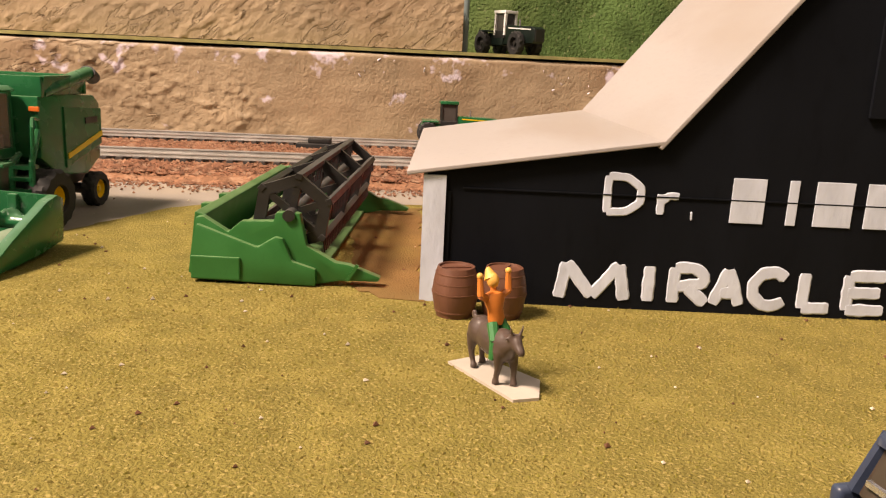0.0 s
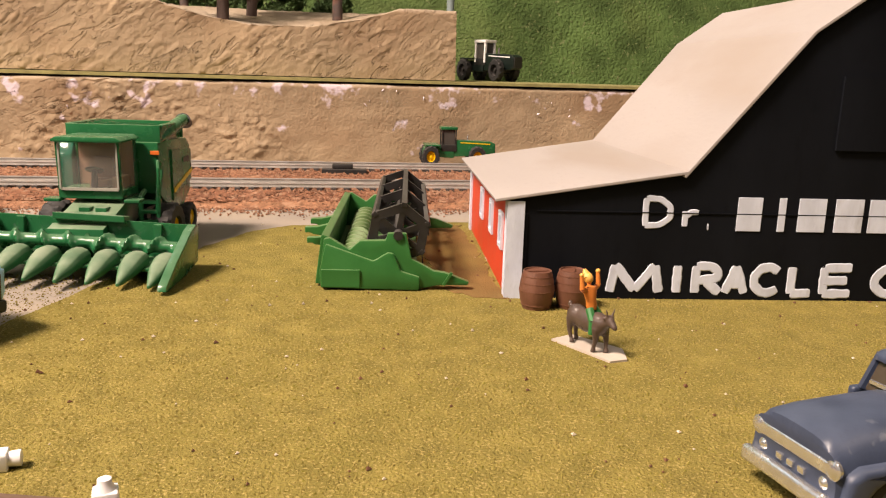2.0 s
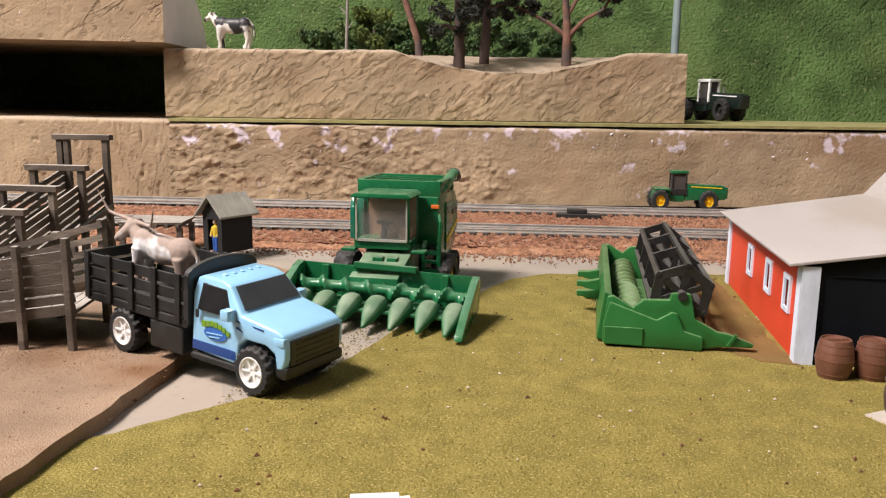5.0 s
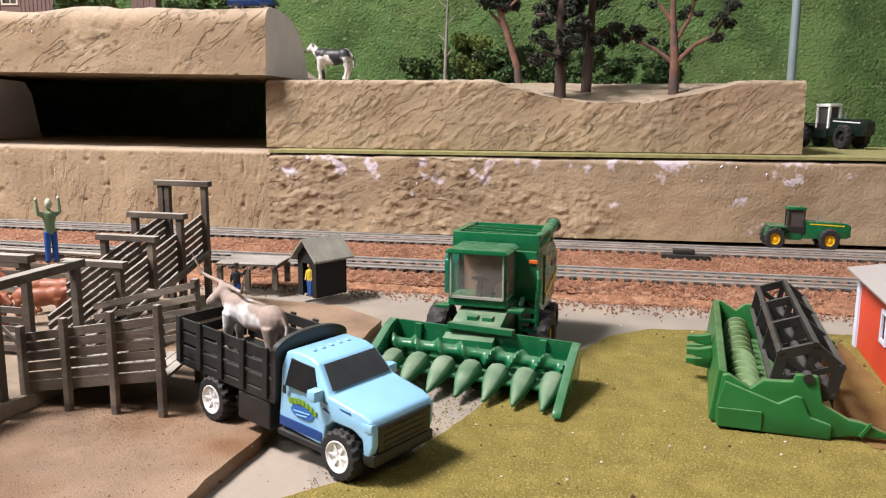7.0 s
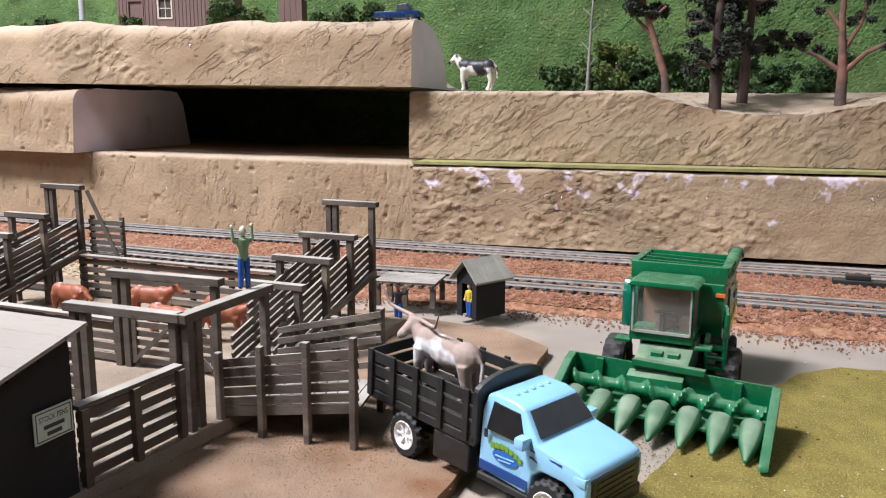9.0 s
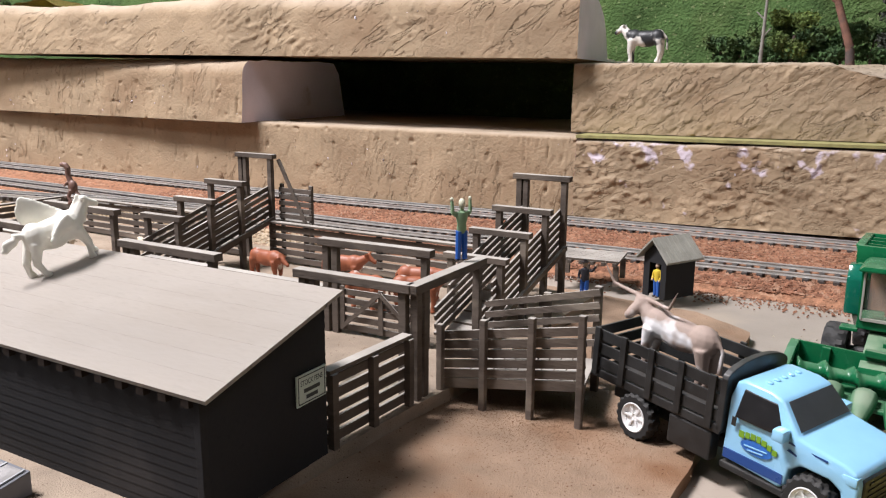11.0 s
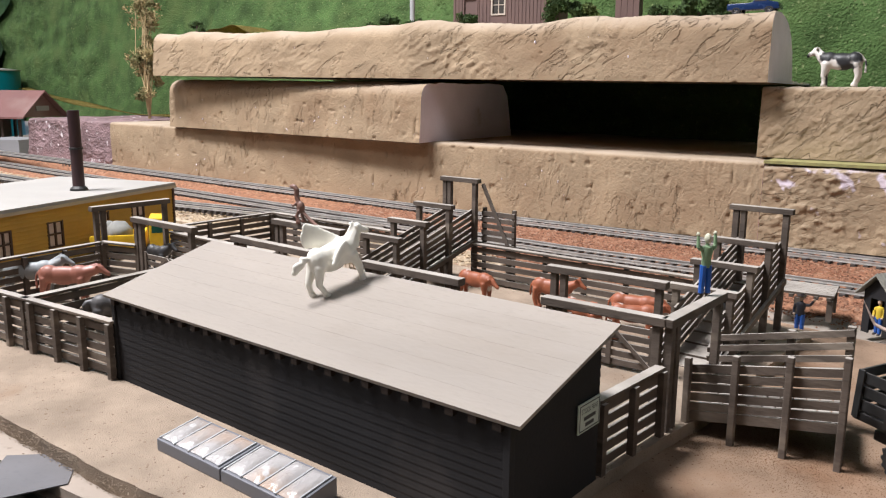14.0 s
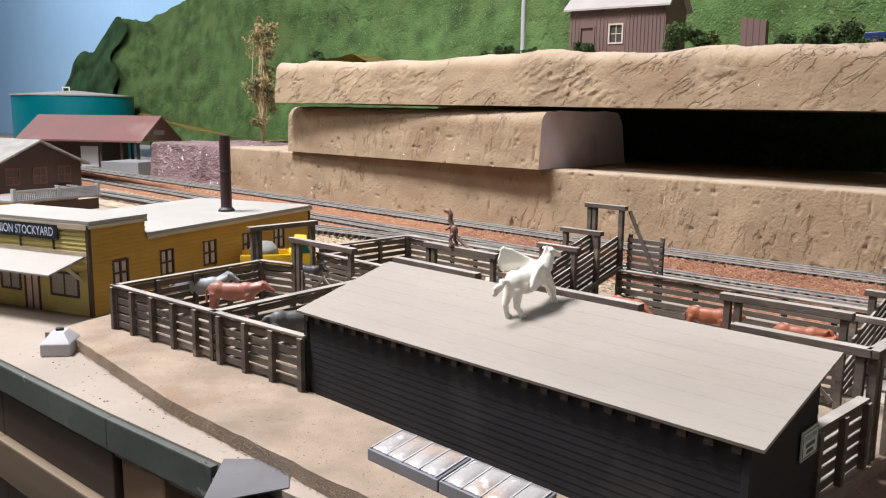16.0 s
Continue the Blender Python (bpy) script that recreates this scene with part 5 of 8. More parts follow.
    rod(bm, (15.0, 29, 49.0), (15.1, 34, 47.2), 2.8, 2.4, 14)
    part("spout", bm, BLACK_PLASTIC, t, "black rubber spout", smooth=True)
    # feeder house
    bm = bm_new()
    prism(bm, [(-44, 5), (-12, 13), (-8, 22), (-20, 22), (-44, 15)], "x", -9.5, 10)
    part("feeder_house", bm, GREEN_DUSTY, t, "dusty green feeder housing", bevel=0.5, smooth=True)
    for k in range(2):
        bm = bm_new()
        box(bm, -4 + 6 * k, -31.5, 18.6, 0 + 6 * k, -28, 20.2)
        part("feeder_hatch", bm, GREEN_DUSTY, t, bevel=0.2)
    for s in (-1, 1):
        wheel(t, s * 16.8, -12, 9.4, 9.4, 7.4, YELLOW_TOY, 0.5, "x", 14, 0, s, "yellow wheel rim")
        wheel(t, s * 13.5, 33, 6.3, 6.3, 4.6, YELLOW_TOY, 0.6, "x", 14, 0, s, "yellow wheel rim")
    for y, r in ((-12, 9.4), (33, 6.3)):
        bm = bm_new()
        rod(bm, (-14, y, r), (14, y, r), 2.0)
        part("axle", bm, BLACK_PLASTIC, t)
    bm = bm_new()
    box(bm, -10, -8, 9, 10, 40, 16)
    part("underbody", bm, BLACK_PLASTIC, t)
    # corn head
    head = thing_part("corn_head", t)
    head.matrix_basis = mpose(3.6, 0, 1.6, 0, 2.6, 0)
    x0, x1 = -32, 32
    bm = bm_new()
    prism(bm, [(-40, 3), (-38.5, 3), (-38, 16), (-40, 16.5)], "x", x0, x1)
    prism(bm, [(-56, 3), (-38.6, 3), (-38.6, 4.2), (-56, 4.2)], "x", x0, x1)
    part("head_back", bm, GREEN_TOY, head, "green header back plate", bevel=0.3)
    bm = bm_new()
    prism(bm, [(-42, 16), (-37.5, 15), (-37.5, 17.6), (-42, 18.4)], "x", -12, 11)
    part("head_cover", bm, GREEN_DUSTY, head, bevel=0.3)
    for x in (x0 + 8, 20):
        bm = bm_new()
        box(bm, x, -41.2, 4, x + 2.6, -39.6, 16)
        part("head_rib", bm, GREEN_TOY, head, bevel=0.3)
    bm = bm_new()
    rings = []
    for i in range(181):
        x = x0 + 1.5 + (x1 - x0 - 3) * i / 180
        turn = math.tau * (x - x0) / 8.2 * (1 if x < 0 else -1)
        rings.append([bm.verts.new((x, -46 + rr * math.cos(a), 9.4 + rr * math.sin(a))) for a in [math.tau * k / 14 for k in range(14)] for rr in [2.1 + 1.7 * max(0.0, math.cos(a - turn)) ** 2]])
    for a, b in zip(rings, rings[1:]):
        for k in range(14):
            bm.faces.new((a[k], a[(k + 1) % 14], b[(k + 1) % 14], b[k]))
    bm.faces.new(rings[0][::-1])
    bm.faces.new(rings[-1])
    part("auger", bm, GREEN_TOY, head, "green spiral auger", smooth=True)
    for k in range(7):
        x = x0 + 4.6 + (x1 - x0 - 9.2) * k / 6
        bm = bm_new()
        rings = []
        for y, w, h, z in ((-49.5, 3.2, 2.0, 6.2), (-50.2, 3.5, 2.4, 6.3), (-54, 3.5, 2.6, 6.2), (-58, 3.1, 2.3, 5.3), (-61.5, 2.4, 1.9, 4.1), (-65, 1.4, 1.3, 2.8), (-68, 0.5, 0.6, 1.7)):
            rings.append([bm.verts.new((x + w * u, y, max(0.6, z + h * v))) for u, v in ((-1, -0.9), (-1.0, 0.1), (-0.72, 0.72), (-0.25, 1.0), (0.25, 1.0), (0.72, 0.72), (1.0, 0.1), (1, -0.9))])
        for a, b in zip(rings, rings[1:]):
            for i in range(8):
                bm.faces.new((a[i], a[(i + 1) % 8], b[(i + 1) % 8], b[i]))
        bm.faces.new(rings[0][::-1])
        bm.faces.new(rings[-1])
        part("snout", bm, GREEN_SNOUT, head, "dusty green row divider snout", bevel=0.5, smooth=True)
    for x in (x0 - 1.5, x1 - 1.0):
        bm = bm_new()
        prism(bm, [(-38, 3), (-38, 15.5), (-41, 17), (-46, 16), (-62, 8.5), (-71, 3.4), (-72, 1.6), (-70, 1), (-50, 1.5)], "x", x, x + 2.8)
        part("end_divider", bm, GREEN_TOY, head, "green pointed end divider", bevel=0.6, smooth=True)
    # the body is broad and short, the cab sits to one side of it
    for o in t.children:
        kind = o.name.split(".")[0]
        if kind == "corn_head":
            continue
        if kind == "cab_floor":
            o.matrix_basis = mpose(-1.6, -0.5, 0) @ Matrix.Diagonal((0.96, 1, 1, 1))
        elif kind in ("tyre", "rim"):
            x, y, z = o.matrix_basis.translation
            o.matrix_basis = Matrix.Translation((x * 1.16, -0.009 + (y + 0.009) * (0.8 if y > -0.009 else 1), z))
        elif kind == "ladder":
            o.matrix_basis = mpose(1.2, 0, 0)
        else:
            for v in o.data.vertices:
                v.co.x *= 0.92 if kind.startswith("feeder") else 1.08
                if v.co.y > -0.009:
                    v.co.y = -0.009 + (v.co.y + 0.009) * 0.8
    return t


def thing_part(name, parent):
    """An empty joint that holds the pieces of a larger part."""
    ob = new(name)
    ob.empty_display_size = 0.005
    ob.parent = parent
    return ob


combine()


# ---- grain header on the grass ----
def grain_header():
    t = thing("grain_header", "green toy grain header with dark grey reel on the grass", "toy header", mpose(-52.6, 184.5, 0.8, 0, 0, -3.2) @ Matrix.Diagonal((0.97, 1, 0.92, 1)))
    L = 94.0
    prof = [(0, 1), (0, 6), (1.2, 16.4), (3, 16.8), (9, 13), (12.2, 16), (20.0, 16.4), (20.6, 18.6), (22.6, 18.8), (23.4, 17.2), (24.4, 17.2), (25, 18.8), (26.4, 18.6), (28, 10.4), (35, 6.4), (38.2, 6.0), (46, 3.0), (45.5, 1.8), (36, 1.6), (30, 0.2), (2, 0)]
    for y in (0, L - 2.4):
        bm = bm_new()
        prism(bm, prof, "y", y, y + 2.6)
        part("end_panel", bm, GREEN_BRIGHT, t, "bright green end panel with pointed divider", bevel=0.8, smooth=True)
    for y in (-0.25,):
        bm = bm_new()
        prism(bm, [(0.3, 0.6), (30.6, 0.2), (30.6, 4.8), (24.8, 6.6), (22.6, 12.4), (20.8, 12.8), (16.4, 9.8), (1.8, 15.2), (0, 6.5)], "y", -1.6, 0.2)
        part("panel_relief", bm, GREEN_BRIGHT, t, bevel=0.8, smooth=True)
        bm = bm_new()
        box(bm, 0.5, -2.2, 1.0, 12.4, -1.55, 7.0)
        part("panel_step", bm, GREEN_BRIGHT, t, bevel=0.3)
        bm = bm_new()
        beam(bm, (38, -0.3, 2), (40.5, -0.3, 6.2), 0.9, 0.8)
        part("divider_rib", bm, GREEN_BRIGHT, t)
    bm = bm_new()
    prism(bm, [(-1.8, 1), (0.6, 0.6), (2.6, 16.6), (0.2, 17.4)], "y", 2.5, L - 2.5)
    part("back_wall", bm, GREEN_BRIGHT, t, "bright green back wall", bevel=0.4)
    bm = bm_new()
    prism(bm, [(0.6, 0.6), (30, 0.3), (30, 1.2), (0.7, 2.2)], "y", 2.5, L - 2.5)
    part("floor_pan", bm, GREEN_BRIGHT, t)
    bm = bm_new()
    rod(bm, (9, 3, 6.5), (9, L - 3, 6.5), 2.6, n=16)
    prev = None
    for i in range(401):
        a = math.tau * 13 * i / 400 * (1 if i < 200 else -1)
        y = 4 + (L - 8) * i / 400
        row = [bm.verts.new((9 + r * math.cos(a), y + dy, 6.5 + r * math.sin(a))) for r, dy in ((2.4, -1.5), (4.7, -0.5), (4.7, 0.5), (2.4, 1.5))]
        if prev:
            bm.faces.new((prev[0], row[0], row[1], prev[1]))
            bm.faces.new((prev[1], row[1], row[2], prev[2]))
            bm.faces.new((prev[2], row[2], row[3], prev[3]))
        prev = row
    part("auger", bm, material("pale_dusty_green", (0.12, 0.22, 0.08), 0.55, vary=0.15, scale=200, fine=1500, bump=0.1, dust=(0.35, 0.38, 0.25), dusty_lit_amount=0.5), t, "dusty pale green auger", smooth=True)
    reel = thing_part("reel", t)
    cx, cz, r = 23.8, 18.0, 9.6
    bm = bm_new()
    rod(bm, (cx, -0.6, cz), (cx, L + 0.4, cz), 1.5, n=14)
    part("reel_shaft", bm, REEL_PLASTIC, reel, smooth=True)
    corners = [(cx + r * math.cos(radians(20 + 60 * k)), cz + r * math.sin(radians(20 + 60 * k))) for k in range(6)]
    for y in (4.0, 34, 62, L - 5):
        bm = bm_new()
        outer = [(cx + (ax - cx) * 1.08, cz + (az - cz) * 1.08) for ax, az in corners]
        ring = [[bm.verts.new((px_, y + dy, pz)) for px_, pz in pts] for dy in (-0.8, 0.8) for pts in (outer, [(cx + (ax - cx) * 0.74, cz + (az - cz) * 0.74) for ax, az in corners])]
        for k in range(6):
            j = (k + 1) % 6
            for a_, b_ in ((0, 1), (1, 3), (3, 2), (2, 0)):
                bm.faces.new((ring[a_][k], ring[a_][j], ring[b_][j], ring[b_][k]))
        spider = part("reel_ring", bm, REEL_PLASTIC, reel, "dark grey six-sided reel frame")
        for ax, az in corners:
            bm = bm_new()
            beam(bm, (cx, y, cz), (cx + (ax - cx) * 0.8, y, cz + (az - cz) * 0.8), 1.4, 1.8)
            part("reel_spoke", bm, REEL_PLASTIC, reel)
    for k, (ax, az) in enumerate(corners):
        bm = bm_new()
        a = radians(20 + 60 * k)
        up = (math.cos(a), 0, math.sin(a))
        beam(bm, (ax, 3, az), (ax, L - 4, az), 1.7, 1.5, up=up)
        part("reel_bat", bm, REEL_PLASTIC, reel, "dark grey reel bat", bevel=0.15)
        bm = bm_new()
        for i in range(36):
            y = 5 + (L - 10) * i / 35
            rod(bm, (ax, y, az), (ax + 0.4, y, az - 4.2), 0.28, 0.2, 5)
        tagged(part("tine_row", bm, REEL_PLASTIC, reel), kind="stuff")
    for y, z in ((34, 11), (39, 6), (50, 11), (55, 6)):
        bm = bm_new()
        prism(bm, [(-9, z), (-9, z + 2), (-5, z + 2.2), (-1, z + 3.2), (-1, z - 1.2), (-6, z - 0.6), (-7, z)], "y", y, y + 3)
        part("mounting_hook", bm, GREEN_BRIGHT, t, "green mounting hook", bevel=0.3)
    return t


grain_header()


# ---- toy animals: each one moulded piece ----
def critter(name, label, category, mat, at, L=20.0, H=14.0, neck=0.25, head_low=0.0, horns=0.0, upright=False, tail="thin", mane=False, wings=False, ears=True, fat=1.0, voxel=0.45, group="", stride=0.0, base=False, head_turn=0.0, muzzle=1.0, head_size=1.0, lunge=0.0):
    """A four-legged toy animal that looks along +x and stands on the origin."""
    bm = bm_new()
    bl, bz, br = L * 0.56, H * 0.68, H * 0.22 * fat
    ball(bm, (0, 0, bz), (bl * 0.5, br * 0.85, br))
    ball(bm, (bl * 0.30, 0, bz + br * 0.05), (bl * 0.24, br * 0.9, br * 1.1))
    ball(bm, (-bl * 0.32, 0, bz + br * 0.08), (bl * 0.22, br * 0.92, br * 1.05))
    ball(bm, (-bl * 0.02, 0, bz - br * 0.3), (bl * 0.34, br * 0.85, br * 0.85))
    lr = H * 0.062
    for sx, top in ((bl * 0.36, 0), (-bl * 0.38, 1)):
        for sy in (-1, 1):
            off = stride * (1 if (sy > 0) == (top == 0) else -1)
            y = sy * br * 0.5
            hip = Vector((sx, y, bz - br * 0.2))
            knee = Vector((sx + off * 0.5 + (0.75 if top == 0 else -0.5) * lunge + (0.3 if top == 0 else -0.5) * lr * 2, y, H * 0.3))
            foot = Vector((sx + off + (lunge if top == 0 else -0.6 * lunge), y * (1 + 0.08 * lunge), lr))
            rod(bm, hip, knee, lr * 2.0, lr * 1.15, 8)
            rod(bm, knee, foot, lr * 1.1, lr * 0.85, 8)
            ball(bm, knee, lr * 1.2, 8, 6)
            rod(bm, (foot.x + lr * 0.3, y, lr * 1.6), (foot.x + lr * 0.4, y, 0), lr * 1.0, lr * 1.35, 8)
    sh = Vector((bl * 0.44, 0, bz + br * 0.3))
    hd = Vector((bl * 0.5 + L * neck, 0, bz + br * 0.6 + H * neck * 0.9 - head_low * H))
    rod(bm, sh, hd, br * 0.75, br * 0.42, 10)
    ball(bm, hd, (H * 0.11 * head_size, H * 0.085 * head_size, H * 0.105 * head_size))
    turned = Matrix.Rotation(radians(head_turn), 3, "Z")
    nose = hd + turned @ Vector((H * 0.2 * muzzle, 0, -H * 0.13 * muzzle))
    rod(bm, hd, nose, H * 0.09 * head_size, H * 0.058 * head_size, 10)
    ball(bm, nose, H * 0.062, 8, 6)
    if ears:
        for sy in (-1, 1):
            ball(bm, hd + turned @ Vector((-H * 0.04, sy * H * 0.12, H * 0.07)), (H * 0.03, H * 0.075, H * 0.045), 8, 6)
    if horns:
        for sy in (-1, 1):
            a = hd + turned @ Vector((-H * 0.02, sy * H * 0.06, H * 0.08))
            b = a + turned @ Vector((0.1 * horns, sy * horns * (0.2 if upright else 0.75), horns * (0.6 if upright else 0.05)))
            c = b + turned @ Vector(((-0.2 if upright else 0.15) * horns, sy * horns * (0.15 if upright else 0.3), horns * 0.5))
            rod(bm, a, b, H * 0.04, H * 0.03, 8)
            rod(bm, b, c, H * 0.03, H * 0.012, 8)
    rump = Vector((-bl * 0.5, 0, bz + br * 0.5))
    if tail == "thin":
        rod(bm, rump, rump + Vector((-H * 0.1, 0, -H * 0.12)), H * 0.03, H * 0.028, 8)
        rod(bm, rump + Vector((-H * 0.1, 0, -H * 0.12)), rump + Vector((-H * 0.1, 0, -H * 0.45)), H * 0.028, H * 0.04, 8)
    elif tail == "bushy":
        rod(bm, rump, rump + Vector((-H * 0.12, 0, -H * 0.05)), H * 0.06, H * 0.08, 8)
        rod(bm, rump + Vector((-H * 0.12, 0, -H * 0.05)), rump + Vector((-H * 0.14, 0, -H * 0.48)), H * 0.08, H * 0.03, 8)
    elif tail == "flying":
        rod(bm, rump, rump + Vector((-H * 0.16, 0, H * 0.02)), H * 0.05, H * 0.09, 8)
        ball(bm, rump + Vector((-H * 0.24, 0, -H * 0.06)), (H * 0.14, H * 0.06, H * 0.09))
        ball(bm, rump + Vector((-H * 0.34, 0, -H * 0.14)), (H * 0.08, H * 0.05, H * 0.06))
    elif tail == "stub":
        ball(bm, rump + Vector((-H * 0.06, 0, H * 0.1)), (H * 0.06, H * 0.06, H * 0.1))
    if mane:
        for k in range(5):
            m = sh.lerp(hd, k / 4) + Vector((-H * 0.07, 0, H * 0.07))
            ball(bm, m, (H * 0.06, H * 0.04, H * 0.09), 8, 6)
    if wings:
        for k in range(7):
            p = Vector((bl * 0.26 - k * H * 0.075, br * 0.7 + k * H * 0.03, bz + br * 0.85 + H * 0.05 * k))
            ball(bm, p, (H * 0.12, H * 0.05, H * (0.10 + 0.022 * min(k, 4))), 10, 6)
            ball(bm, p + Vector((-H * 0.10, 0, -H * (0.02 + 0.02 * k))), (H * 0.09, H * 0.05, H * (0.10 + 0.015 * k)), 10, 6)
            q = Vector((bl * 0.24 - k * H * 0.06, -br * (0.85 + 0.04 * k), bz + br * 0.55 - H * 0.012 * k * k * 0.5))
            ball(bm, q, (H * 0.07, H * 0.05, H * (0.15 - 0.012 * k)), 10, 6)
    ob = part(name, bm, mat, at=at, smooth="all")
    md = ob.modifiers.new("melt", "REMESH")
    md.mode, md.voxel_size, md.use_smooth_shade = "VOXEL", voxel * MM, True
    sm = ob.modifiers.new("soften", "SMOOTH")
    sm.factor, sm.iterations = 0.5, 7
    return tagged(ob, label, category, group)


HEREFORD = material("rust_red_cattle_paint", (0.30, 0.095, 0.045), 0.5, vary=0.15, scale=200, fine=1200, bump=0.05, third=(0.62, 0.55, 0.5), third_scale=140, third_cover=0.63)
LONGHORN = material("tan_and_white_plastic", (0.33, 0.25, 0.21), 0.72, vary=0.12, scale=120, fine=900, bump=0.06, third=(0.70, 0.68, 0.68), third_scale=70, third_cover=0.56)
HOLSTEIN = material("black_and_white_plastic", (0.72, 0.68, 0.63), 0.5, vary=0.06, scale=120, fine=900, bump=0.05, third=(0.02, 0.02, 0.022), third_scale=75, third_cover=0.54, third_band=(10, 17, 0.14))
GREY_HORSE = material("grey_plastic", (0.30, 0.32, 0.33), 0.5, vary=0.15, scale=120, fine=900, bump=0.05, second=(0.14, 0.14, 0.15), cover=0.6)
DARK_HORSE = material("dark_grey_plastic", (0.09, 0.085, 0.085), 0.5, vary=0.15, scale=120, fine=900, bump=0.05, second=(0.30, 0.29, 0.28), cover=0.62)
ROAN_HORSE = material("red_brown_plastic", (0.30, 0.12, 0.085), 0.45, vary=0.12, scale=120, fine=900, bump=0.05)
CREAM_HORSE = material("cream_white_plastic", (0.86, 0.83, 0.74), 0.5, vary=0.06, scale=160, fine=900, bump=0.15)
SHEEP_CREAM = material("cream_wool_paint", (0.55, 0.47, 0.36), 0.8, vary=0.15, scale=300, fine=1500, bump=0.3)
DARK_BULL = material("black_bull_plastic", (0.03, 0.03, 0.032), 0.5, vary=0.2, scale=200, fine=900, bump=0.05, third=(0.45, 0.45, 0.45), third_scale=160, third_cover=0.68)
GOAT_BROWN = material("grey_brown_goat_paint", (0.085, 0.058, 0.047), 0.35, vary=0.15, scale=250, fine=1200, bump=0.1)
DINO_BROWN = material("brown_dinosaur_plastic", (0.20, 0.11, 0.085), 0.5, vary=0.2, scale=300, fine=1500, bump=0.15)

critter("toy_cow", "rust-red toy cow grazing in the pen", "toy cow", HEREFORD, mpose(-373, 209, 8.4, 0, 0, -5), 32, 15.5, 0.04, 0.16, voxel=0.4, group="red cattle")
critter("toy_cow", "rust-red toy cow with white face in the pen", "toy cow", HEREFORD, mpose(-338, 219, 8.4, 0, 0, 8), 32, 15.5, 0.1, 0.0, horns=2.0, voxel=0.4, group="red cattle")
critter("toy_cow", "rust-red toy cow walking head low in the pen", "toy cow", HEREFORD, mpose(-310, 196, 8.4, 0, 0, -8), 32, 15.5, 0.06, 0.12, voxel=0.4, group="red cattle", stride=1.5)
critter("toy_cow", "rust-red toy cow beside the chute", "toy cow", HEREFORD, mpose(-298, 217, 8.4, 0, 0, 10), 32, 15.5, 0.08, 0.08, voxel=0.4, group="red cattle")
critter("toy_cow", "rust-red toy cow with white legs by the gate", "toy cow", HEREFORD, mpose(-291, 203, 8.4, 0, 0, 25), 32, 15.5, 0.08, 0.02, voxel=0.4, group="red cattle")
critter("toy_longhorn", "tan and white toy longhorn steer standing on the truck bed", "toy steer", LONGHORN, mpose(-180.0, 155.6, 18.6, 0, -6.0, 157), 40, 19.5, 0.06, -0.02, horns=13.0, voxel=0.36, fat=0.95, head_turn=82, muzzle=1.15, head_size=1.15)
critter("toy_holstein", "black and white toy dairy cow on the foam block", "toy cow", HOLSTEIN, mpose(-301, 524, 108.6, 0, 0, 180), 46, 25, 0.08, -0.08, voxel=0.7)
critter("toy_horse", "grey toy horse with dark tail in the pen", "toy horse", GREY_HORSE, mpose(-535, 81, 8.2, 0, 0, 50), 38, 18.5, 0.12, -0.02, tail="bushy", mane=True, voxel=0.45)
critter("toy_horse", "red-brown toy horse with grey mane in the pen", "toy horse", ROAN_HORSE, mpose(-514, 87, 8.2, 0, 0, 40), 40, 18.5, 0.12, 0.08, tail="thin", mane=True, voxel=0.45)
critter("toy_horse", "dark grey toy horse with pale tail behind the shed", "toy horse", DARK_HORSE, mpose(-447, 76, 8.2, 0, 0, 62), 36, 19, 0.12, 0.02, tail="bushy", mane=True, voxel=0.45)
critter("toy_winged_horse", "cream-white toy winged horse standing on the shed roof", "toy horse", CREAM_HORSE, mpose(-329.0, 82.0, 45.6, 0, -14.5, 78), 27, 15.5, 0.10, -0.10, tail="flying", mane=True, wings=True, voxel=0.33, stride=1.3, fat=1.15, lunge=2.6)
critter("toy_sheep", "small cream toy sheep in the back pen", "toy sheep", SHEEP_CREAM, mpose(-466, 219, 8.2, 0, 0, 160), 11, 8, 0.1, 0.05, tail="stub", voxel=0.35, fat=1.4, group="sheep")
critter("toy_sheep", "small cream toy sheep lying near the fence", "toy sheep", SHEEP_CREAM, mpose(-500, 200, 8.2, 0, 0, 20), 11, 8, 0.1, 0.08, tail="stub", voxel=0.35, fat=1.4, group="sheep")
critter("toy_bull", "black toy bull with pale head in the alley", "toy bull", DARK_BULL, mpose(-537, 148, 8.2, 0, 0, 10), 24, 16, 0.16, 0.02, horns=5, voxel=0.45)


def goat_rider():
    """Moulded goat with a small rider on its back, glued to a card base."""
    t = tagged(part("card_base", card([(6.6, 136), (12.5, 139.5), (22.2, 128.5), (21, 121), (16.6, 119.8)], 0.8, 1.3), material("pale_card", (0.48, 0.42, 0.36), 0.8, vary=0.08, scale=120, fine=900, bump=0.1)), "pale grey card base lying on the grass", "card")
    critter("toy_goat", "grey-brown moulded toy goat with short horns", "toy goat", GOAT_BROWN, mpose(13.8, 130.2, 1.3, 0, 0, -66), 23, 9.8, 0.05, 0.02, horns=2.6, upright=True, tail="stub", voxel=0.3, fat=1.2, head_size=1.25, mane=True, stride=0.8)
    return t


def card(pts, z0, z1):
    bm = bm_new()
    prism(bm, pts, "z", z0, z1)
    return bm


goat_rider()


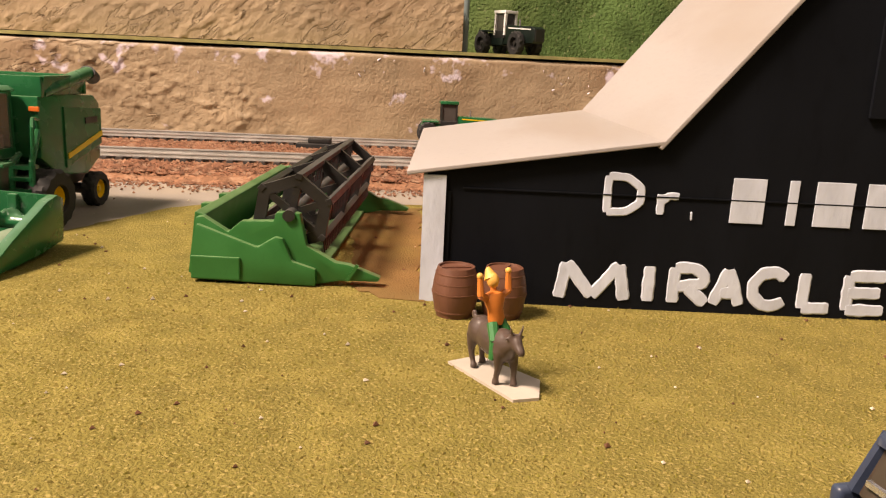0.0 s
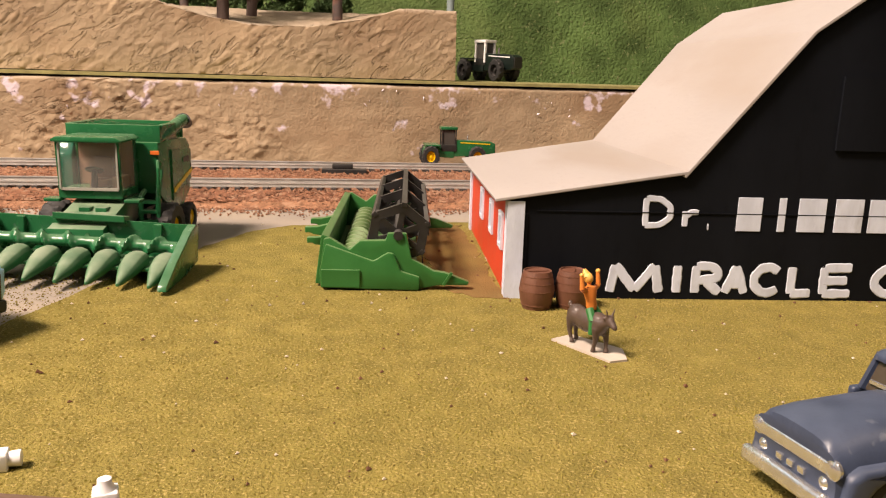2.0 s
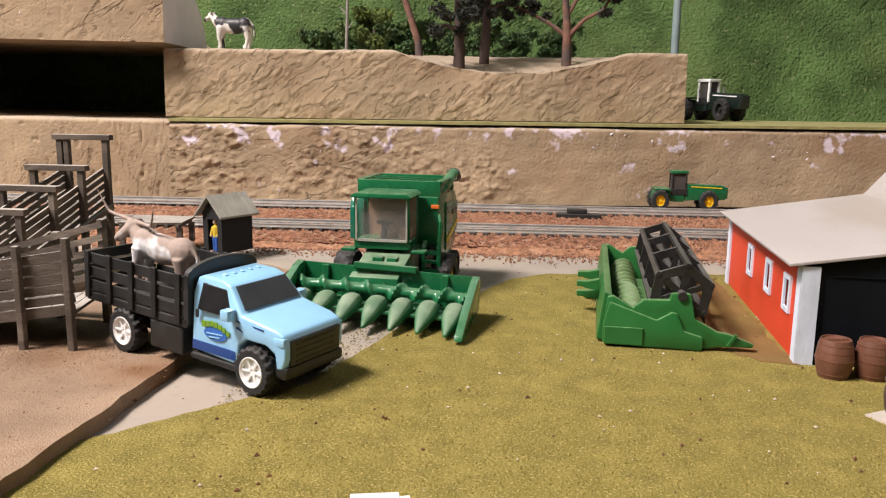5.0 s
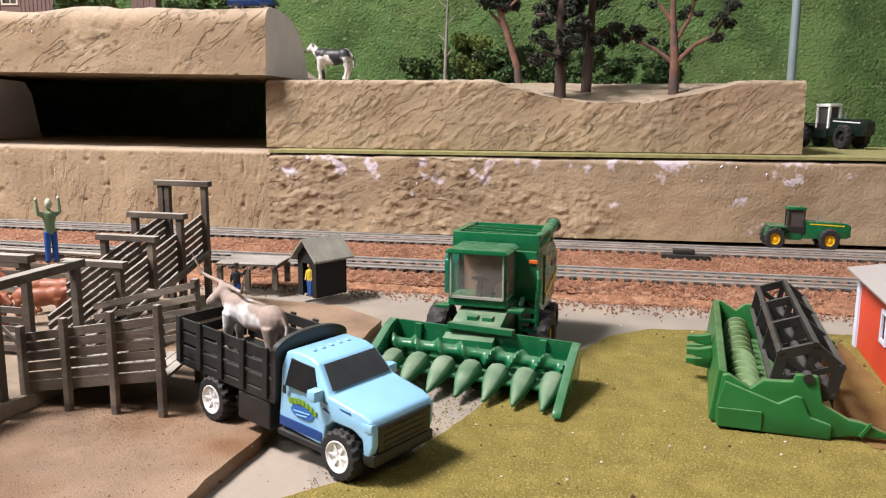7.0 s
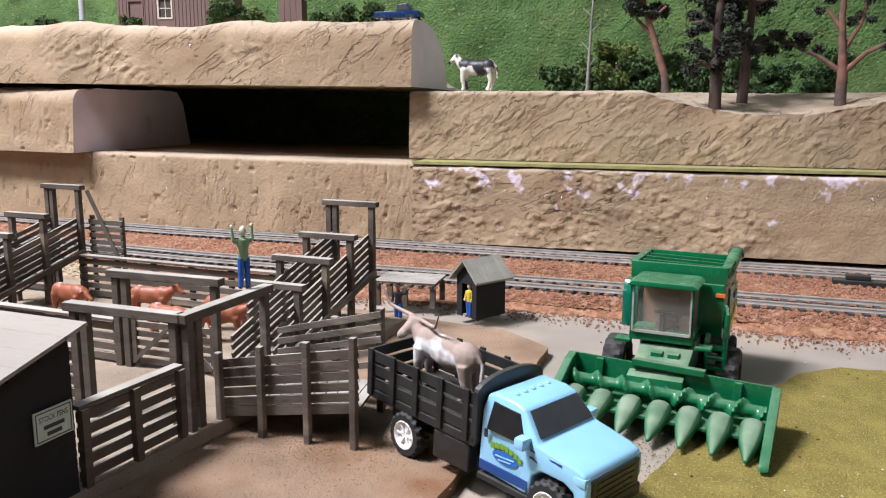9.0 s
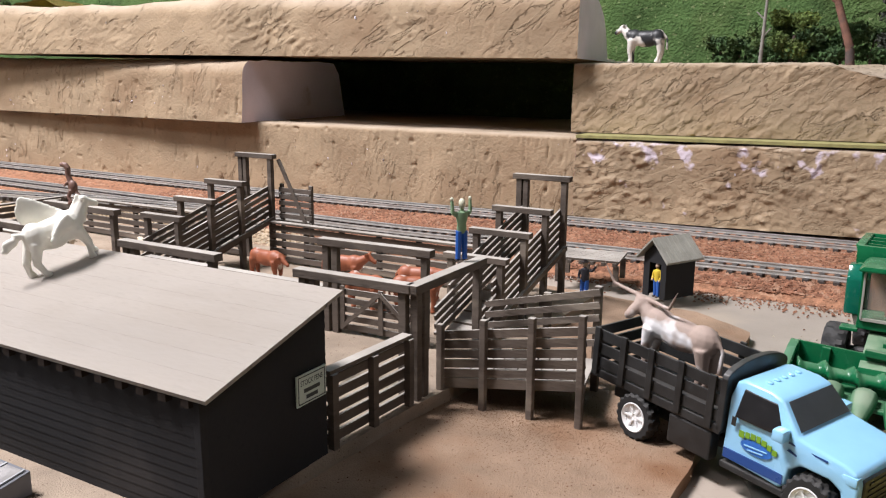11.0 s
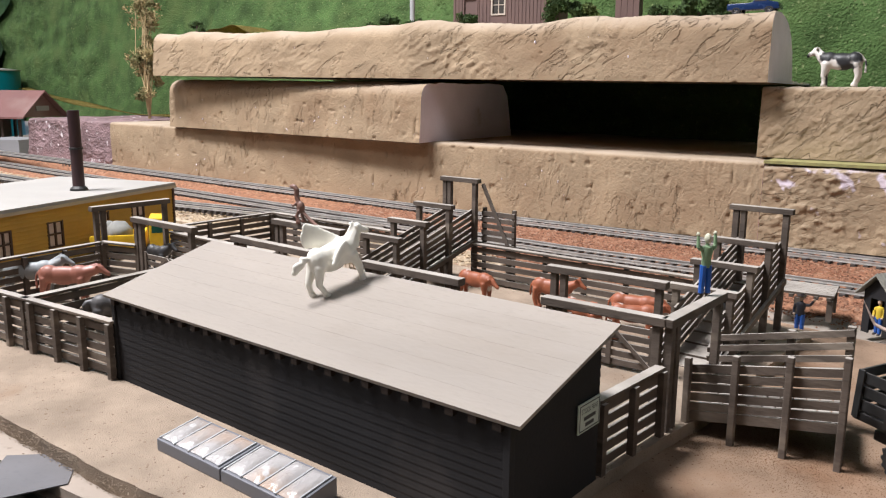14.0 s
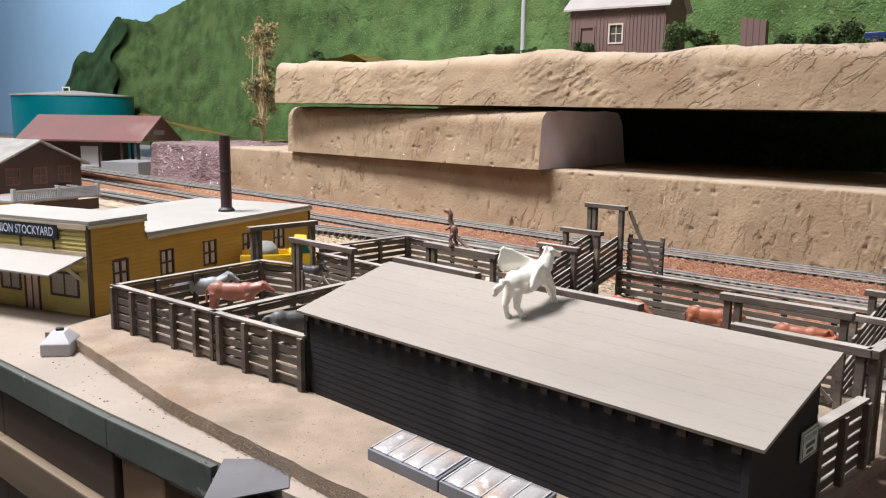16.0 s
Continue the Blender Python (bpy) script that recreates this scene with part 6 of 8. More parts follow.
# ---- toy figures: each one plain moulded shape ----
def figure(label, at, h, shirt, trousers, skin, arms="down", hat=None, sit=False):
    bm = bm_new()
    u = h / 24.0
    leg = 11 * u
    if sit:
        for sy in (-1, 1):
            rod(bm, (0, sy * 1.2 * u, 7 * u), (1.5 * u, sy * 2.6 * u, 3 * u), 1.4 * u, 1.2 * u, 8, 1)
            rod(bm, (1.5 * u, sy * 2.6 * u, 3 * u), (0.5 * u, sy * 2.9 * u, -1 * u), 1.2 * u, 0.9 * u, 8, 1)
        base = 6.5 * u
    else:
        for sy in (-1, 1):
            rod(bm, (0, sy * 1.3 * u, leg), (0.4 * u * sy, sy * 1.5 * u, 1.0 * u), 1.5 * u, 1.1 * u, 8, 1)
            ball(bm, (0.9 * u, sy * 1.5 * u, 0.7 * u), (1.6 * u, 0.9 * u, 0.7 * u), 8, 6, 3)
        base = leg - 0.8 * u
    lathe(bm, [(1.9 * u, 0), (2.3 * u, 1.5 * u), (2.1 * u, 3.5 * u), (2.9 * u, 6.2 * u), (2.4 * u, 7.4 * u), (0.9 * u, 8.0 * u), (0.8 * u, 8.9 * u)], 12, Matrix.Translation((0, 0, base)) @ Matrix.Diagonal((0.72, 1, 1, 1)), 0)
    ball(bm, (0, 0, base + 10.4 * u), (1.6 * u, 1.45 * u, 1.9 * u), 10, 8, 2)
    for sy in (-1, 1):
        sh = Vector((0, sy * 2.6 * u, base + 6.6 * u))
        if arms == "up":
            el, ha = sh + Vector((0.3 * u, sy * 1.9 * u, 0.8 * u)), sh + Vector((0.8 * u, sy * 2.0 * u, 5.4 * u))
        elif arms == "wave" and sy > 0:
            el, ha = sh + Vector((1 * u, 2.4 * u, 0.5 * u)), sh + Vector((1.5 * u, 4.6 * u, 3.8 * u))
        else:
            el, ha = sh + Vector((0.2 * u, sy * 0.9 * u, -3.2 * u)), sh + Vector((1.4 * u, sy * 0.4 * u, -5.6 * u))
        rod(bm, sh, el, 0.95 * u, 0.85 * u, 8, 0)
        rod(bm, el, ha, 0.85 * u, 0.6 * u, 8, 0 if arms != "up" else 0)
        ball(bm, ha, 0.8 * u, 8, 6, 2)
    if hat:
        if hat == "cone":
            rod(bm, (-0.4 * u, 0, base + 10.8 * u), (-1.3 * u, 0, base + 13.4 * u), 1.75 * u, 0.5 * u, 10, 2)
        else:
            lathe(bm, [(2.7 * u, 0), (2.7 * u, 0.3 * u), (1.5 * u, 0.4 * u), (1.3 * u, 1.6 * u)], 12, Matrix.Translation((0, 0, base + 11.5 * u)), 3)
    mats = [material("figure_paint", c, 0.5, vary=0.1, scale=300, fine=1500, bump=0.05) for c in (shirt, trousers, skin, (0.05, 0.04, 0.04))]
    ob = part("toy_figure", bm, mats, at=at, smooth=True)
    return tagged(ob, label, "toy figure")


figure("small moulded figure in green with blue legs on the gate beam", mpose(-247.5, 159.5, 42.0, 0, 0, 150) @ Matrix.Diagonal((0.9, 0.8, 1, 1)), 21, (0.20, 0.30, 0.17), (0.02, 0.10, 0.42), (0.55, 0.55, 0.42), "up")
figure("small moulded figure in black and blue by the platform", mpose(-247, 270, 4.0, 0, 0, 270), 18, (0.03, 0.03, 0.04), (0.03, 0.11, 0.42), (0.4, 0.3, 0.22), "wave", "brim")
figure("small moulded figure in yellow standing in the shack doorway", mpose(-220.6, 288.8, 4.0, 0, 0, 242), 16.5, (0.62, 0.45, 0.04), (0.03, 0.11, 0.42), (0.5, 0.36, 0.26))
figure("small orange and green moulded rider on the goat", mpose(14.8, 128.0, 6.3, 0, -12, -50), 17.5, (0.66, 0.20, 0.04), (0.02, 0.17, 0.045), (0.80, 0.42, 0.10), "up", "cone", True)


# ---- toy dinosaur on a gate ----
bm = bm_new()
tube(bm, [(0, 0, 6), (1, 0, 9), (2.4, 0, 12.5), (2.2, 0, 15.5), (3.6, 0, 17)], 1.2, 10)
ball(bm, (0.2, 0, 7.5), (2.2, 1.8, 3.0))
ball(bm, (4.2, 0, 17.0), (2.4, 1.1, 1.2))
tube(bm, [(-0.8, 0, 5.5), (-4, 0, 2.8), (-8, 0, 0.2), (-11.5, 0, -2.0)], 0.9, 8)
for sy in (-1, 1):
    tube(bm, [(0, sy * 1.6, 6.2), (1.2, sy * 2, 3.2), (-0.4, sy * 2, 0.8), (1.4, sy * 2, 0.4)], 0.85, 8)
    tube(bm, [(1.8, sy * 1.4, 9.6), (3.4, sy * 1.6, 8.0), (4.6, sy * 1.5, 8.8)], 0.5, 8)
dino = part("toy_dinosaur", bm, DINO_BROWN, at=mpose(-446, 168.5, 42.0, 0, 0, 190), smooth="all")
md = dino.modifiers.new("melt", "REMESH")
md.mode, md.voxel_size, md.use_smooth_shade = "VOXEL", 0.0004, True
tagged(dino, "brown toy dinosaur standing on a gate beam", "toy dinosaur")


# ---- barrels ----
for bx, by, turn in ((8.8, 165.0, 10), (19.2, 165.6, 70)):
    b = thing("barrel", "brown plastic barrel standing against the black barn wall", "barrel", mpose(bx, by, 0.8, 0, 0, turn), "barrels by the barn")
    bm = bm_new()
    lathe(bm, [(3.9, 0), (4.5, 2.1), (5.0, 5.0), (4.95, 5.8), (4.5, 8.8), (3.95, 10.8), (3.6, 10.8), (3.5, 10.4), (0.1, 10.4)], 24)
    part("barrel_body", bm, BARREL_BROWN, b, smooth=True)
    for z, r in ((1.3, 4.3), (5.3, 5.02), (7.4, 4.7), (9.4, 4.35)):
        bm = bm_new()
        lathe(bm, [(r - 0.2, z - 0.2), (r + 0.06, z - 0.16), (r + 0.06, z + 0.16), (r - 0.2, z + 0.2)], 24)
        part("hoop", bm, BARREL_BROWN, b, smooth=True)
    bm = bm_new()
    box(bm, -3.2, -0.5, 10.3, 3.2, 0.5, 10.7)
    part("lid_bar", bm, BARREL_BROWN, b)


# ---- slate blue pickup ----
CAB_GLASS = material("brown_cab_glass", (0.06, 0.045, 0.035), 0.12, vary=0.3, scale=120, fine=500, bump=0.0, second=(0.16, 0.11, 0.07), cover=0.55)


def shell(bm, stations, n=18):
    """A rounded body along x; each station is (x, half width, foot, top, squareness)."""
    rings = []
    for x, w, z0, z1, k in stations:
        ring = []
        for i in range(n + 1):
            a = math.pi * i / n
            c, d = math.cos(a), math.sin(a)
            ring.append(bm.verts.new((x, w * math.copysign(abs(c) ** (2 / k), c), z0 + (z1 - z0) * d ** (2 / k))))
        rings.append(ring)
    for a, b in zip(rings, rings[1:]):
        for i in range(n):
            bm.faces.new((a[i], a[i + 1], b[i + 1], b[i]))
        bm.faces.new((a[n], a[0], b[0], b[n]))
    bm.faces.new(rings[0][::-1])
    bm.faces.new(rings[-1])


def slate_pickup():
    """Forward is +x, the front bumper at the origin."""
    t = thing("slate_blue_pickup", "dusty slate-blue vintage toy pickup with chrome grille", "toy truck", mpose(25.2, 57.6, 1.1, 0, 0, 191))
    W = 10.2
    bm = bm_new()
    shell(bm, [(-0.2, 8.4, 10.4, 12.2, 3.4), (-0.4, 9.0, 3.4, 13.2, 3.8), (-1.6, 9.4, 3.2, 14.0, 3.6), (-5, 9.5, 3.2, 14.7, 3.3), (-10, 9.5, 3.2, 15.2, 3.1), (-15, 9.4, 3.2, 15.6, 3.0), (-19.5, 9.3, 3.2, 15.8, 2.9)])
    part("hood", bm, SLATE_BLUE, t, "dusty slate-blue hood", smooth=True)
    for s in (-1, 1):
        bm = bm_new()
        a, b = s * W * 0.55, s * (W + 0.4)
        prism(bm, [(-1.0, 5), (-1.6, 9.0), (-4, 10.2), (-13, 10.4), (-17.0, 9.6), (-18.5, 7), (-19.0, 3.2), (-15, 3.2), (-13.8, 6.4), (-11.4, 8.0), (-8.6, 8.0), (-6.2, 6.4), (-5, 3.2), (-1, 3.2)], "y", min(a, b), max(a, b))
        part("fender", bm, SLATE_BLUE, t, "slate-blue front fender", bevel=1.3, smooth=True, seg=4)
        bm = bm_new()
        prism(bm, [(-19, 3.2), (-19, 14), (-31, 14), (-32, 3.2)], "y", min(s * (W - 1.6), s * W), max(s * (W - 1.6), s * W))
        part("door", bm, SLATE_BLUE, t, "slate-blue door", bevel=0.7, smooth=True, seg=3)
        for y, z, r in ((8.0, 9.6, 1.5), (6.6, 6.9, 0.9)):
            bm = bm_new()
            lathe(bm, [(r, 0), (r + 0.1, 0.6), (r * 0.7, 0.9), (0.05, 1.1)], 16, Matrix.Translation((-0.9, s * y, z)) @ Matrix.Rotation(radians(90), 4, "Y"))
            part("headlight", bm, CHROME, t, "chrome ringed headlight", smooth=True)
        for x in (-20.6, -29.5):
            bm = bm_new()
            beam(bm, (x, s * (W - 1.8), 13.8), (x + (-2.2 if x > -25 else 0.3), s * (W - 2.6), 20.0), 1.1, 1.4)
            part("pillar", bm, SLATE_BLUE, t, smooth=True)
    bm = bm_new()
    box(bm, -1.0, -8.4, 8.4, 0.0, 8.4, 10.6)
    part("grille_bar", bm, CHROME, t, "wide chrome grille bar", bevel=0.45, smooth=True, seg=3)
    for y in (-2.4, 0, 2.4):
        bm = bm_new()
        box(bm, -0.8, y - 0.7, 6.3, 0.2, y + 0.7, 7.4)
        part("grille_tooth", bm, CHROME, t, "chrome grille tooth", bevel=0.25, smooth=True)
    bm = bm_new()
    box(bm, -1.1, -7.6, 5.0, -0.55, 7.6, 8.6)
    part("grille_back", bm, CHROME, t)
    bm = bm_new()
    box(bm, -0.6, -W + 0.2, 3.0, 1.2, W - 0.2, 5.6)
    part("front_bumper", bm, CHROME, t, "chrome front bumper", bevel=0.7, smooth=True, seg=3)
    bm = bm_new()
    prism(bm, [(-19.6, 14.2), (-22.4, 20.2), (-30.5, 20.2), (-31, 14.2)], "y", -W + 3.0, W - 3.0)
    part("cab_glass", bm, CAB_GLASS, t, "dark brown cab windows", bevel=0.4)
    bm = bm_new()
    shell(bm, [(-20.9, 6.6, 19.4, 20.2, 3.0), (-21.3, 7.8, 19.2, 20.9, 3.2), (-22.6, 8.5, 19.0, 21.7, 3.0), (-25, 8.7, 19.0, 22.1, 3.0), (-28.5, 8.6, 19.0, 21.9, 3.0), (-31, 8.2, 19.0, 21.0, 3.0), (-32, 7.2, 19.2, 20.2, 3.0)])
    part("cab_roof", bm, SLATE_BLUE, t, "slate-blue rounded cab roof", smooth=True)
    bm = bm_new()
    box(bm, -32, -W + 1.0, 3.2, -30.4, W - 1.0, 19.6)
    part("cab_back", bm, SLATE_BLUE, t, bevel=0.4)
    for y0, y1 in ((-6.4, -2.2), (1.4, 5.6)):
        bm = bm_new()
        beam(bm, (-19.9, y0, 15.9), (-19.9, y1, 15.9), 0.5, 0.6)
        part("wiper", bm, CHROME, t, "chrome wiper")
    for s in (-1, 1):
        bm = bm_new()
        box(bm, -60, s * (W - 1.2), 4, -33, s * (W - 0.2), 12.5)
        part("bed_side", bm, SLATE_BLUE, t, "slate-blue bed side", bevel=0.4, smooth=True)
    bm = bm_new()
    box(bm, -60, -W + 1.3, 4, -33, W - 1.3, 5.2)
    box(bm, -60.9, -W + 1.3, 4, -60, W - 1.3, 12.3)
    part("bed_floor", bm, SLATE_BLUE, t)
    for s in (-1, 1):
        for x in (-10, -48):
            wheel(t, x, s * 8.4, 4.2, 4.2, 2.8, WHEEL_WHITE, 0.5, "y", 0, 0, -1 if s > 0 else 1, "pale wheel rim")
    return t


slate_pickup()


# ---- small things in the foreground ----
bm = bm_new()
prism(bm, [(-2.6, 0), (2.6, 0), (2.8, 0.6), (2.8, 4.6), (2.2, 5.2), (-2.2, 5.2), (-2.8, 4.6), (-2.8, 0.6)], "x", 0, 11.2)
can = thing("white_bottle", "white plastic miniature bottle lying on the grass", "bottle", mpose(-104.8, 72.6, 0.8, 0, 0, 13) @ Matrix.Diagonal((0.8, 0.6, 0.6, 1)))
part("bottle_body", bm, WHEEL_WHITE, can, bevel=0.4, smooth=True)
bm = bm_new()
rod(bm, (11, 0, 2.6), (13.6, 0, 2.6), 2.0, 2.3, 14)
part("cap", bm, WHEEL_WHITE, can, "white round cap", bevel=0.3, smooth=True)
jug = thing("white_jug", "small white miniature jug with rounded cap", "jug", mpose(-75.5, 56.6, 3.2, 0, 0, 15) @ Matrix.Scale(0.8, 4))
bm = bm_new()
prism(bm, [(-2.2, -2.2), (2.2, -2.2), (2.2, 2.2), (-2.2, 2.2)], "z", 0, 4.2)
part("jug_body", bm, WHEEL_WHITE, jug, bevel=0.6, smooth=True)
bm = bm_new()
lathe(bm, [(2.0, 4.0), (1.3, 5.2), (1.2, 6.2), (0.1, 6.4)], 12)
part("cap", bm, WHEEL_WHITE, jug, smooth=True)

DARK_WOOD = material("dark_brown_wood", (0.13, 0.075, 0.05), 0.7, vary=0.2, scale=80, fine=900, bump=0.3, stretch=(0.25, 1, 1))
TAN_WOOD = material("tan_wood", (0.42, 0.29, 0.19), 0.75, vary=0.15, scale=60, fine=900, bump=0.2, stretch=(0.25, 1, 1))
deck = thing("wooden_deck", "low dark brown plank deck at the grass edge", "deck", mpose(-104.5, 64.5, 0.8, 0, 0, -10))
for i in range(8):
    bm = bm_new()
    box(bm, 0, -i * 5.0 - 4.8, 0, 66, -i * 5.0, 2.4)
    part("deck_board", bm, DARK_WOOD, deck, bevel=0.2)
rail = thing("low_rail", "broad low tan wooden rail with dark posts", "rail", mpose(-175, 57, 0.8))
bm = bm_new()
box(bm, 0, -12, 2.6, 66, 0, 4.2)
part("rail_board", bm, TAN_WOOD, rail, bevel=0.3)
for x in (2, 38, 62.5):
    bm = bm_new()
    box(bm, x - 1.6, 0.05, 0, x + 1.6, 3.0, 6.6)
    part("post", bm, DARK_WOOD, rail, bevel=0.5)

# glazed frame by the shed
PALE_GREY = material("pale_grey_plastic", (0.36, 0.37, 0.385), 0.5, vary=0.1, scale=80, fine=900, bump=0.05)
GLAZE = material("frosted_glazing", (0.36, 0.345, 0.34), 0.25, vary=0.12, scale=70, fine=700, bump=0.35, depth=0.0006, second=(0.40, 0.28, 0.20), cover=0.5, soft=0.2, third=(0.54, 0.53, 0.53), third_scale=190, third_cover=0.61)
fr = thing("cold_frame", "long slate-grey cold frame with frosted bulging panes", "cold frame", mpose(-345, 41.5, 8.0, 0, 0, 0) @ Matrix.Diagonal((0.92, 1, 1, 1)))
for k in range(2):
    x = k * 31
    bm = bm_new()
    prism(bm, [(-13, 0), (0, 0), (0, 5.6), (-13, 3.4)], "x", x, x + 30.4)
    part("frame_box", bm, material("slate_grey_plastic", (0.15, 0.155, 0.175), 0.5, vary=0.1, scale=80, fine=900, bump=0.05) if k == 0 else bpy.data.materials["slate_grey_plastic"], fr, "slate grey frame box", bevel=0.3)
    for i in range(4):
        bm = bm_new()
        px = x + 1.3 + i * 7.05
        grid = [[bm.verts.new((px + 6.5 * u / 8, -12.2 + 11.3 * v / 12, 3.75 + 1.9 * v / 12 + (1.0 * math.sin(math.pi * u / 8) ** 0.6 * math.sin(math.pi * v / 12) ** 0.4 + 0.28 * noise.noise((px * 0.7 + u * 0.6, v * 0.55, 2.0)) if 0 < u < 8 and 0 < v < 12 else 0))) for v in range(13)] for u in range(9)]
        for ga, gb in zip(grid, grid[1:]):
            for v in range(12):
                bm.faces.new((ga[v], gb[v], gb[v + 1], ga[v + 1]))
        part("pane", bm, GLAZE, fr, "frosted bulging pane", smooth="all")
    for i in range(5):
        bm = bm_new()
        beam(bm, (x + 1.0 + i * 7.05, -12.6, 3.75), (x + 1.0 + i * 7.05, -0.6, 5.75), 0.5, 0.4)
        part("glazing_bar", bm, PALE_GREY, fr)
wb = thing("white_block", "small pale grey-white model vent house on the table", "block", mpose(-528, 12, 3.0, 0, 0, -38))
bm = bm_new()
rings = [[bm.verts.new((sx * a, sy * b, z)) for sx, sy in ((-1, -1), (1, -1), (1, 1), (-1, 1))] for a, b, z in ((7.5, 6, 0), (7.5, 6, 5.2), (3.4, 2.6, 9.6))]
for a, b in zip(rings, rings[1:]):
    for k in range(4):
        bm.faces.new((a[k], a[(k + 1) % 4], b[(k + 1) % 4], b[k]))
bm.faces.new(rings[0][::-1])
bm.faces.new(rings[-1])
part("block_body", bm, material("pale_lilac_plastic", (0.50, 0.49, 0.52), 0.5, vary=0.08, scale=80, fine=900, bump=0.05), wb, bevel=0.5)
bm = bm_new()
rod(bm, (0, 0, 9.4), (0, 0, 10.6), 1.8, 1.6, 14)
part("block_cap", bm, BLACK_PLASTIC, wb)
bm = bm_new()
prism(bm, [(-383, 5), (-369, 19), (-354, 8), (-362, -14)], "z", 3.05, 3.4)
tagged(part("dark_card", bm, material("grey_card", (0.13, 0.125, 0.13), 0.7, vary=0.15, scale=60, fine=600, bump=0.1)), "torn dark grey card lying on the table edge", "card")


# ---- platform and shack beside the chute ----
pl = thing("loading_platform", "low weathered wooden loading platform on posts", "platform", mpose(-270, 292, 4.0, 0, 0, 8))
for i in range(7):
    bm = bm_new()
    box(bm, 0, i * 3.2, 11, 30, i * 3.2 + 3.0, 12)
    part("plank", bm, WEATHERED, pl)
for i in range(6):
    bm = bm_new()
    box(bm, 1 + i * 5.2, -0.4, 9.4, 2.8 + i * 5.2, 21, 10.9)
    part("joist", bm, WEATHERED, pl)
for x, y in ((1.5, 1.5), (15, 1.5), (28.5, 1.5), (1.5, 20.5), (28.5, 20.5)):
    bm = bm_new()
    box(bm, x - 1.2, y - 1.2, -0.2, x + 1.2, y + 1.2, 9.3)
    part("post", bm, WEATHERED, pl)

GREY_ROOF = material("grey_green_shingle", (0.27, 0.26, 0.225), 0.85, vary=0.2, scale=120, fine=1200, bump=0.4, second=(0.28, 0.27, 0.23), cover=0.55, stretch=(1, 0.3, 1))
shk = thing("watch_shack", "tiny dark wooden shack with grey shingled roof", "shack", mpose(-216.0, 285.0, 4.0, 0, 0, 62) @ Matrix.Diagonal((0.9, 1.0, 1.02, 1)))
for q in ((0.8, 0, 0, 20, 0.8, 18), (19.2, 0.8, 0, 20, 13, 18), (0, 12.2, 0, 19.2, 13, 18), (0, 0, 0, 0.8, 3.0, 18), (0, 9.6, 0, 0.8, 12.2, 18), (0, 3.0, 15, 0.8, 9.6, 18)):
    bm = bm_new()
    box(bm, *q)
    part("wall_panel", bm, DARK_SIDING, shk, "dark board wall")
for x in (-0.3, 19.5):
    bm = bm_new()
    prism(bm, [(0, 18), (13, 18), (6.5, 24)], "x", x + 0.3, x + 1.1)
    part("gable", bm, DARK_SIDING, shk)
for s in (0, 1):
    bm = bm_new()
    pts = [(-2.6, 16.0), (6.5, 25.2), (6.5, 26.1), (-2.9, 16.9)] if s == 0 else [(15.6, 16.0), (6.5, 25.2), (6.5, 26.1), (15.9, 16.9)]
    prism(bm, pts, "x", -3, 22.5)
    part("roof_slope", bm, GREY_ROOF, shk, "grey shingled roof slope")
    for i in range(9):
        bm = bm_new()
        a = (-2.7, 16.6) if s == 0 else (15.7, 16.6)
        x = -2.2 + i * 2.9
        beam(bm, (x, a[0], a[1] + 0.5), (x, 6.5, 26.2), 0.35, 0.3)
        part("roof_batten", bm, GREY_ROOF, shk)


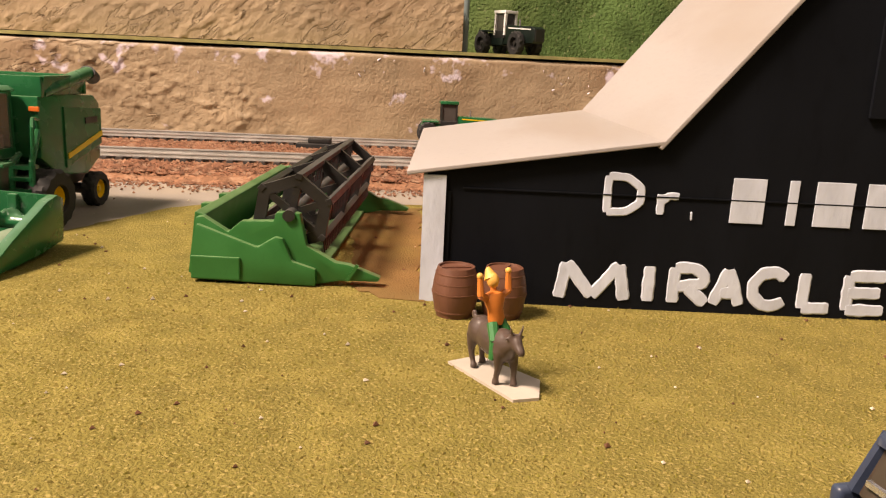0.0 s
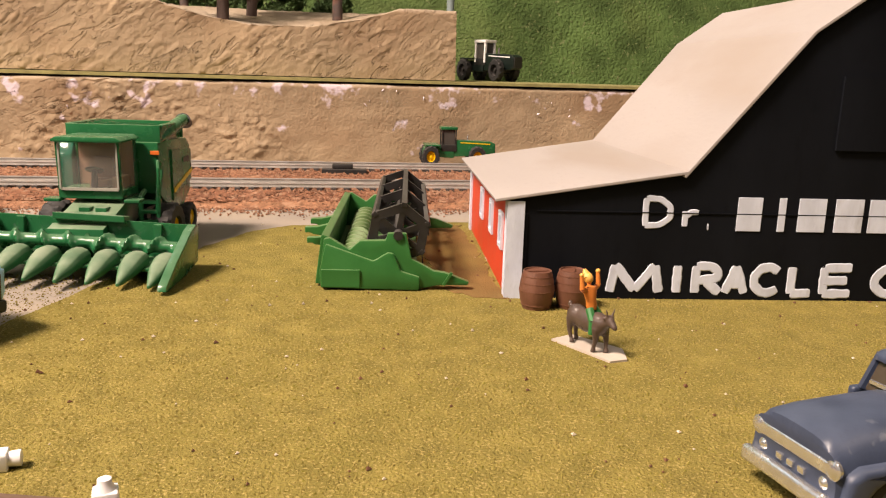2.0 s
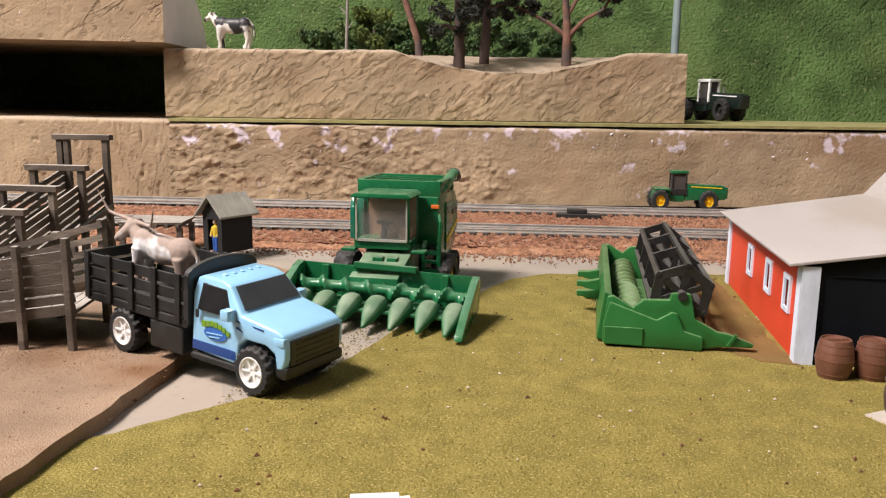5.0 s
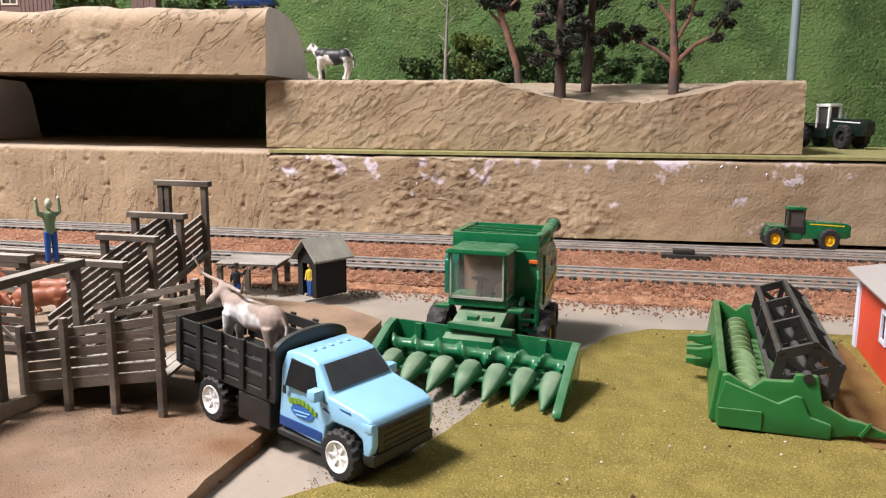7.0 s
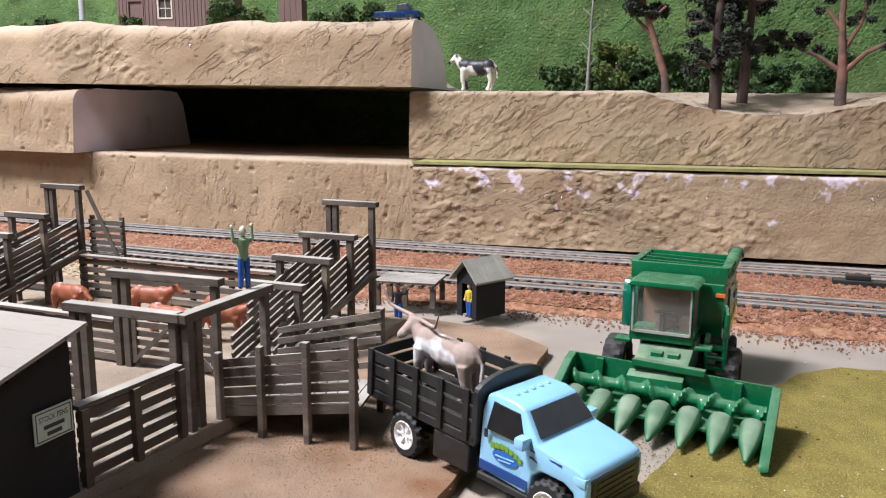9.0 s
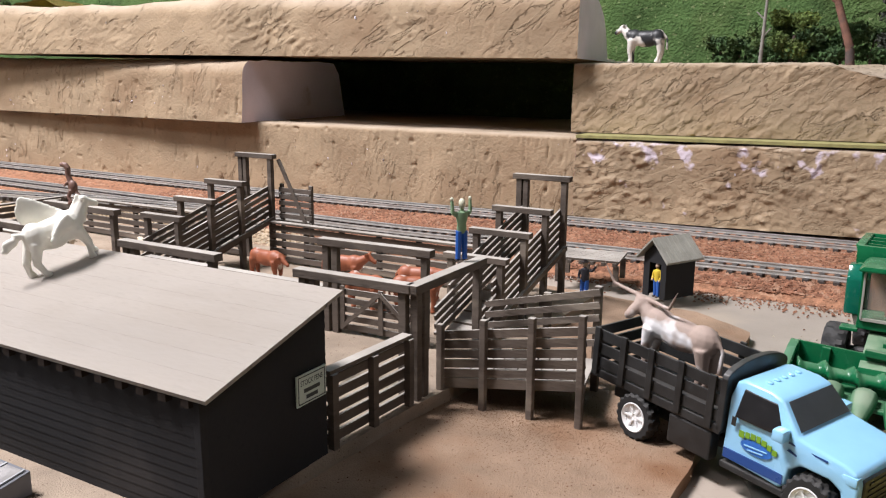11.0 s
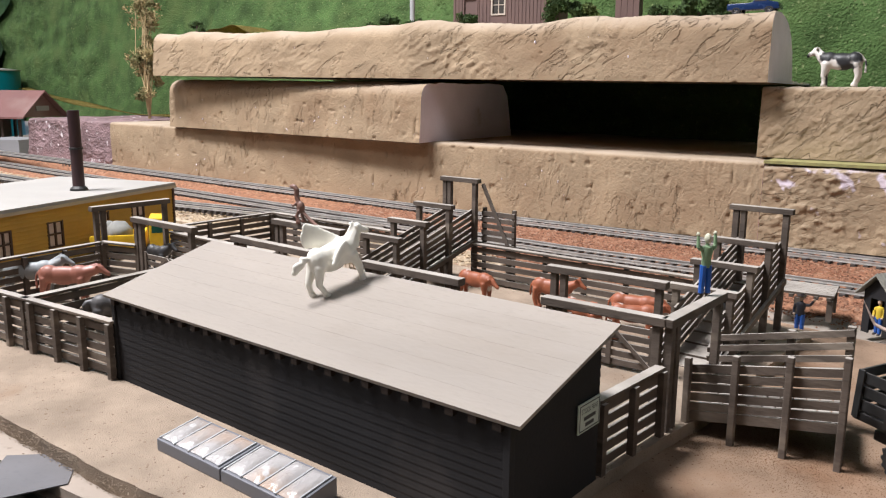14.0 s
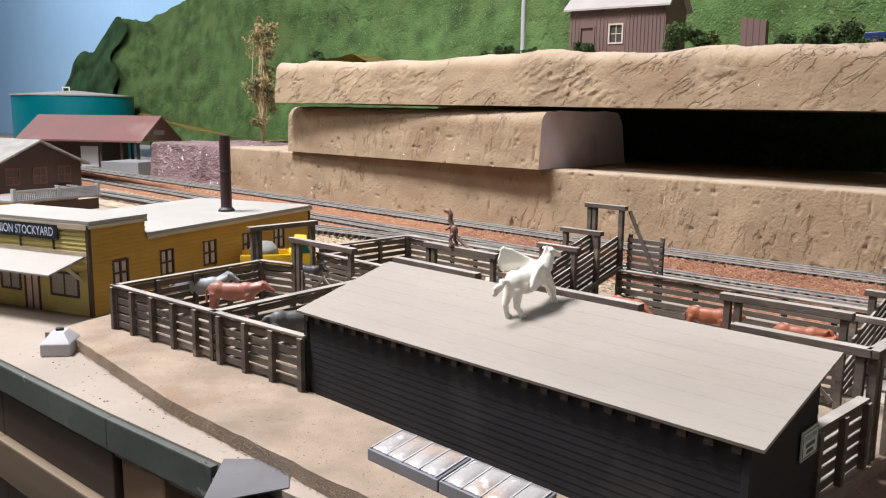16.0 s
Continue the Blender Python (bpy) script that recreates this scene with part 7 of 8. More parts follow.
# ---- toy tractors ----
def tractor(label, at, paint, roof, rim, cab_open=False, stripe=YELLOW_TOY):
    """Forward is +x. An articulated four-wheel tractor, 62 mm long."""
    t = thing("toy_tractor", label, "toy tractor", at)
    bm = bm_new()
    prism(bm, [(14, 8), (52, 9), (54, 11), (54, 18.5), (50, 20), (16, 21)], "y", -5.4, 5.4)
    part("hood", bm, paint, t, "painted engine hood", bevel=0.7, smooth=True)
    for s in (-1, 1):
        bm = bm_new()
        beam(bm, (20, s * 5.5, 19.0), (49, s * 5.5, 18.0), 0.2, 0.8)
        part("hood_stripe", bm, stripe, t)
    bm = bm_new()
    box(bm, 53.2, -4.6, 10, 54.6, 4.6, 18)
    part("grille", bm, BLACK_PLASTIC, t, bevel=0.3)
    bm = bm_new()
    prism(bm, [(-16, 9), (6, 7), (14, 7), (14, 14), (4, 15.5), (-14, 15.5)], "y", -6, 6)
    part("rear_frame", bm, paint, t, bevel=0.6, smooth=True)
    bm = bm_new()
    box(bm, -14, -11, 16.2, 0, 11, 17.4)
    part("rear_fender", bm, paint, t, bevel=0.5)
    for x in (2.5, 15.5):
        for s in (-1, 1):
            bm = bm_new()
            beam(bm, (x, s * 5.6, 14), (x, s * 5.2, 29), 1.9 if cab_open else 1.1, 1.9 if cab_open else 1.1)
            part("cab_post", bm, roof if cab_open else BLACK_PLASTIC, t)
    bm = bm_new()
    box(bm, 1.6, -6.2, 12, 16.4, 6.2, 17.2)
    part("cab_step", bm, BLACK_PLASTIC, t, "black lower cab", bevel=0.4)
    bm = bm_new()
    box(bm, 3.2, -5.0, 16.8, 14.8, 5.0, 28.6)
    part("cab_body", bm, DARK_GLASS, t, bevel=0.3)
    bm = bm_new()
    box(bm, 1, -6.6, 28.8, 17, 6.6, 31)
    part("cab_roof", bm, roof, t, "cab roof", bevel=0.6, smooth=True)
    bm = bm_new()
    rod(bm, (28, 0, 20), (28, 0, 25), 0.9, 0.8)
    part("exhaust", bm, CHROME, t)
    for x in (-9, 36):
        for s in (-1, 1):
            wheel(t, x, s * 9.4, 8.2, 8.2, 6.0, rim, 0.56, "y", 14, 0, -1 if s > 0 else 1, "wheel rim")
        bm = bm_new()
        rod(bm, (x, -8, 8.2), (x, 8, 8.2), 1.4)
        part("axle", bm, BLACK_PLASTIC, t)
    return t


tractor("green toy articulated tractor with yellow wheels below the bank", mpose(10.6, 492, 3.4, 0, 0, 3) @ Matrix.Diagonal((0.70, 0.8, 0.86, 1)), GREEN_TOY, GREEN_TOY, YELLOW_TOY)
DARK_GREEN = material("dark_green_paint", (0.006, 0.013, 0.011), 0.4, vary=0.1, scale=150, fine=1500, bump=0.03)
tractor("dark green toy tractor with white open cab on the bank", mpose(60, 668, 59.5, 0, 0, -52) @ Matrix.Diagonal((0.85, 1.05, 1.12, 1)), DARK_GREEN, WHEEL_WHITE, REEL_PLASTIC, True, WHEEL_WHITE)


# ---- trees, bushes ----
def leaf_cloud(bm, clumps, count, size, slot=0, flat=0.5):
    """Many small bent leaves scattered in uneven clumps."""
    for i in range(count):
        c, r = clumps[i % len(clumps)]
        d = Vector((rnd.gauss(0, 1), rnd.gauss(0, 1), rnd.gauss(0, 1)))
        d = d.normalized() * (r * rnd.uniform(0.35, 1.08))
        d.z *= 0.8
        p = Vector(c) + d
        n = Vector((rnd.uniform(-1, 1), rnd.uniform(-1, 1), rnd.uniform(-0.3, 1))).normalized()
        a = n.orthogonal().normalized()
        a.rotate(Matrix.Rotation(rnd.uniform(0, 6.28), 3, n))
        b = n.cross(a)
        s = size * rnd.uniform(0.6, 1.4)
        vs = [bm.verts.new(p + a * s), bm.verts.new(p + b * s * flat + n * s * 0.25), bm.verts.new(p - a * s), bm.verts.new(p - b * s * flat + n * s * 0.2)]
        bm.faces.new(vs).material_index = slot


def tree(name, label, at, trunk, limbs, clumps, count, size, bark, leaf, trunk_r=3.0, category="tree", group=""):
    t = thing(name, label, category, at, group)
    bm = bm_new()
    n = len(trunk)
    for i, (p, q) in enumerate(zip(trunk, trunk[1:])):
        rod(bm, p, q, trunk_r * (1 - 0.75 * i / n), trunk_r * (1 - 0.75 * (i + 1) / n), 10)
    for pts in limbs:
        m = len(pts)
        for i, (p, q) in enumerate(zip(pts, pts[1:])):
            rod(bm, p, q, trunk_r * 0.45 * (1 - 0.7 * i / m), trunk_r * 0.45 * (1 - 0.7 * (i + 1) / m), 7)
    part("trunk", bm, bark, t, smooth=True)
    if clumps:
        bm = bm_new()
        leaf_cloud(bm, clumps, count, size)
        ob = part("crown", bm, leaf, t)
    return t


BARK = material("brown_bark", (0.075, 0.05, 0.042), 0.9, vary=0.3, scale=120, fine=700, bump=0.6, stretch=(1, 1, 0.3))
RUST_BARK = material("rust_bark", (0.17, 0.085, 0.06), 0.9, vary=0.35, scale=120, fine=700, bump=0.6, second=(0.08, 0.06, 0.055), cover=0.5)
GREY_BARK = material("grey_stick", (0.21, 0.195, 0.175), 0.9, vary=0.25, scale=120, fine=700, bump=0.4)
PALE_BARK = material("pale_straw_stem", (0.48, 0.36, 0.20), 0.85, vary=0.2, scale=120, fine=700, bump=0.3)
DARK_LEAF = material("dark_dried_foliage", (0.030, 0.034, 0.026), 0.9, vary=0.4, scale=90, fine=500, bump=0.2, second=(0.055, 0.06, 0.035), cover=0.55)
GREEN_LEAF = material("green_foliage", (0.045, 0.085, 0.02), 0.85, vary=0.4, scale=60, fine=500, bump=0.2, second=(0.09, 0.13, 0.03), cover=0.5)
BUSH_LEAF = material("yellow_green_foliage", (0.11, 0.15, 0.03), 0.85, vary=0.4, scale=60, fine=500, bump=0.2, second=(0.06, 0.10, 0.02), cover=0.5)
HEDGE_LEAF = material("hedge_foliage", (0.055, 0.11, 0.035), 0.9, vary=0.45, scale=60, fine=500, bump=0.2, second=(0.10, 0.15, 0.045), cover=0.5)


def spread(n, r, z0, z1, cr):
    return [((rnd.uniform(-r, r), rnd.uniform(-r, r), rnd.uniform(z0, z1)), cr * rnd.uniform(0.7, 1.25)) for _ in range(n)]


tree("dark_tree", "dark trunked tree with sparse blackish foliage on the block", mpose(-135, 525, 92.5), [(0, 0, -2), (0, 0, 20), (-1, 1, 45), (0, 0, 80), (1, 0, 120)], [[(0, 0, 30), (-10, 2, 34), (-16, 0, 32)], [(0, 0, 36), (9, -3, 42), (14, -2, 44)], [(0, 0, 55), (-12, 2, 60), (-18, 3, 60)]], spread(48, 17, 24, 114, 5.5), 7500, 1.5, BARK, DARK_LEAF, 4.4)
tree("dark_tree", "dark trunked tree with sparse blackish foliage behind", mpose(-119, 548, 104.5), [(0, 0, -4), (1, 0, 20), (2, 1, 45), (3, 0, 80), (4, 0, 120)], [[(1, 0, 34), (10, 2, 38), (16, 0, 40)], [(1, 0, 46), (-9, -3, 52)], [(2, 0, 60), (14, 2, 64)]], spread(44, 17, 30, 114, 5.5), 7000, 1.5, BARK, DARK_LEAF, 3.8)
tree("branching_tree", "small spreading tree with rust bark and green leaf tips", mpose(-59, 545, 102), [(0, 0, -3), (0, 0, 16), (-1, 0, 30), (-3, 0, 52), (-3, 0, 80)], [[(0, 0, 18), (-14, 2, 28), (-26, 3, 34), (-38, 2, 40)], [(0, 0, 18), (12, -2, 30), (24, -2, 36), (34, 0, 52)], [(-1, 0, 32), (8, 3, 48), (12, 4, 66)], [(-3, 0, 45), (-12, 0, 58)]], [((px_ + rnd.uniform(-6, 6), py_ + rnd.uniform(-4, 4), pz_ + rnd.uniform(-3, 7)), rnd.uniform(2.5, 5.0)) for px_, py_, pz_ in ((-38, 2, 41), (-33, 2, 38), (-26, 3, 35), (-20, 3, 33), (34, 0, 52), (30, -1, 45), (24, -2, 37), (12, 4, 66), (9, 3, 52), (-12, 0, 58), (-4, 0, 70), (-3, 0, 82), (3, 0, 76)) for _ in range(3)], 4200, 1.3, RUST_BARK, DARK_LEAF, 3.8)
tree("leaning_tree", "leaning rust-barked tree with dark crown", mpose(-176, 596, 110), [(2, 0, -10), (0, 0, 10), (-10, 0, 40), (-18, 0, 62), (-22, 0, 100)], [[(-12, 0, 42), (-24, 2, 54)], [(-14, 0, 50), (-2, 2, 62)]], [((-20 + rnd.uniform(-17, 17), rnd.uniform(-10, 10), 72 + rnd.uniform(-16, 24)), rnd.uniform(3.5, 6.5)) for _ in range(24)], 4200, 1.5, RUST_BARK, DARK_LEAF, 3.4)
tree("bare_tree", "thin bare pale stick tree", mpose(-236, 600, 105), [(0, 0, -5), (1, 0, 30), (2, 0, 60), (4, 0, 100)], [[(1, 0, 24), (6, 0, 30)], [(1, 0, 36), (-5, 0, 42)], [(2, 0, 50), (8, 0, 56)], [(2, 0, 62), (-5, 0, 68)]], [], 0, 1, GREY_BARK, GREEN_LEAF, 1.5)
tree("yellow_green_bush", "yellow-green leafy bush in front of the hillside", mpose(-216, 612, 104), [(0, 0, -5), (0, 0, 14), (1, 0, 26)], [], spread(10, 11, 14, 40, 8), 3600, 1.6, BARK, BUSH_LEAF, 2.0, "bush")
stems = [[(0, 0, 4), (rnd.uniform(-7, 7), rnd.uniform(-5, 5), 45), (rnd.uniform(-17, 17), rnd.uniform(-8, 8), 90), (rnd.uniform(-24, 24), rnd.uniform(-8, 8), rnd.uniform(118, 168))] for _ in range(15)]
STRAW_LEAF = material("straw_foliage", (0.34, 0.27, 0.13), 0.85, vary=0.4, scale=60, fine=500, bump=0.2, second=(0.13, 0.125, 0.045), cover=0.5)
tree("tall_dry_bush", "tall dry bush with pale straw stems and olive leaves", mpose(-1144, 513, 57), [(0, 0, -2), (0, 0, 40), (-2, 0, 80), (-4, 0, 130)], stems, [((p[0] + rnd.uniform(-8, 8), p[1] + rnd.uniform(-5, 5), p[2] + rnd.uniform(-26, 6)), rnd.uniform(5, 10)) for st in stems for p in st[2:] for _ in range(2)] + spread(14, 17, 34, 95, 7), 5200, 1.9, PALE_BARK, STRAW_LEAF, 2.0, "bush")


for i in range(13):
    bx, by, r = -268 + 17.5 * i + rnd.uniform(-4, 4), 622 + rnd.uniform(-6, 8), rnd.uniform(9, 14)
    tree("hedge_bush", "dense dark green bush in front of the hillside", mpose(bx, by, 106), [(0, 0, -4), (0, 0, r * 0.8), (1, 0, r * 1.6)], [[(0, 0, r * 0.4), (r * 0.6, 0, r * 1.1)], [(0, 0, r * 0.5), (-r * 0.6, 0, r * 1.2)]], spread(10, r * 1.1, r * 0.3, r * 2.6, r * 0.6), 1500, 1.9, BARK, HEDGE_LEAF, 1.4, "bush", "hillside hedge")


# ---- cabin and things on the long foam block ----
BROWN_BOARD = material("plum_brown_boards", (0.135, 0.085, 0.075), 0.75, vary=0.15, scale=60, fine=700, bump=0.2, stretch=(1, 1, 0.3))
TIN = material("pale_tin_roof", (0.36, 0.33, 0.32), 0.5, vary=0.1, scale=40, fine=500, bump=0.1)
DARK_BOARD = material("dark_brown_boards", (0.075, 0.05, 0.04), 0.75, vary=0.2, scale=60, fine=700, bump=0.2, stretch=(1, 1, 0.3))


def board_house(name, label, category, at, w, d, h, rise, wall, roof, openings, spacing=6.0, over=5.0):
    """A board-walled house. The front is the -y side, the ridge runs along x; openings: (x, z, width, height, kind) on the front."""
    t = thing(name, label, category, at)
    xs = sorted({0.0, w} | {v for o in openings for v in (o[0], o[0] + o[2])})
    bm = bm_new()
    for a, b in zip(xs, xs[1:]):
        m = (a + b) / 2
        hole = [o for o in openings if o[0] < m < o[0] + o[2]]
        zs = [0.0]
        for o in hole:
            zs += [o[1], o[1] + o[3]]
        zs.append(h)
        for z0, z1 in zip(zs[::2], zs[1::2]):
            if z1 - z0 > 0.05:
                box(bm, a, 0, z0, b, 1.6, z1)
    part("front_wall", bm, wall, t)
    for x in (0, w - 1.6):
        bm = bm_new()
        prism(bm, [(1.6, 0), (d - 1.6, 0), (d - 1.6, h), (d / 2, h + rise), (1.6, h)], "x", x, x + 1.6)
        part("end_wall", bm, wall, t)
    bm = bm_new()
    box(bm, 0, d - 1.6, 0, w, d, h)
    part("back_wall", bm, wall, t)
    n = int(w / spacing)
    for i in range(n):
        x = (i + 0.5) * w / n
        if any(o[0] - 1 < x < o[0] + o[2] + 1 for o in openings):
            continue
        bm = bm_new()
        box(bm, x - 0.5, -0.5, 0, x + 0.5, 0, h)
        part("batten", bm, wall, t)
    for s in (0, 1):
        bm = bm_new()
        e = -over if s == 0 else d + over
        drop = rise * over / (d / 2)
        pts = [(e, h - drop + 0.3), (d / 2, h + rise + 0.3), (d / 2, h + rise + 2.0), (e, h - drop + 2.0)]
        prism(bm, pts, "x", -over, w + over)
        part("roof_slope", bm, roof, t, "sloping roof")
    for ox, oz, ow, oh, kind in openings:
        f = part("window_frame" if kind == "window" else "door_frame", frame_ring(ox, oz, ow, oh), WHITE_TRIM if kind == "window" else wall, t)
        bm = bm_new()
        box(bm, ox, 0.8, oz, ox + ow, 1.3, oz + oh)
        part("pane" if kind == "window" else "door_leaf", bm, DARK_GLASS if kind == "window" else wall, f)
        if kind == "window":
            bm = bm_new()
            box(bm, ox + ow / 2 - 0.35, 0.3, oz, ox + ow / 2 + 0.35, 0.8, oz + oh)
            box(bm, ox, 0.3, oz + oh / 2 - 0.35, ox + ow / 2 - 0.35, 0.8, oz + oh / 2 + 0.35)
            box(bm, ox + ow / 2 + 0.35, 0.3, oz + oh / 2 - 0.35, ox + ow, 0.8, oz + oh / 2 + 0.35)
            part("glazing_bar", bm, WHITE_TRIM, f)
    return t


def frame_ring(x, z, w, h, b=1.5):
    bm = bm_new()
    box(bm, x - b, -0.7, z - b, x, 0.3, z + h + b)
    box(bm, x + w, -0.7, z - b, x + w + b, 0.3, z + h + b)
    box(bm, x, -0.7, z - b, x + w, 0.3, z)
    box(bm, x, -0.7, z + h, x + w, 0.3, z + h + b)
    return bm


WHITE_TRIM = material("cream_window_trim", (0.50, 0.43, 0.36), 0.7, vary=0.1, scale=150, fine=900, bump=0.05)
board_house("cabin", "plum-brown board cabin with pale tin roof above the bank", "cabin", mpose(-664, 557, 162, 0, 0, 11), 96, 60, 48, 22, BROWN_BOARD, TIN, [(12, 0.5, 13, 28, "door"), (42, 14, 12, 16, "window")], 3.6)
outh = thing("outhouse", "narrow plum-brown board outhouse on the bank", "outhouse", mpose(-487, 552, 154, 0, 0, 15))
for i in range(4):
    bm = bm_new()
    box(bm, i * 5, 0, 0, i * 5 + 4.7, 1.5, 34 - i * 1.0)
    part("board", bm, BROWN_BOARD, outh)
bm = bm_new()
box(bm, 0, 1.5, 0, 19.7, 16, 31)
part("box_body", bm, DARK_BOARD, outh)
for bx, by, bz, r in ((-640, 548, 156, 9), (-735, 540, 156, 10), (-715, 555, 156, 8), (-700, 548, 156, 9), (-545, 545, 155, 15), (-530, 560, 155, 12), (-515, 566, 155, 10), (-450, 556, 153, 10), (-425, 560, 152, 13), (-405, 565, 152, 14), (-765, 545, 156, 7), (-920, 440, 158, 9), (-395, 575, 152, 10)):
    tree("bush", "small dark green leafy bush on the bank top", mpose(bx, by, bz), [(0, 0, -6), (0, 0, r * 0.6), (1, 0, r * 1.4)], [[(0, 0, r * 0.4), (r * 0.6, 0, r * 1.1)]], spread(6, r * 0.7, r * 0.7, r * 2.0, r * 0.55), int(60 * r), 1.9, BARK, GREEN_LEAF if rnd.random() < 0.7 else BUSH_LEAF, 1.3, "bush")


# small blue pickup on the long block
NAVY = material("navy_blue_enamel", (0.012, 0.03, 0.10), 0.25, vary=0.1, scale=150, fine=1500, bump=0.02, coat=0.5)
nb = thing("blue_pickup", "small navy blue vintage toy pickup on the bank top", "toy truck", mpose(-341, 515, 158.0, 0, 0, 4) @ Matrix.Diagonal((0.93, 0.93, 0.76, 1)))
bm = bm_new()
prism(bm, [(-38, 4), (-38, 10), (-20, 10.5), (-19, 11), (-17.5, 16.5), (-10, 16.8), (-7.5, 11), (-1, 10), (0, 7), (0, 4)], "y", -7, 7)
part("body", bm, NAVY, nb, bevel=0.8, smooth=True)
for s_ in (-1, 1):
    bm = bm_new()
    prism(bm, [(-18, 11.2), (-9, 11.2), (-10.8, 15.8), (-16.6, 15.8)], "y", s_ * 6.6, s_ * 7.1)
    part("side_window", bm, DARK_GLASS, nb)
    for x in (-7, -31):
        wheel(nb, x, s_ * 6.0, 3.4, 3.4, 2.4, CHROME, 0.55, "y", 0, 0, -1 if s_ > 0 else 1, "bright wheel rim")


# ---- railway details ----
def tie_mesh(name, w, l, h):
    bm = bm_new()
    box(bm, -w / 2, -l / 2, 0, w / 2, l / 2, h)
    bmesh.ops.scale(bm, vec=(MM, MM, MM), verts=bm.verts)
    me = bpy.data.meshes.new(name)
    bm.to_mesh(me)
    bm.free()
    me.materials.append(TIE)
    return me


def ties(parent, fy, x_from, x_to, x0, x1, pitch=6.6, climb=flat):
    """Separate ties between x_from and x_to; the rest of the line joined."""
    me = tie_mesh("tie", 2.6, 24, 2.6)
    rest = bm_new()
    x = x0
    while x < x1:
        slope = fy(x + 1) - fy(x)
        y, turn = fy(x), math.degrees(math.atan(slope)) + rnd.uniform(-1.5, 1.5)
        if x_from < x < x_to:
            ob = new("tie", me)
            place(ob, parent, mpose(x, y, 5.1 + climb(x), 0, 0, turn))
        else:
            beam(rest, (x, y - 12, 6.4 + climb(x)), (x, y + 12, 6.4 + climb(x)), 2.6, 2.6)
        x += pitch
    tagged(part("tie_row", rest, TIE, parent), kind="stuff")


ties(near_track, near_y, -560, 120, -1890, 415)
ties(far_track, far_y, -560, 120, -1890, 415, climb=grade)
ties(siding, siding_y, -760, -550, -1890, -550)
sw = thing("switch_machine", "black track switch machine beside the far track", "switch machine", mpose(-64, far_y(-64) - 17, 5.2))
bm = bm_new()
box(bm, 0, -5, 0, 26, 3, 3.6)
part("machine_base", bm, BLACK_PLASTIC, sw, bevel=0.5)
bm = bm_new()
box(bm, 6, -4, 3.6, 18, 1.5, 6.4)
part("machine_cover", bm, BLACK_PLASTIC, sw, bevel=0.8)


def pebbles(name, label, category, mat, spots, count, lo, hi, kind="stuff"):
    """Loose grains: small uneven stones. spots() gives a place (x, y, z)."""
    bm = bm_new()
    for _ in range(count):
        x, y, z = spots()
        r = rnd.uniform(lo, hi)
        v = [bm.verts.new((x + r * a * rnd.uniform(0.7, 1.3), y + r * b * rnd.uniform(0.7, 1.3), z + r * c * rnd.uniform(0.6, 1.1))) for a, b, c in ((1, 0, 0), (-0.5, 0.87, 0), (-0.5, -0.87, 0), (0.1, 0, 0.9), (0, 0, -0.6))]
        for f in ((0, 1, 3), (1, 2, 3), (2, 0, 3), (1, 0, 4), (2, 1, 4), (0, 2, 4)):
            bm.faces.new([v[i] for i in f])
    return tagged(part(name, bm, mat), label, category, kind=kind)


STONE_RED = material("red_brown_stone", (0.31, 0.15, 0.09), 0.9, vary=0.4, scale=400, fine=900, bump=0.2, second=(0.44, 0.27, 0.18), cover=0.52, third=(0.13, 0.06, 0.035), third_scale=500, third_cover=0.58)
STONE_PALE = material("pale_sand_stone", (0.50, 0.40, 0.28), 0.9, vary=0.3, scale=180, fine=900, bump=0.2, second=(0.34, 0.25, 0.17), cover=0.52)
WHITE_BIT = material("pale_chip", (0.62, 0.54, 0.44), 0.8, vary=0.2, scale=300, fine=900, bump=0.1)
SANDY_BIT = material("sandy_chip", (0.25, 0.175, 0.12), 0.9, vary=0.4, scale=300, fine=900, bump=0.1)
BROWN_BIT = material("brown_chip", (0.14, 0.06, 0.03), 0.9, vary=0.3, scale=300, fine=900, bump=0.1)


def on_ballast():
    x = rnd.uniform(-640, 300)
    prof = ballast_profile(x)
    k = rnd.choice((1, 1, 1, 6, 7, 7)) if rnd.random() < 0.85 else rnd.choice((3, 4, 9, 10))
    f = rnd.random()
    return x, prof[k][0] + (prof[k + 1][0] - prof[k][0]) * f, prof[k][1] + (prof[k + 1][1] - prof[k][1]) * f + 0.15


pebbles("ballast_stones", "loose rust-brown ballast stones along the tracks", "ballast", STONE_RED, on_ballast, 30000, 0.5, 1.35)
pebbles("ballast_stones", "loose rust-brown stones on the ballast shoulder", "ballast", STONE_RED, lambda: (lambda x: (x, near_y(x) - 30 - abs(rnd.gauss(0, 9)), 0.9))(rnd.uniform(-300, 200)), 2400, 0.4, 1.0)
pebbles("sand_gravel", "pale sandy gravel round the siding", "gravel", STONE_PALE, lambda: (lambda x: (x, near_y(x) - rnd.uniform(24, 74), 2.0 + rnd.uniform(0, 2.4)))(rnd.uniform(-1250, -430)), 6000, 0.8, 2.0)
sheet("gravel_bed", [(-1400, 250), (-600, 272), (-430, 285), (-420, 330), (-560, 330), (-1400, 345)], 0, 2.6, material("pale_gravel", (0.42, 0.335, 0.24), 0.95, vary=0.25, scale=80, fine=500, bump=0.8, depth=0.001, third=(0.2, 0.15, 0.1), third_scale=400, third_cover=0.62), "pale sandy gravel bed under the siding", "gravel", 2, 10)
pebbles("grass_bits", "pale chips scattered over the grass", "scatter", WHITE_BIT, lambda: (rnd.uniform(-170, 120), rnd.uniform(30, 290) if rnd.random() < 0.8 else rnd.uniform(30, 150), 1.0), 150, 0.25, 0.65)
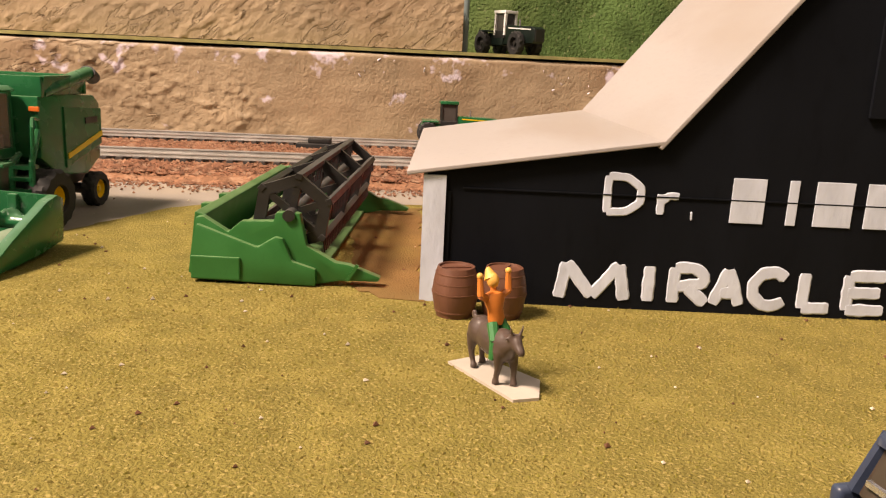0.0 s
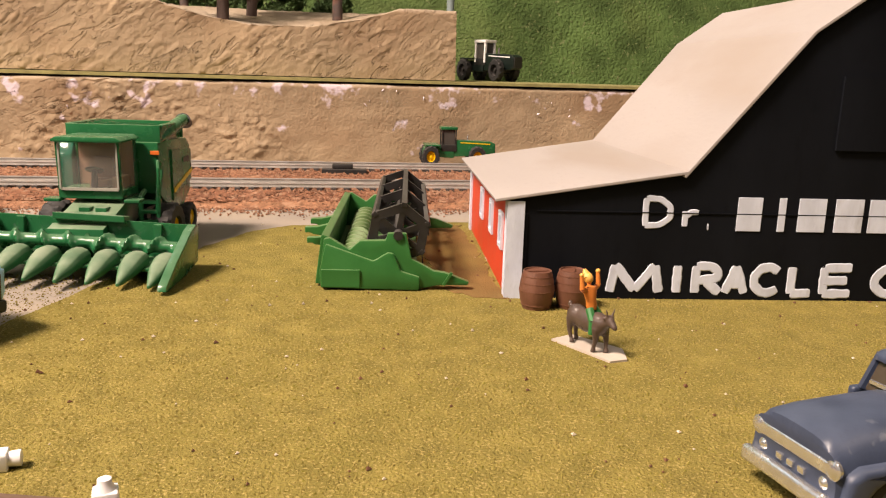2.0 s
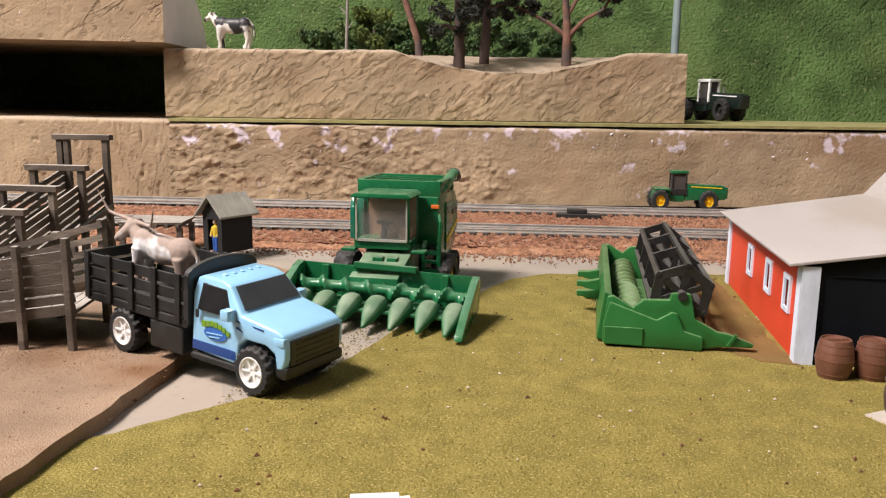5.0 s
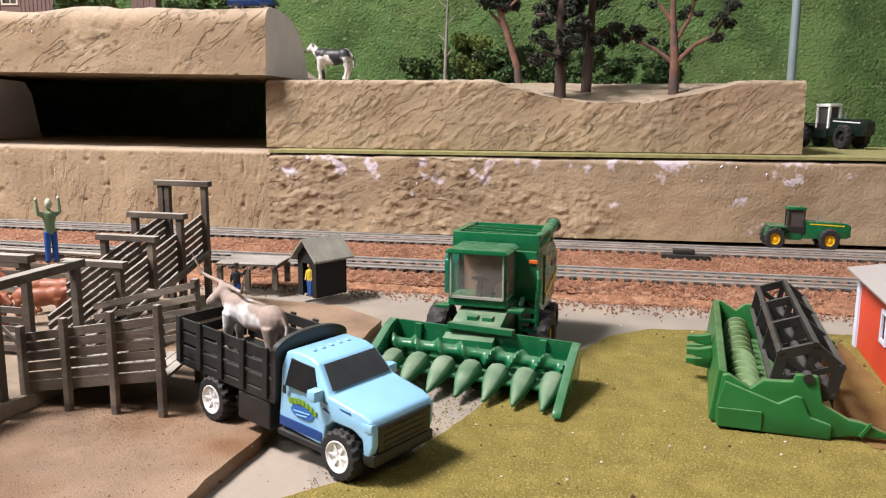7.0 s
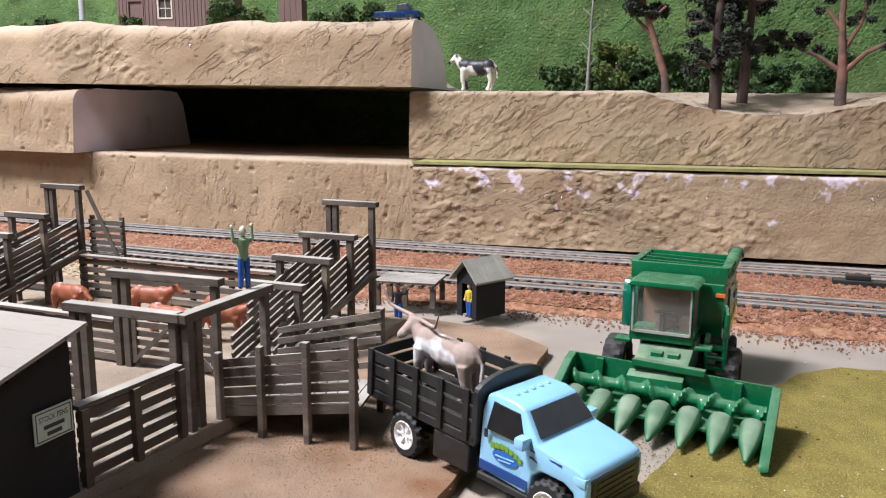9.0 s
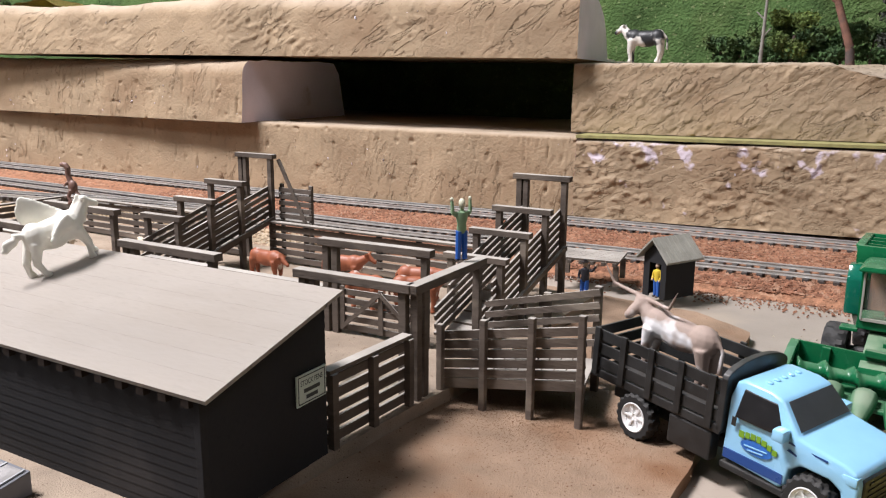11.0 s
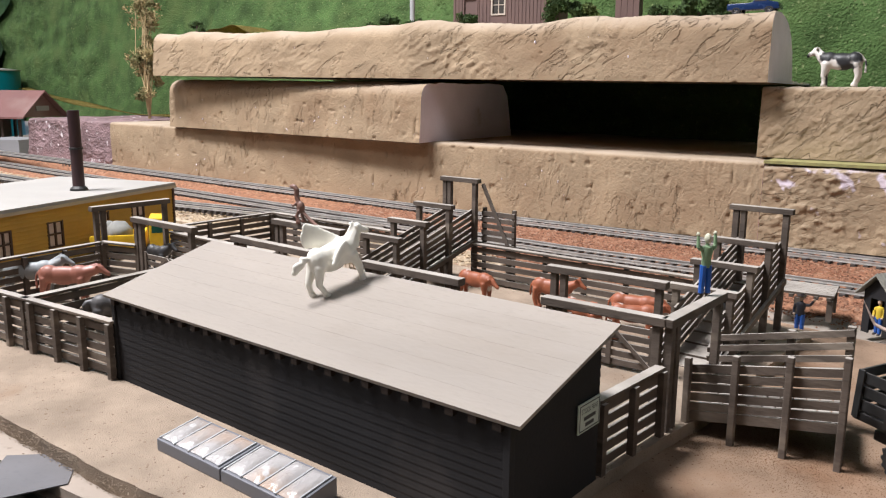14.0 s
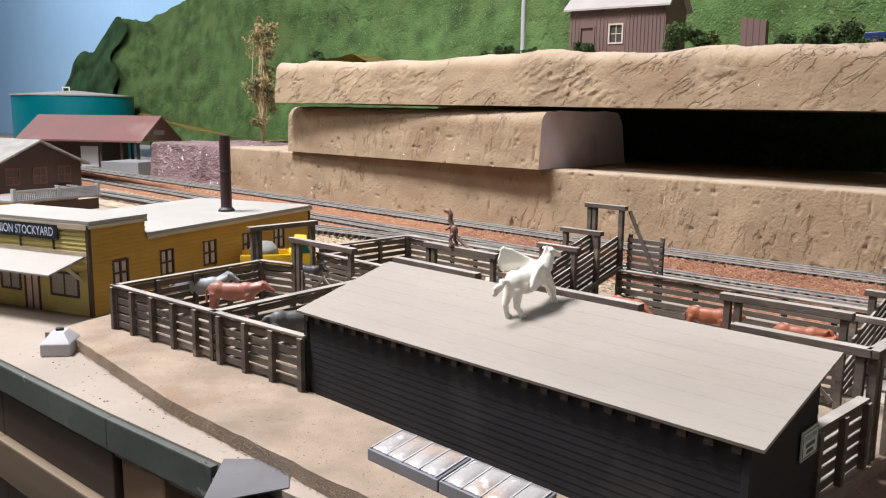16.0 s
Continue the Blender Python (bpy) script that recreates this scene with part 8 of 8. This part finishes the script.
pebbles("grass_bits", "brown crumbs scattered over the grass", "scatter", BROWN_BIT, lambda: (rnd.uniform(-170, 120), rnd.uniform(30, 290), 1.0), 260, 0.2, 0.75)
pebbles("turf_tufts", "fine olive and golden turf crumbs covering the grass", "turf", TUFT, lambda: (rnd.uniform(-150, 110), rnd.uniform(25, 200), 0.8), 26000, 0.15, 0.42)
# Dark red-brown grains, densest at the ramp foot.
pebbles("damp_soil", "fine dark red-brown soil strewn round the ramp foot", "soil", DARK_RED_DIRT, lambda: (rnd.gauss(-211, 15), rnd.gauss(143, 13), 3.95), 9000, 0.08, 0.3)
pebbles("dirt_bits", "reddish crumbs scattered over the dirt pad", "scatter", BROWN_BIT, lambda: (rnd.uniform(-245, -172), rnd.uniform(80, 150), 4.0), 220, 0.12, 0.36)
pebbles("dirt_bits", "sandy crumbs scattered in front of the pens", "scatter", SANDY_BIT, lambda: (rnd.uniform(-530, -275), rnd.uniform(18, 40), 8.0), 420, 0.12, 0.34)
BASE_EDGE = [(-546, 12), (-536, 18), (-500, 16), (-428, 11), (-338, 13), (-280, 20)]


def on_edge():
    k = rnd.choice((1, 2, 2, 3, 3, 3, 4))
    (xa, ya), (xb, yb) = BASE_EDGE[k], BASE_EDGE[k + 1] if k < 5 else BASE_EDGE[k]
    f = rnd.random()
    h = rnd.random()
    return xa + (xb - xa) * f, ya + (yb - ya) * f - 0.2 - 1.2 * (1 - h) * rnd.random(), 3.1 + 4.9 * h


pebbles("edge_crumbs", "pale gritty crumbs along the ragged edge of the dirt base", "scatter", DIRT, on_edge, 1800, 0.12, 0.4)
pebbles("dirt_bits", "crumbs strewn on the bare table", "scatter", SANDY_BIT, lambda: (rnd.uniform(-540, -380), rnd.uniform(-2, 14), 3.0), 60, 0.2, 0.6)


# ---- the stockyard office ----
PALE_YELLOW = material("pale_yellow_siding", (0.56, 0.47, 0.16), 0.7, vary=0.1, scale=60, fine=900, bump=0.1)
TRIM_BROWN = material("dark_brown_trim", (0.06, 0.028, 0.015), 0.6, vary=0.2, scale=150, fine=900, bump=0.1)
TRIM_CREAM = material("cream_trim", (0.50, 0.42, 0.30), 0.65, vary=0.1, scale=100, fine=900, bump=0.05)
CURTAIN = material("pale_window_blind", (0.60, 0.47, 0.38), 0.7, vary=0.1, scale=200, fine=900, bump=0.05)


def office():
    """Local frame: the street front is y = 0, looking to -y; the long side wall is x = 0, looking to +x."""
    t = thing("stockyard_office", "mustard clapboard stockyard office with false front and flat roof", "building", mpose(-578, 46, 1.0, 0, 0, 20))
    W, L, H, P = 96.0, 191.0, 39.5, 49.5
    bm = bm_new()
    box(bm, -W, 0.6, 0, -0.6, L, H - 1)
    box(bm, -W, 0.6, H - 1, -0.6, 36, P - 1)
    part("wall_core", bm, YELLOW_SIDING, t)
    holes = [(14.3, 23, 15.5, 27.5), (47.4, 56, 15.5, 28), (81.9, 91.5, 15.5, 28.5), (118, 128, 15.5, 28.5), (150, 160, 15.5, 28.5)]
    n = 22
    for i in range(n):
        z0, z1 = P * i / n, P * (i + 1) / n
        end = L if z1 <= H + 0.2 else 36.5
        cuts = [h for h in holes if h[2] < z1 and h[3] > z0]
        ys = [0.0] + [v for h in cuts for v in h[:2]] + [end]
        for a, b in zip(ys[::2], ys[1::2]):
            bm = bm_new()
            prism(bm, [(0.75, z0), (0.75, z0 + 0.25), (0.0, z1 + 0.02), (-0.62, z1 + 0.02), (-0.62, z0)], "y", a, b)
            part("clapboard", bm, YELLOW_SIDING, t)
        bm = bm_new()
        prism(bm, [(-0.7, z0), (0.62, z0), (0.62, z1 + 0.02), (0.0, z1 + 0.02), (-0.7, z0 + 0.25)], "x", -W, -0.65)
        part("front_clapboard", bm, PALE_YELLOW, t, "pale yellow clapboard")
    for a, b, z0, z1 in holes:
        bm = bm_new()
        for q in ((a - 1, a + 0.1, z0 - 1, z1 + 1), (b - 0.1, b + 1, z0 - 1, z1 + 1), ((a + b) / 2 - 0.5, (a + b) / 2 + 0.5, z0, z1)):
            box(bm, -0.3, q[0], q[2], 0.8, q[1], q[3])
        for zz in (z0 - 1, (z0 + z1) / 2 - 0.4, z1):
            box(bm, -0.3, a + 0.1, zz, 0.7, b - 0.1, zz + 1)
        w = part("window_frame", bm, TRIM_BROWN, t, "dark brown window frame")
        bm = bm_new()
        box(bm, -0.6, a, z0, -0.25, b, z1)
        part("pane", bm, CURTAIN, w, "pale curtained pane")
    bm = bm_new()
    box(bm, -W - 2, 36.4, H - 1, 1.6, L + 1.5, H + 0.8)
    part("flat_roof", bm, PALE_ROOF, t, "pale grey flat roof")
    bm = bm_new()
    box(bm, -W - 1, -1.2, P - 1, 1.6, 37.5, P + 0.8)
    part("parapet_roof", bm, PALE_ROOF, t, "pale grey parapet roof")
    for y0, y1, z in ((37.5, L + 2, H - 1.0), (-1, 37, P - 1.2)):
        bm = bm_new()
        box(bm, 0.4, y0, z - 1.8, 1.9, y1, z)
        part("cornice", bm, TRIM_CREAM, t, "cream roof edge board")
    bm = bm_new()
    box(bm, -W, -1.6, P - 3.6, 0.2, -0.4, P - 1.1)
    part("cornice", bm, TRIM_CREAM, t, "cream roof edge board")
    for x, y in ((0.2, -0.6), (0.2, L - 0.6)):
        bm = bm_new()
        box(bm, x - 0.9, y - 0.9, 0, x + 1.0, y + 0.9, (P if y < 10 else H) - 2)
        part("corner_board", bm, TRIM_BROWN, t)
    bm = bm_new()
    prism(bm, [(-0.4, 31.5), (-22, 26.0), (-22, 26.9), (-0.4, 32.6)], "x", -W, -3.2)
    part("porch_roof", bm, PALE_ROOF, t, "pale sloping porch roof")
    bm = bm_new()
    box(bm, -W, -1.0, 32.4, -1, -0.4, 34.6)
    part("front_band", bm, TRIM_CREAM, t)
    for x in (-5, -46, -88):
        bm = bm_new()
        beam(bm, (x, -0.8, 20), (x, -10, 28), 1.2, 1.4)
        part("porch_bracket", bm, TRIM_CREAM, t)
    for x in (-24, -48, -72):
        bm = bm_new()
        box(bm, x - 0.6, -0.9, 34.6, x + 0.6, -0.4, P - 3.6)
        part("front_batten", bm, TRIM_BROWN, t)
    for x0, x1, z0, z1, kind in ((-27, -9, 12.0, 22.5, "w"), (-46, -37, 2, 23.5, "d"), (-64, -51, 12, 24.5, "w"), (-84, -70, 12, 24.5, "w")):
        bm = bm_new()
        box(bm, x0 - 1.2, -1.0, z0 - 1.2, x0, -0.4, z1 + 1.2)
        box(bm, x1, -1.0, z0 - 1.2, x1 + 1.2, -0.4, z1 + 1.2)
        box(bm, x0, -1.0, z1, x1, -0.4, z1 + 1.2)
        box(bm, x0, -1.0, z0 - 1.2, x1, -0.4, z0)
        f = part("window_frame" if kind == "w" else "door_frame", bm, TRIM_BROWN, t, "dark brown frame")
        bm = bm_new()
        box(bm, x0, -0.7, z0, x1, -0.42, z1)
        part("pane" if kind == "w" else "door_leaf", bm, PALE_ROOF if kind == "w" else CURTAIN, f)
        bm = bm_new()
        box(bm, (x0 + x1) / 2 - 0.4, -0.95, z0, (x0 + x1) / 2 + 0.4, -0.7, z1)
        part("glazing_bar", bm, TRIM_BROWN, f)
    sg = part("sign_board", plank_sign(57, 7.4), material("black_sign_paint", (0.012, 0.014, 0.02), 0.5, vary=0.1, scale=100, fine=900, bump=0.05), t, "black sign board with white lettering", at=mpose(-76.5, -1.1, 40.0, 90, 0, 0))
    text_mesh("UNION STOCKYARD", WHITE_PAINT, sg, mpose(9.5, 1.5, 0.75), 44.5, 4.6, "white sign lettering")
    bm = bm_new()
    rod(bm, (-25, 133.5, H + 0.6), (-25, 133.5, H + 50), 3.6, 3.5, 16)
    ch = part("chimney", bm, material("dark_plum_pipe", (0.04, 0.018, 0.02), 0.45, vary=0.2, scale=100, fine=900, bump=0.1), t, "dark plum stove pipe chimney", smooth=True)
    bm = bm_new()
    lathe(bm, [(5.5, H + 0.7), (5.0, H + 2.2), (3.7, H + 3.6)], 16, Matrix.Translation((-25, 133.5, 0)))
    part("chimney_flashing", bm, BLACK_PLASTIC, ch)
    bm = bm_new()
    lathe(bm, [(3.6, H + 26), (4.1, H + 26.2), (4.1, H + 27.2), (3.6, H + 27.4)], 16, Matrix.Translation((-25, 133.5, 0)))
    part("chimney_band", bm, BLACK_PLASTIC, ch)
    return t


def plank_sign(w, h):
    bm = bm_new()
    box(bm, 0, 0, 0, w, h, 0.7)
    return bm


office()

# yellow dump truck with a boulder
dt = thing("dump_truck", "yellow toy dump truck carrying a grey boulder", "toy truck", mpose(-588, 172, 4.0, 0, 0, 55))
bm = bm_new()
prism(bm, [(2, 6), (20, 6), (20, 13), (18, 15), (12, 16), (9.5, 26), (2, 26.5)], "y", -10, 10)
part("cab", bm, YELLOW_TOY, dt, "yellow cab", bevel=1.0, smooth=True)
bm = bm_new()
prism(bm, [(3.5, 17.5), (11.2, 17.5), (9.2, 24.5), (3.5, 24.5)], "y", -10.2, 10.2)
box(bm, 1.6, -8, 18, 2.2, 8, 24.5)
part("cab_window", bm, material("green_tinted_window", (0.02, 0.12, 0.09), 0.2, vary=0.1, scale=100, fine=900, bump=0.0), dt, "green tinted cab windows")
bm = bm_new()
box(bm, -30, -11, 9, 0, 11, 10.5)
box(bm, -30, -11, 10.5, 0, -9.6, 17)
box(bm, -30, 9.6, 10.5, 0, 11, 17)
box(bm, -1.4, -9.6, 10.5, 0, 9.6, 18)
box(bm, -30, -9.6, 10.5, -28.6, 9.6, 14)
part("dump_bed", bm, YELLOW_TOY, dt, "yellow dump bed", bevel=0.5, smooth=True)
bm = bm_new()
box(bm, -29, -5, 5, 18, 5, 8.8)
part("chassis", bm, BLACK_PLASTIC, dt)
for x in (-22, 12):
    for s_ in (-1, 1):
        wheel(dt, x, s_ * 9, 5, 5, 4.5, YELLOW_TOY, 0.5, "y", 0, 0, -1 if s_ > 0 else 1, "yellow wheel rim")
bm = bm_new()
ball(bm, (0, 0, 0), (7.5, 8.5, 6.8), 16, 12)
ball(bm, (-6, 5, 1), (4.5, 5, 5.5), 14, 10)
for v in bm.verts:
    v.co *= 1 + 0.14 * noise.noise(v.co * 0.35)
tagged(part("boulder", bm, material("grey_stone", (0.25, 0.25, 0.23), 0.85, vary=0.2, scale=120, fine=700, bump=0.4), at=dt.matrix_basis @ mpose(-15, 0, 17.0), smooth="all"), "rounded grey boulder lying in the dump bed", "boulder")


# ---- far end of the layout: house, freight house, tank ----
RED_ROOF = material("faded_red_roof", (0.19, 0.088, 0.08), 0.75, vary=0.15, scale=20, fine=300, bump=0.2, second=(0.26, 0.17, 0.15), cover=0.5, soft=0.2)
PALE_SHINGLE = material("pale_grey_shingles", (0.29, 0.275, 0.255), 0.85, vary=0.2, scale=60, fine=500, bump=0.5)
TEAL = material("teal_tank_paint", (0.0, 0.16, 0.20), 0.4, vary=0.08, scale=15, fine=300, bump=0.05)
CONCRETE = material("grey_concrete", (0.26, 0.26, 0.27), 0.85, vary=0.08, scale=20, fine=400, bump=0.1)


def brown_house():
    t = thing("brown_house", "brown clapboard house with pale shingled gable roof", "house", mpose(-1262, 205, 0, 0, 0, 12))
    w, h, rise, d = 116.0, 38.0, 28.0, 150.0
    bm = bm_new()
    prism(bm, [(0, 0), (w, 0), (w, h), (w / 2, h + rise), (0, h)], "x", -d, 0)
    part("wall_box", bm, DARK_BOARD, t, "dark brown board walls")
    n = 16
    for i in range(n):
        z0, z1 = (h + rise) * i / n, (h + rise) * (i + 1) / n
        a = 0 if z1 <= h else (w / 2) * (z1 - h) / rise
        bm = bm_new()
        prism(bm, [(0.9, z0), (0.0, z0), (0.0, z1), (0.2, z1)], "y", a, w - a)
        part("clapboard", bm, material("brown_clapboard", (0.085, 0.052, 0.043), 0.7, vary=0.15, scale=60, fine=600, bump=0.1) if i == 0 else bpy.data.materials["brown_clapboard"], t)
    for s_ in (0, 1):
        bm = bm_new()
        e, ez = (-9, h - 9 * rise / (w / 2)) if s_ == 0 else (w + 9, h - 9 * rise / (w / 2))
        prism(bm, [(e, ez + 0.5), (w / 2, h + rise + 0.5), (w / 2, h + rise + 3), (e, ez + 3)], "x", -d - 6, 9)
        part("roof_slope", bm, PALE_SHINGLE, t, "pale grey shingled roof slope")
    for y in (14, 50, 84):
        bm = bm_new()
        box(bm, 0.9, y - 1.5, 12, 1.8, y + 17.5, 14)
        box(bm, 0.9, y - 1.5, 32, 1.8, y + 17.5, 34)
        box(bm, 0.9, y - 1.5, 14, 1.8, y, 32)
        box(bm, 0.9, y + 16, 14, 1.8, y + 17.5, 32)
        box(bm, 0.9, y + 7.2, 14, 1.8, y + 8.8, 32)
        box(bm, 0.9, y, 22, 1.7, y + 7.2, 23.5)
        box(bm, 0.9, y + 8.8, 22, 1.7, y + 16, 23.5)
        f = part("window_frame", bm, material("brick_red_trim", (0.17, 0.055, 0.04), 0.6, vary=0.1, scale=100, fine=900, bump=0.05) if y == 14 else bpy.data.materials["brick_red_trim"], t, "brick-red window frame")
        bm = bm_new()
        box(bm, 0.75, y, 14, 1.1, y + 16, 32)
        part("pane", bm, DARK_GLASS, f, "dark window pane")
    return t


brown_house()
# railed loading platform in front of the house
lp = thing("railed_platform", "yellow and brown platform with grey balustrade", "platform", mpose(-1020, 150, 0, 0, 0, 14))
bm = bm_new()
box(bm, -40, 0, 0, 0, 70, 16)
part("platform_body", bm, YELLOW_SIDING, lp, "yellow platform side")
bm = bm_new()
box(bm, 0.2, 20, 0, 3, 92, 14)
part("brown_side", bm, TRIM_BROWN, lp)
bm = bm_new()
box(bm, -42, -2, 16, 4, 94, 18)
part("platform_deck", bm, CONCRETE, lp)
for y0 in (0, 47):
    bm = bm_new()
    box(bm, 1, y0, 26, 3, y0 + 45, 28)
    part("hand_rail", bm, PALE_GREY, lp)
    for k in range(22):
        bm = bm_new()
        box(bm, 1.4, y0 + 1 + 2.0 * k, 18, 2.4, y0 + 2 + 2.0 * k, 26)
        part("baluster", bm, PALE_GREY, lp)
for y in (-1, 46, 92):
    bm = bm_new()
    box(bm, 0, y - 1.5, 18, 4, y + 1.5, 30)
    part("newel", bm, PALE_GREY, lp)


def freight_house():
    """The long side runs along local x and looks to -y."""
    t = thing("freight_house", "dark freight house with faded red overhanging roof", "building", mpose(-1704, 400, 0, 0, 0, 29))
    Lh, d, h = 200.0, 90.0, 52.0
    bm = bm_new()
    box(bm, 0, 18, 8, Lh - 70, d, h)
    part("wall_box", bm, DARK_BOARD, t, "dark board walls")
    bm = bm_new()
    box(bm, -10, 0, 0, Lh + 30, d + 10, 8)
    part("platform", bm, CONCRETE, t, "grey platform")
    for x, w in ((20, 10), (40, 10), (86, 36)):
        bm = bm_new()
        box(bm, x, 17, 9, x + w, 18, 9 + (36 if w > 20 else 22))
        part("door_leaf", bm, WHEEL_WHITE, t, "white door")
    for x in (Lh - 62, Lh - 20, Lh + 12):
        for y in (6, d):
            bm = bm_new()
            box(bm, x - 2, y - 2, 8, x + 2, y + 2, h)
            part("post", bm, DARK_BOARD, t)
    for s_ in (0, 1):
        bm = bm_new()
        e = -14 if s_ == 0 else d + 14
        pts = [(e, h + 2), (d / 2, h + 44), (d / 2, h + 47), (e, h + 5)]
        prism(bm, pts, "x", -24, Lh + 34)
        part("roof_slope", bm, RED_ROOF, t, "faded red roof slope")
    bm = bm_new()
    prism(bm, [(-8, h + 4), (d + 8, h + 4), (d / 2, h + 42)], "x", Lh + 24, Lh + 26)
    part("gable", bm, RED_ROOF, t)
    bm = bm_new()
    box(bm, Lh + 26.2, d / 2 - 16, h + 14, Lh + 27.5, d / 2 + 16, h + 22)
    part("gable_sign", bm, PALE_ROOF, t, "pale plain sign board")
    bm = bm_new()
    prism(bm, [(0, h), (d, h), (d / 2, h + 40)], "x", -16, -14)
    part("gable", bm, DARK_BOARD, t)
    return t


freight_house()
bm = bm_new()
box(bm, 0, 0, 0, 70, 70, 26)
tagged(part("concrete_block", bm, CONCRETE, at=mpose(-1484, 428, 0, 0, 0, 28), bevel=0.8), "plain grey concrete loading block beside the freight house", "block")
tank = thing("water_tank", "large teal round storage tank with pale top", "tank", mpose(-2090, 625, 0))
bm = bm_new()
lathe(bm, [(128, 0), (128, 138)], 64)
part("tank_shell", bm, TEAL, tank, "teal painted shell", smooth=True)
bm = bm_new()
lathe(bm, [(130, 138.2), (130, 141), (0.5, 152)], 64)
part("tank_roof", bm, PALE_ROOF, tank, "pale conical top", smooth=True)
bm = bm_new()
tube(bm, [(-10, -20, 150), (-10, -20, 158), (28, -20, 158), (28, -20, 149)], 1.4, 8)
part("tank_rail", bm, WHEEL_WHITE, tank)
# bare lavender rock face at the bank's end
ROCK = material("purple_grey_rock", (0.24, 0.16, 0.165), 0.85, vary=0.25, scale=60, fine=400, bump=0.9, depth=0.003, second=(0.16, 0.10, 0.10), cover=0.5, third=(0.62, 0.56, 0.58), third_scale=120, third_cover=0.64)
bank("rock_face", (-1255, 400), (-1071, 415), 3, 64, 200, "purple-grey crusted rock face at the end of the bank", ROCK, "chunky", 2.4, 3, seed=31.0, ends=ROCK, lean=6.0)
for bx, by, r in ((-1240, 430, 11), (-1215, 433, 9), (-1180, 436, 8)):
    tree("bush", "low dark green bush at the foot of the rock face", mpose(bx, by, 0), [(0, 0, -1), (0, 0, r * 0.4)], [], spread(5, r * 1.2, 2, r * 0.8, r * 0.6), 500, 2.2, BARK, GREEN_LEAF, 1.3, "bush")
# loose turf strip and a curled scrap behind the bank
def turf_scrap(label, x0, x1, y, deep, height):
    bm = bm_new()
    rows = []
    for i in range(41):
        x = x0 + (x1 - x0) * i / 40
        rows.append([bm.verts.new((x, y + deep * k / 3, height(x) + 1.5 * math.sin(k + i * 0.3))) for k in range(4)])
    for a, b in zip(rows, rows[1:]):
        for k in range(3):
            bm.faces.new((a[k], b[k], b[k + 1], a[k + 1]))
    bmesh.ops.solidify(bm, geom=bm.faces[:], thickness=2.0)
    return tagged(part("turf_strip", bm, GRASS, smooth="all"), label, "turf mat", kind="structure")


turf_scrap("thin olive turf strip lying behind the bank", -1640, -1150, 562, 26, lambda x: 66 + 36 * max(0.0, (-1270 - x) / 370) ** 1.4)
turf_scrap("curled scrap of olive turf mat on the foam block", -932, -848, 455, 50, lambda x: 161 + 8 * math.cos((x + 890) / 42 * 1.5))


# ---- table edge and timbers below ----
FASCIA = material("grey_green_fascia", (0.075, 0.085, 0.073), 0.7, vary=0.3, scale=20, fine=300, bump=0.3, second=(0.10, 0.105, 0.092), cover=0.58, third=(0.36, 0.37, 0.34), third_scale=90, third_cover=0.70)
PINE = material("brown_pine", (0.065, 0.045, 0.032), 0.65, vary=0.3, scale=60, fine=450, bump=0.35, second=(0.05, 0.032, 0.02), cover=0.52, stretch=(0.08, 1, 1))
TAN_PINE = material("tan_pine", (0.15, 0.11, 0.07), 0.6, vary=0.2, scale=50, fine=400, bump=0.25, second=(0.10, 0.068, 0.042), cover=0.55, stretch=(0.1, 1, 1))
for (xa, ya), (xb, yb) in zip(TABLE_EDGE, TABLE_EDGE[1:]):
    bm = bm_new()
    zc, hc = (-3.2, 11.6) if xa < -390 else (-7.2, 13)
    beam(bm, (xa, ya - 1.6, zc), (xb, yb - 1.6, zc), 2.6, hc)
    tagged(part("fascia", bm, FASCIA, bevel=0.6), "grey-green painted fascia board along the table edge", "fascia board", kind="structure")
for z, h, inset, mat, words in ((-19.5, 21, -2.6, PINE, "weathered brown pine rail with dark grain under the table edge"), (-39, 18, 1.0, TAN_PINE, "tan pine edge strip under the table rail"), (-70, 42, -2.0, PINE, "dark brown pine plank low under the table")):
    bm = bm_new()
    beam(bm, (-1200, -62 - inset, z), (-535, -10 - inset, z), 6, h)
    beam(bm, (-535, -10 - inset, z), (-442, -3.4 - inset, z), 6, h)
    tagged(part("table_rail", bm, mat, bevel=0.8), words, "table rail", kind="structure")
bm = bm_new()
box(bm, -441, -1.5, -900, -409, 30, -6.2)
tagged(part("table_leg", bm, material("orange_pine", (0.23, 0.14, 0.075), 0.6, vary=0.28, scale=15, fine=250, bump=0.2, stretch=(1, 1, 0.15)), bevel=1.5), "orange-brown pine table leg", "table leg", kind="structure")
bm = bm_new()
rod(bm, (31, 640, 60), (31, 640, 420), 3.2, 3.2, 12)
tagged(part("grey_pole", bm, material("grey_blue_pole", (0.20, 0.26, 0.27), 0.5, vary=0.1, scale=60, fine=600, bump=0.05), smooth=True), "thin grey-blue pole against the hillside", "pole")
bm = bm_new()
rod(bm, (-790, 640, 150), (-790, 640, 420), 3.0, 3.0, 12)
tagged(part("grey_pole", bm, PALE_GREY, smooth=True), "thin pale grey pole behind the bank", "pole")
bm = bm_new()
leaf_cloud(bm, [((-380 + 12 * k, 640, 66 + 6 * (k % 3)), 12) for k in range(4)], 900, 3.0)
tagged(part("cave_bush", bm, GREEN_LEAF), "dark leafy bush in the shade under the foam block", "bush")
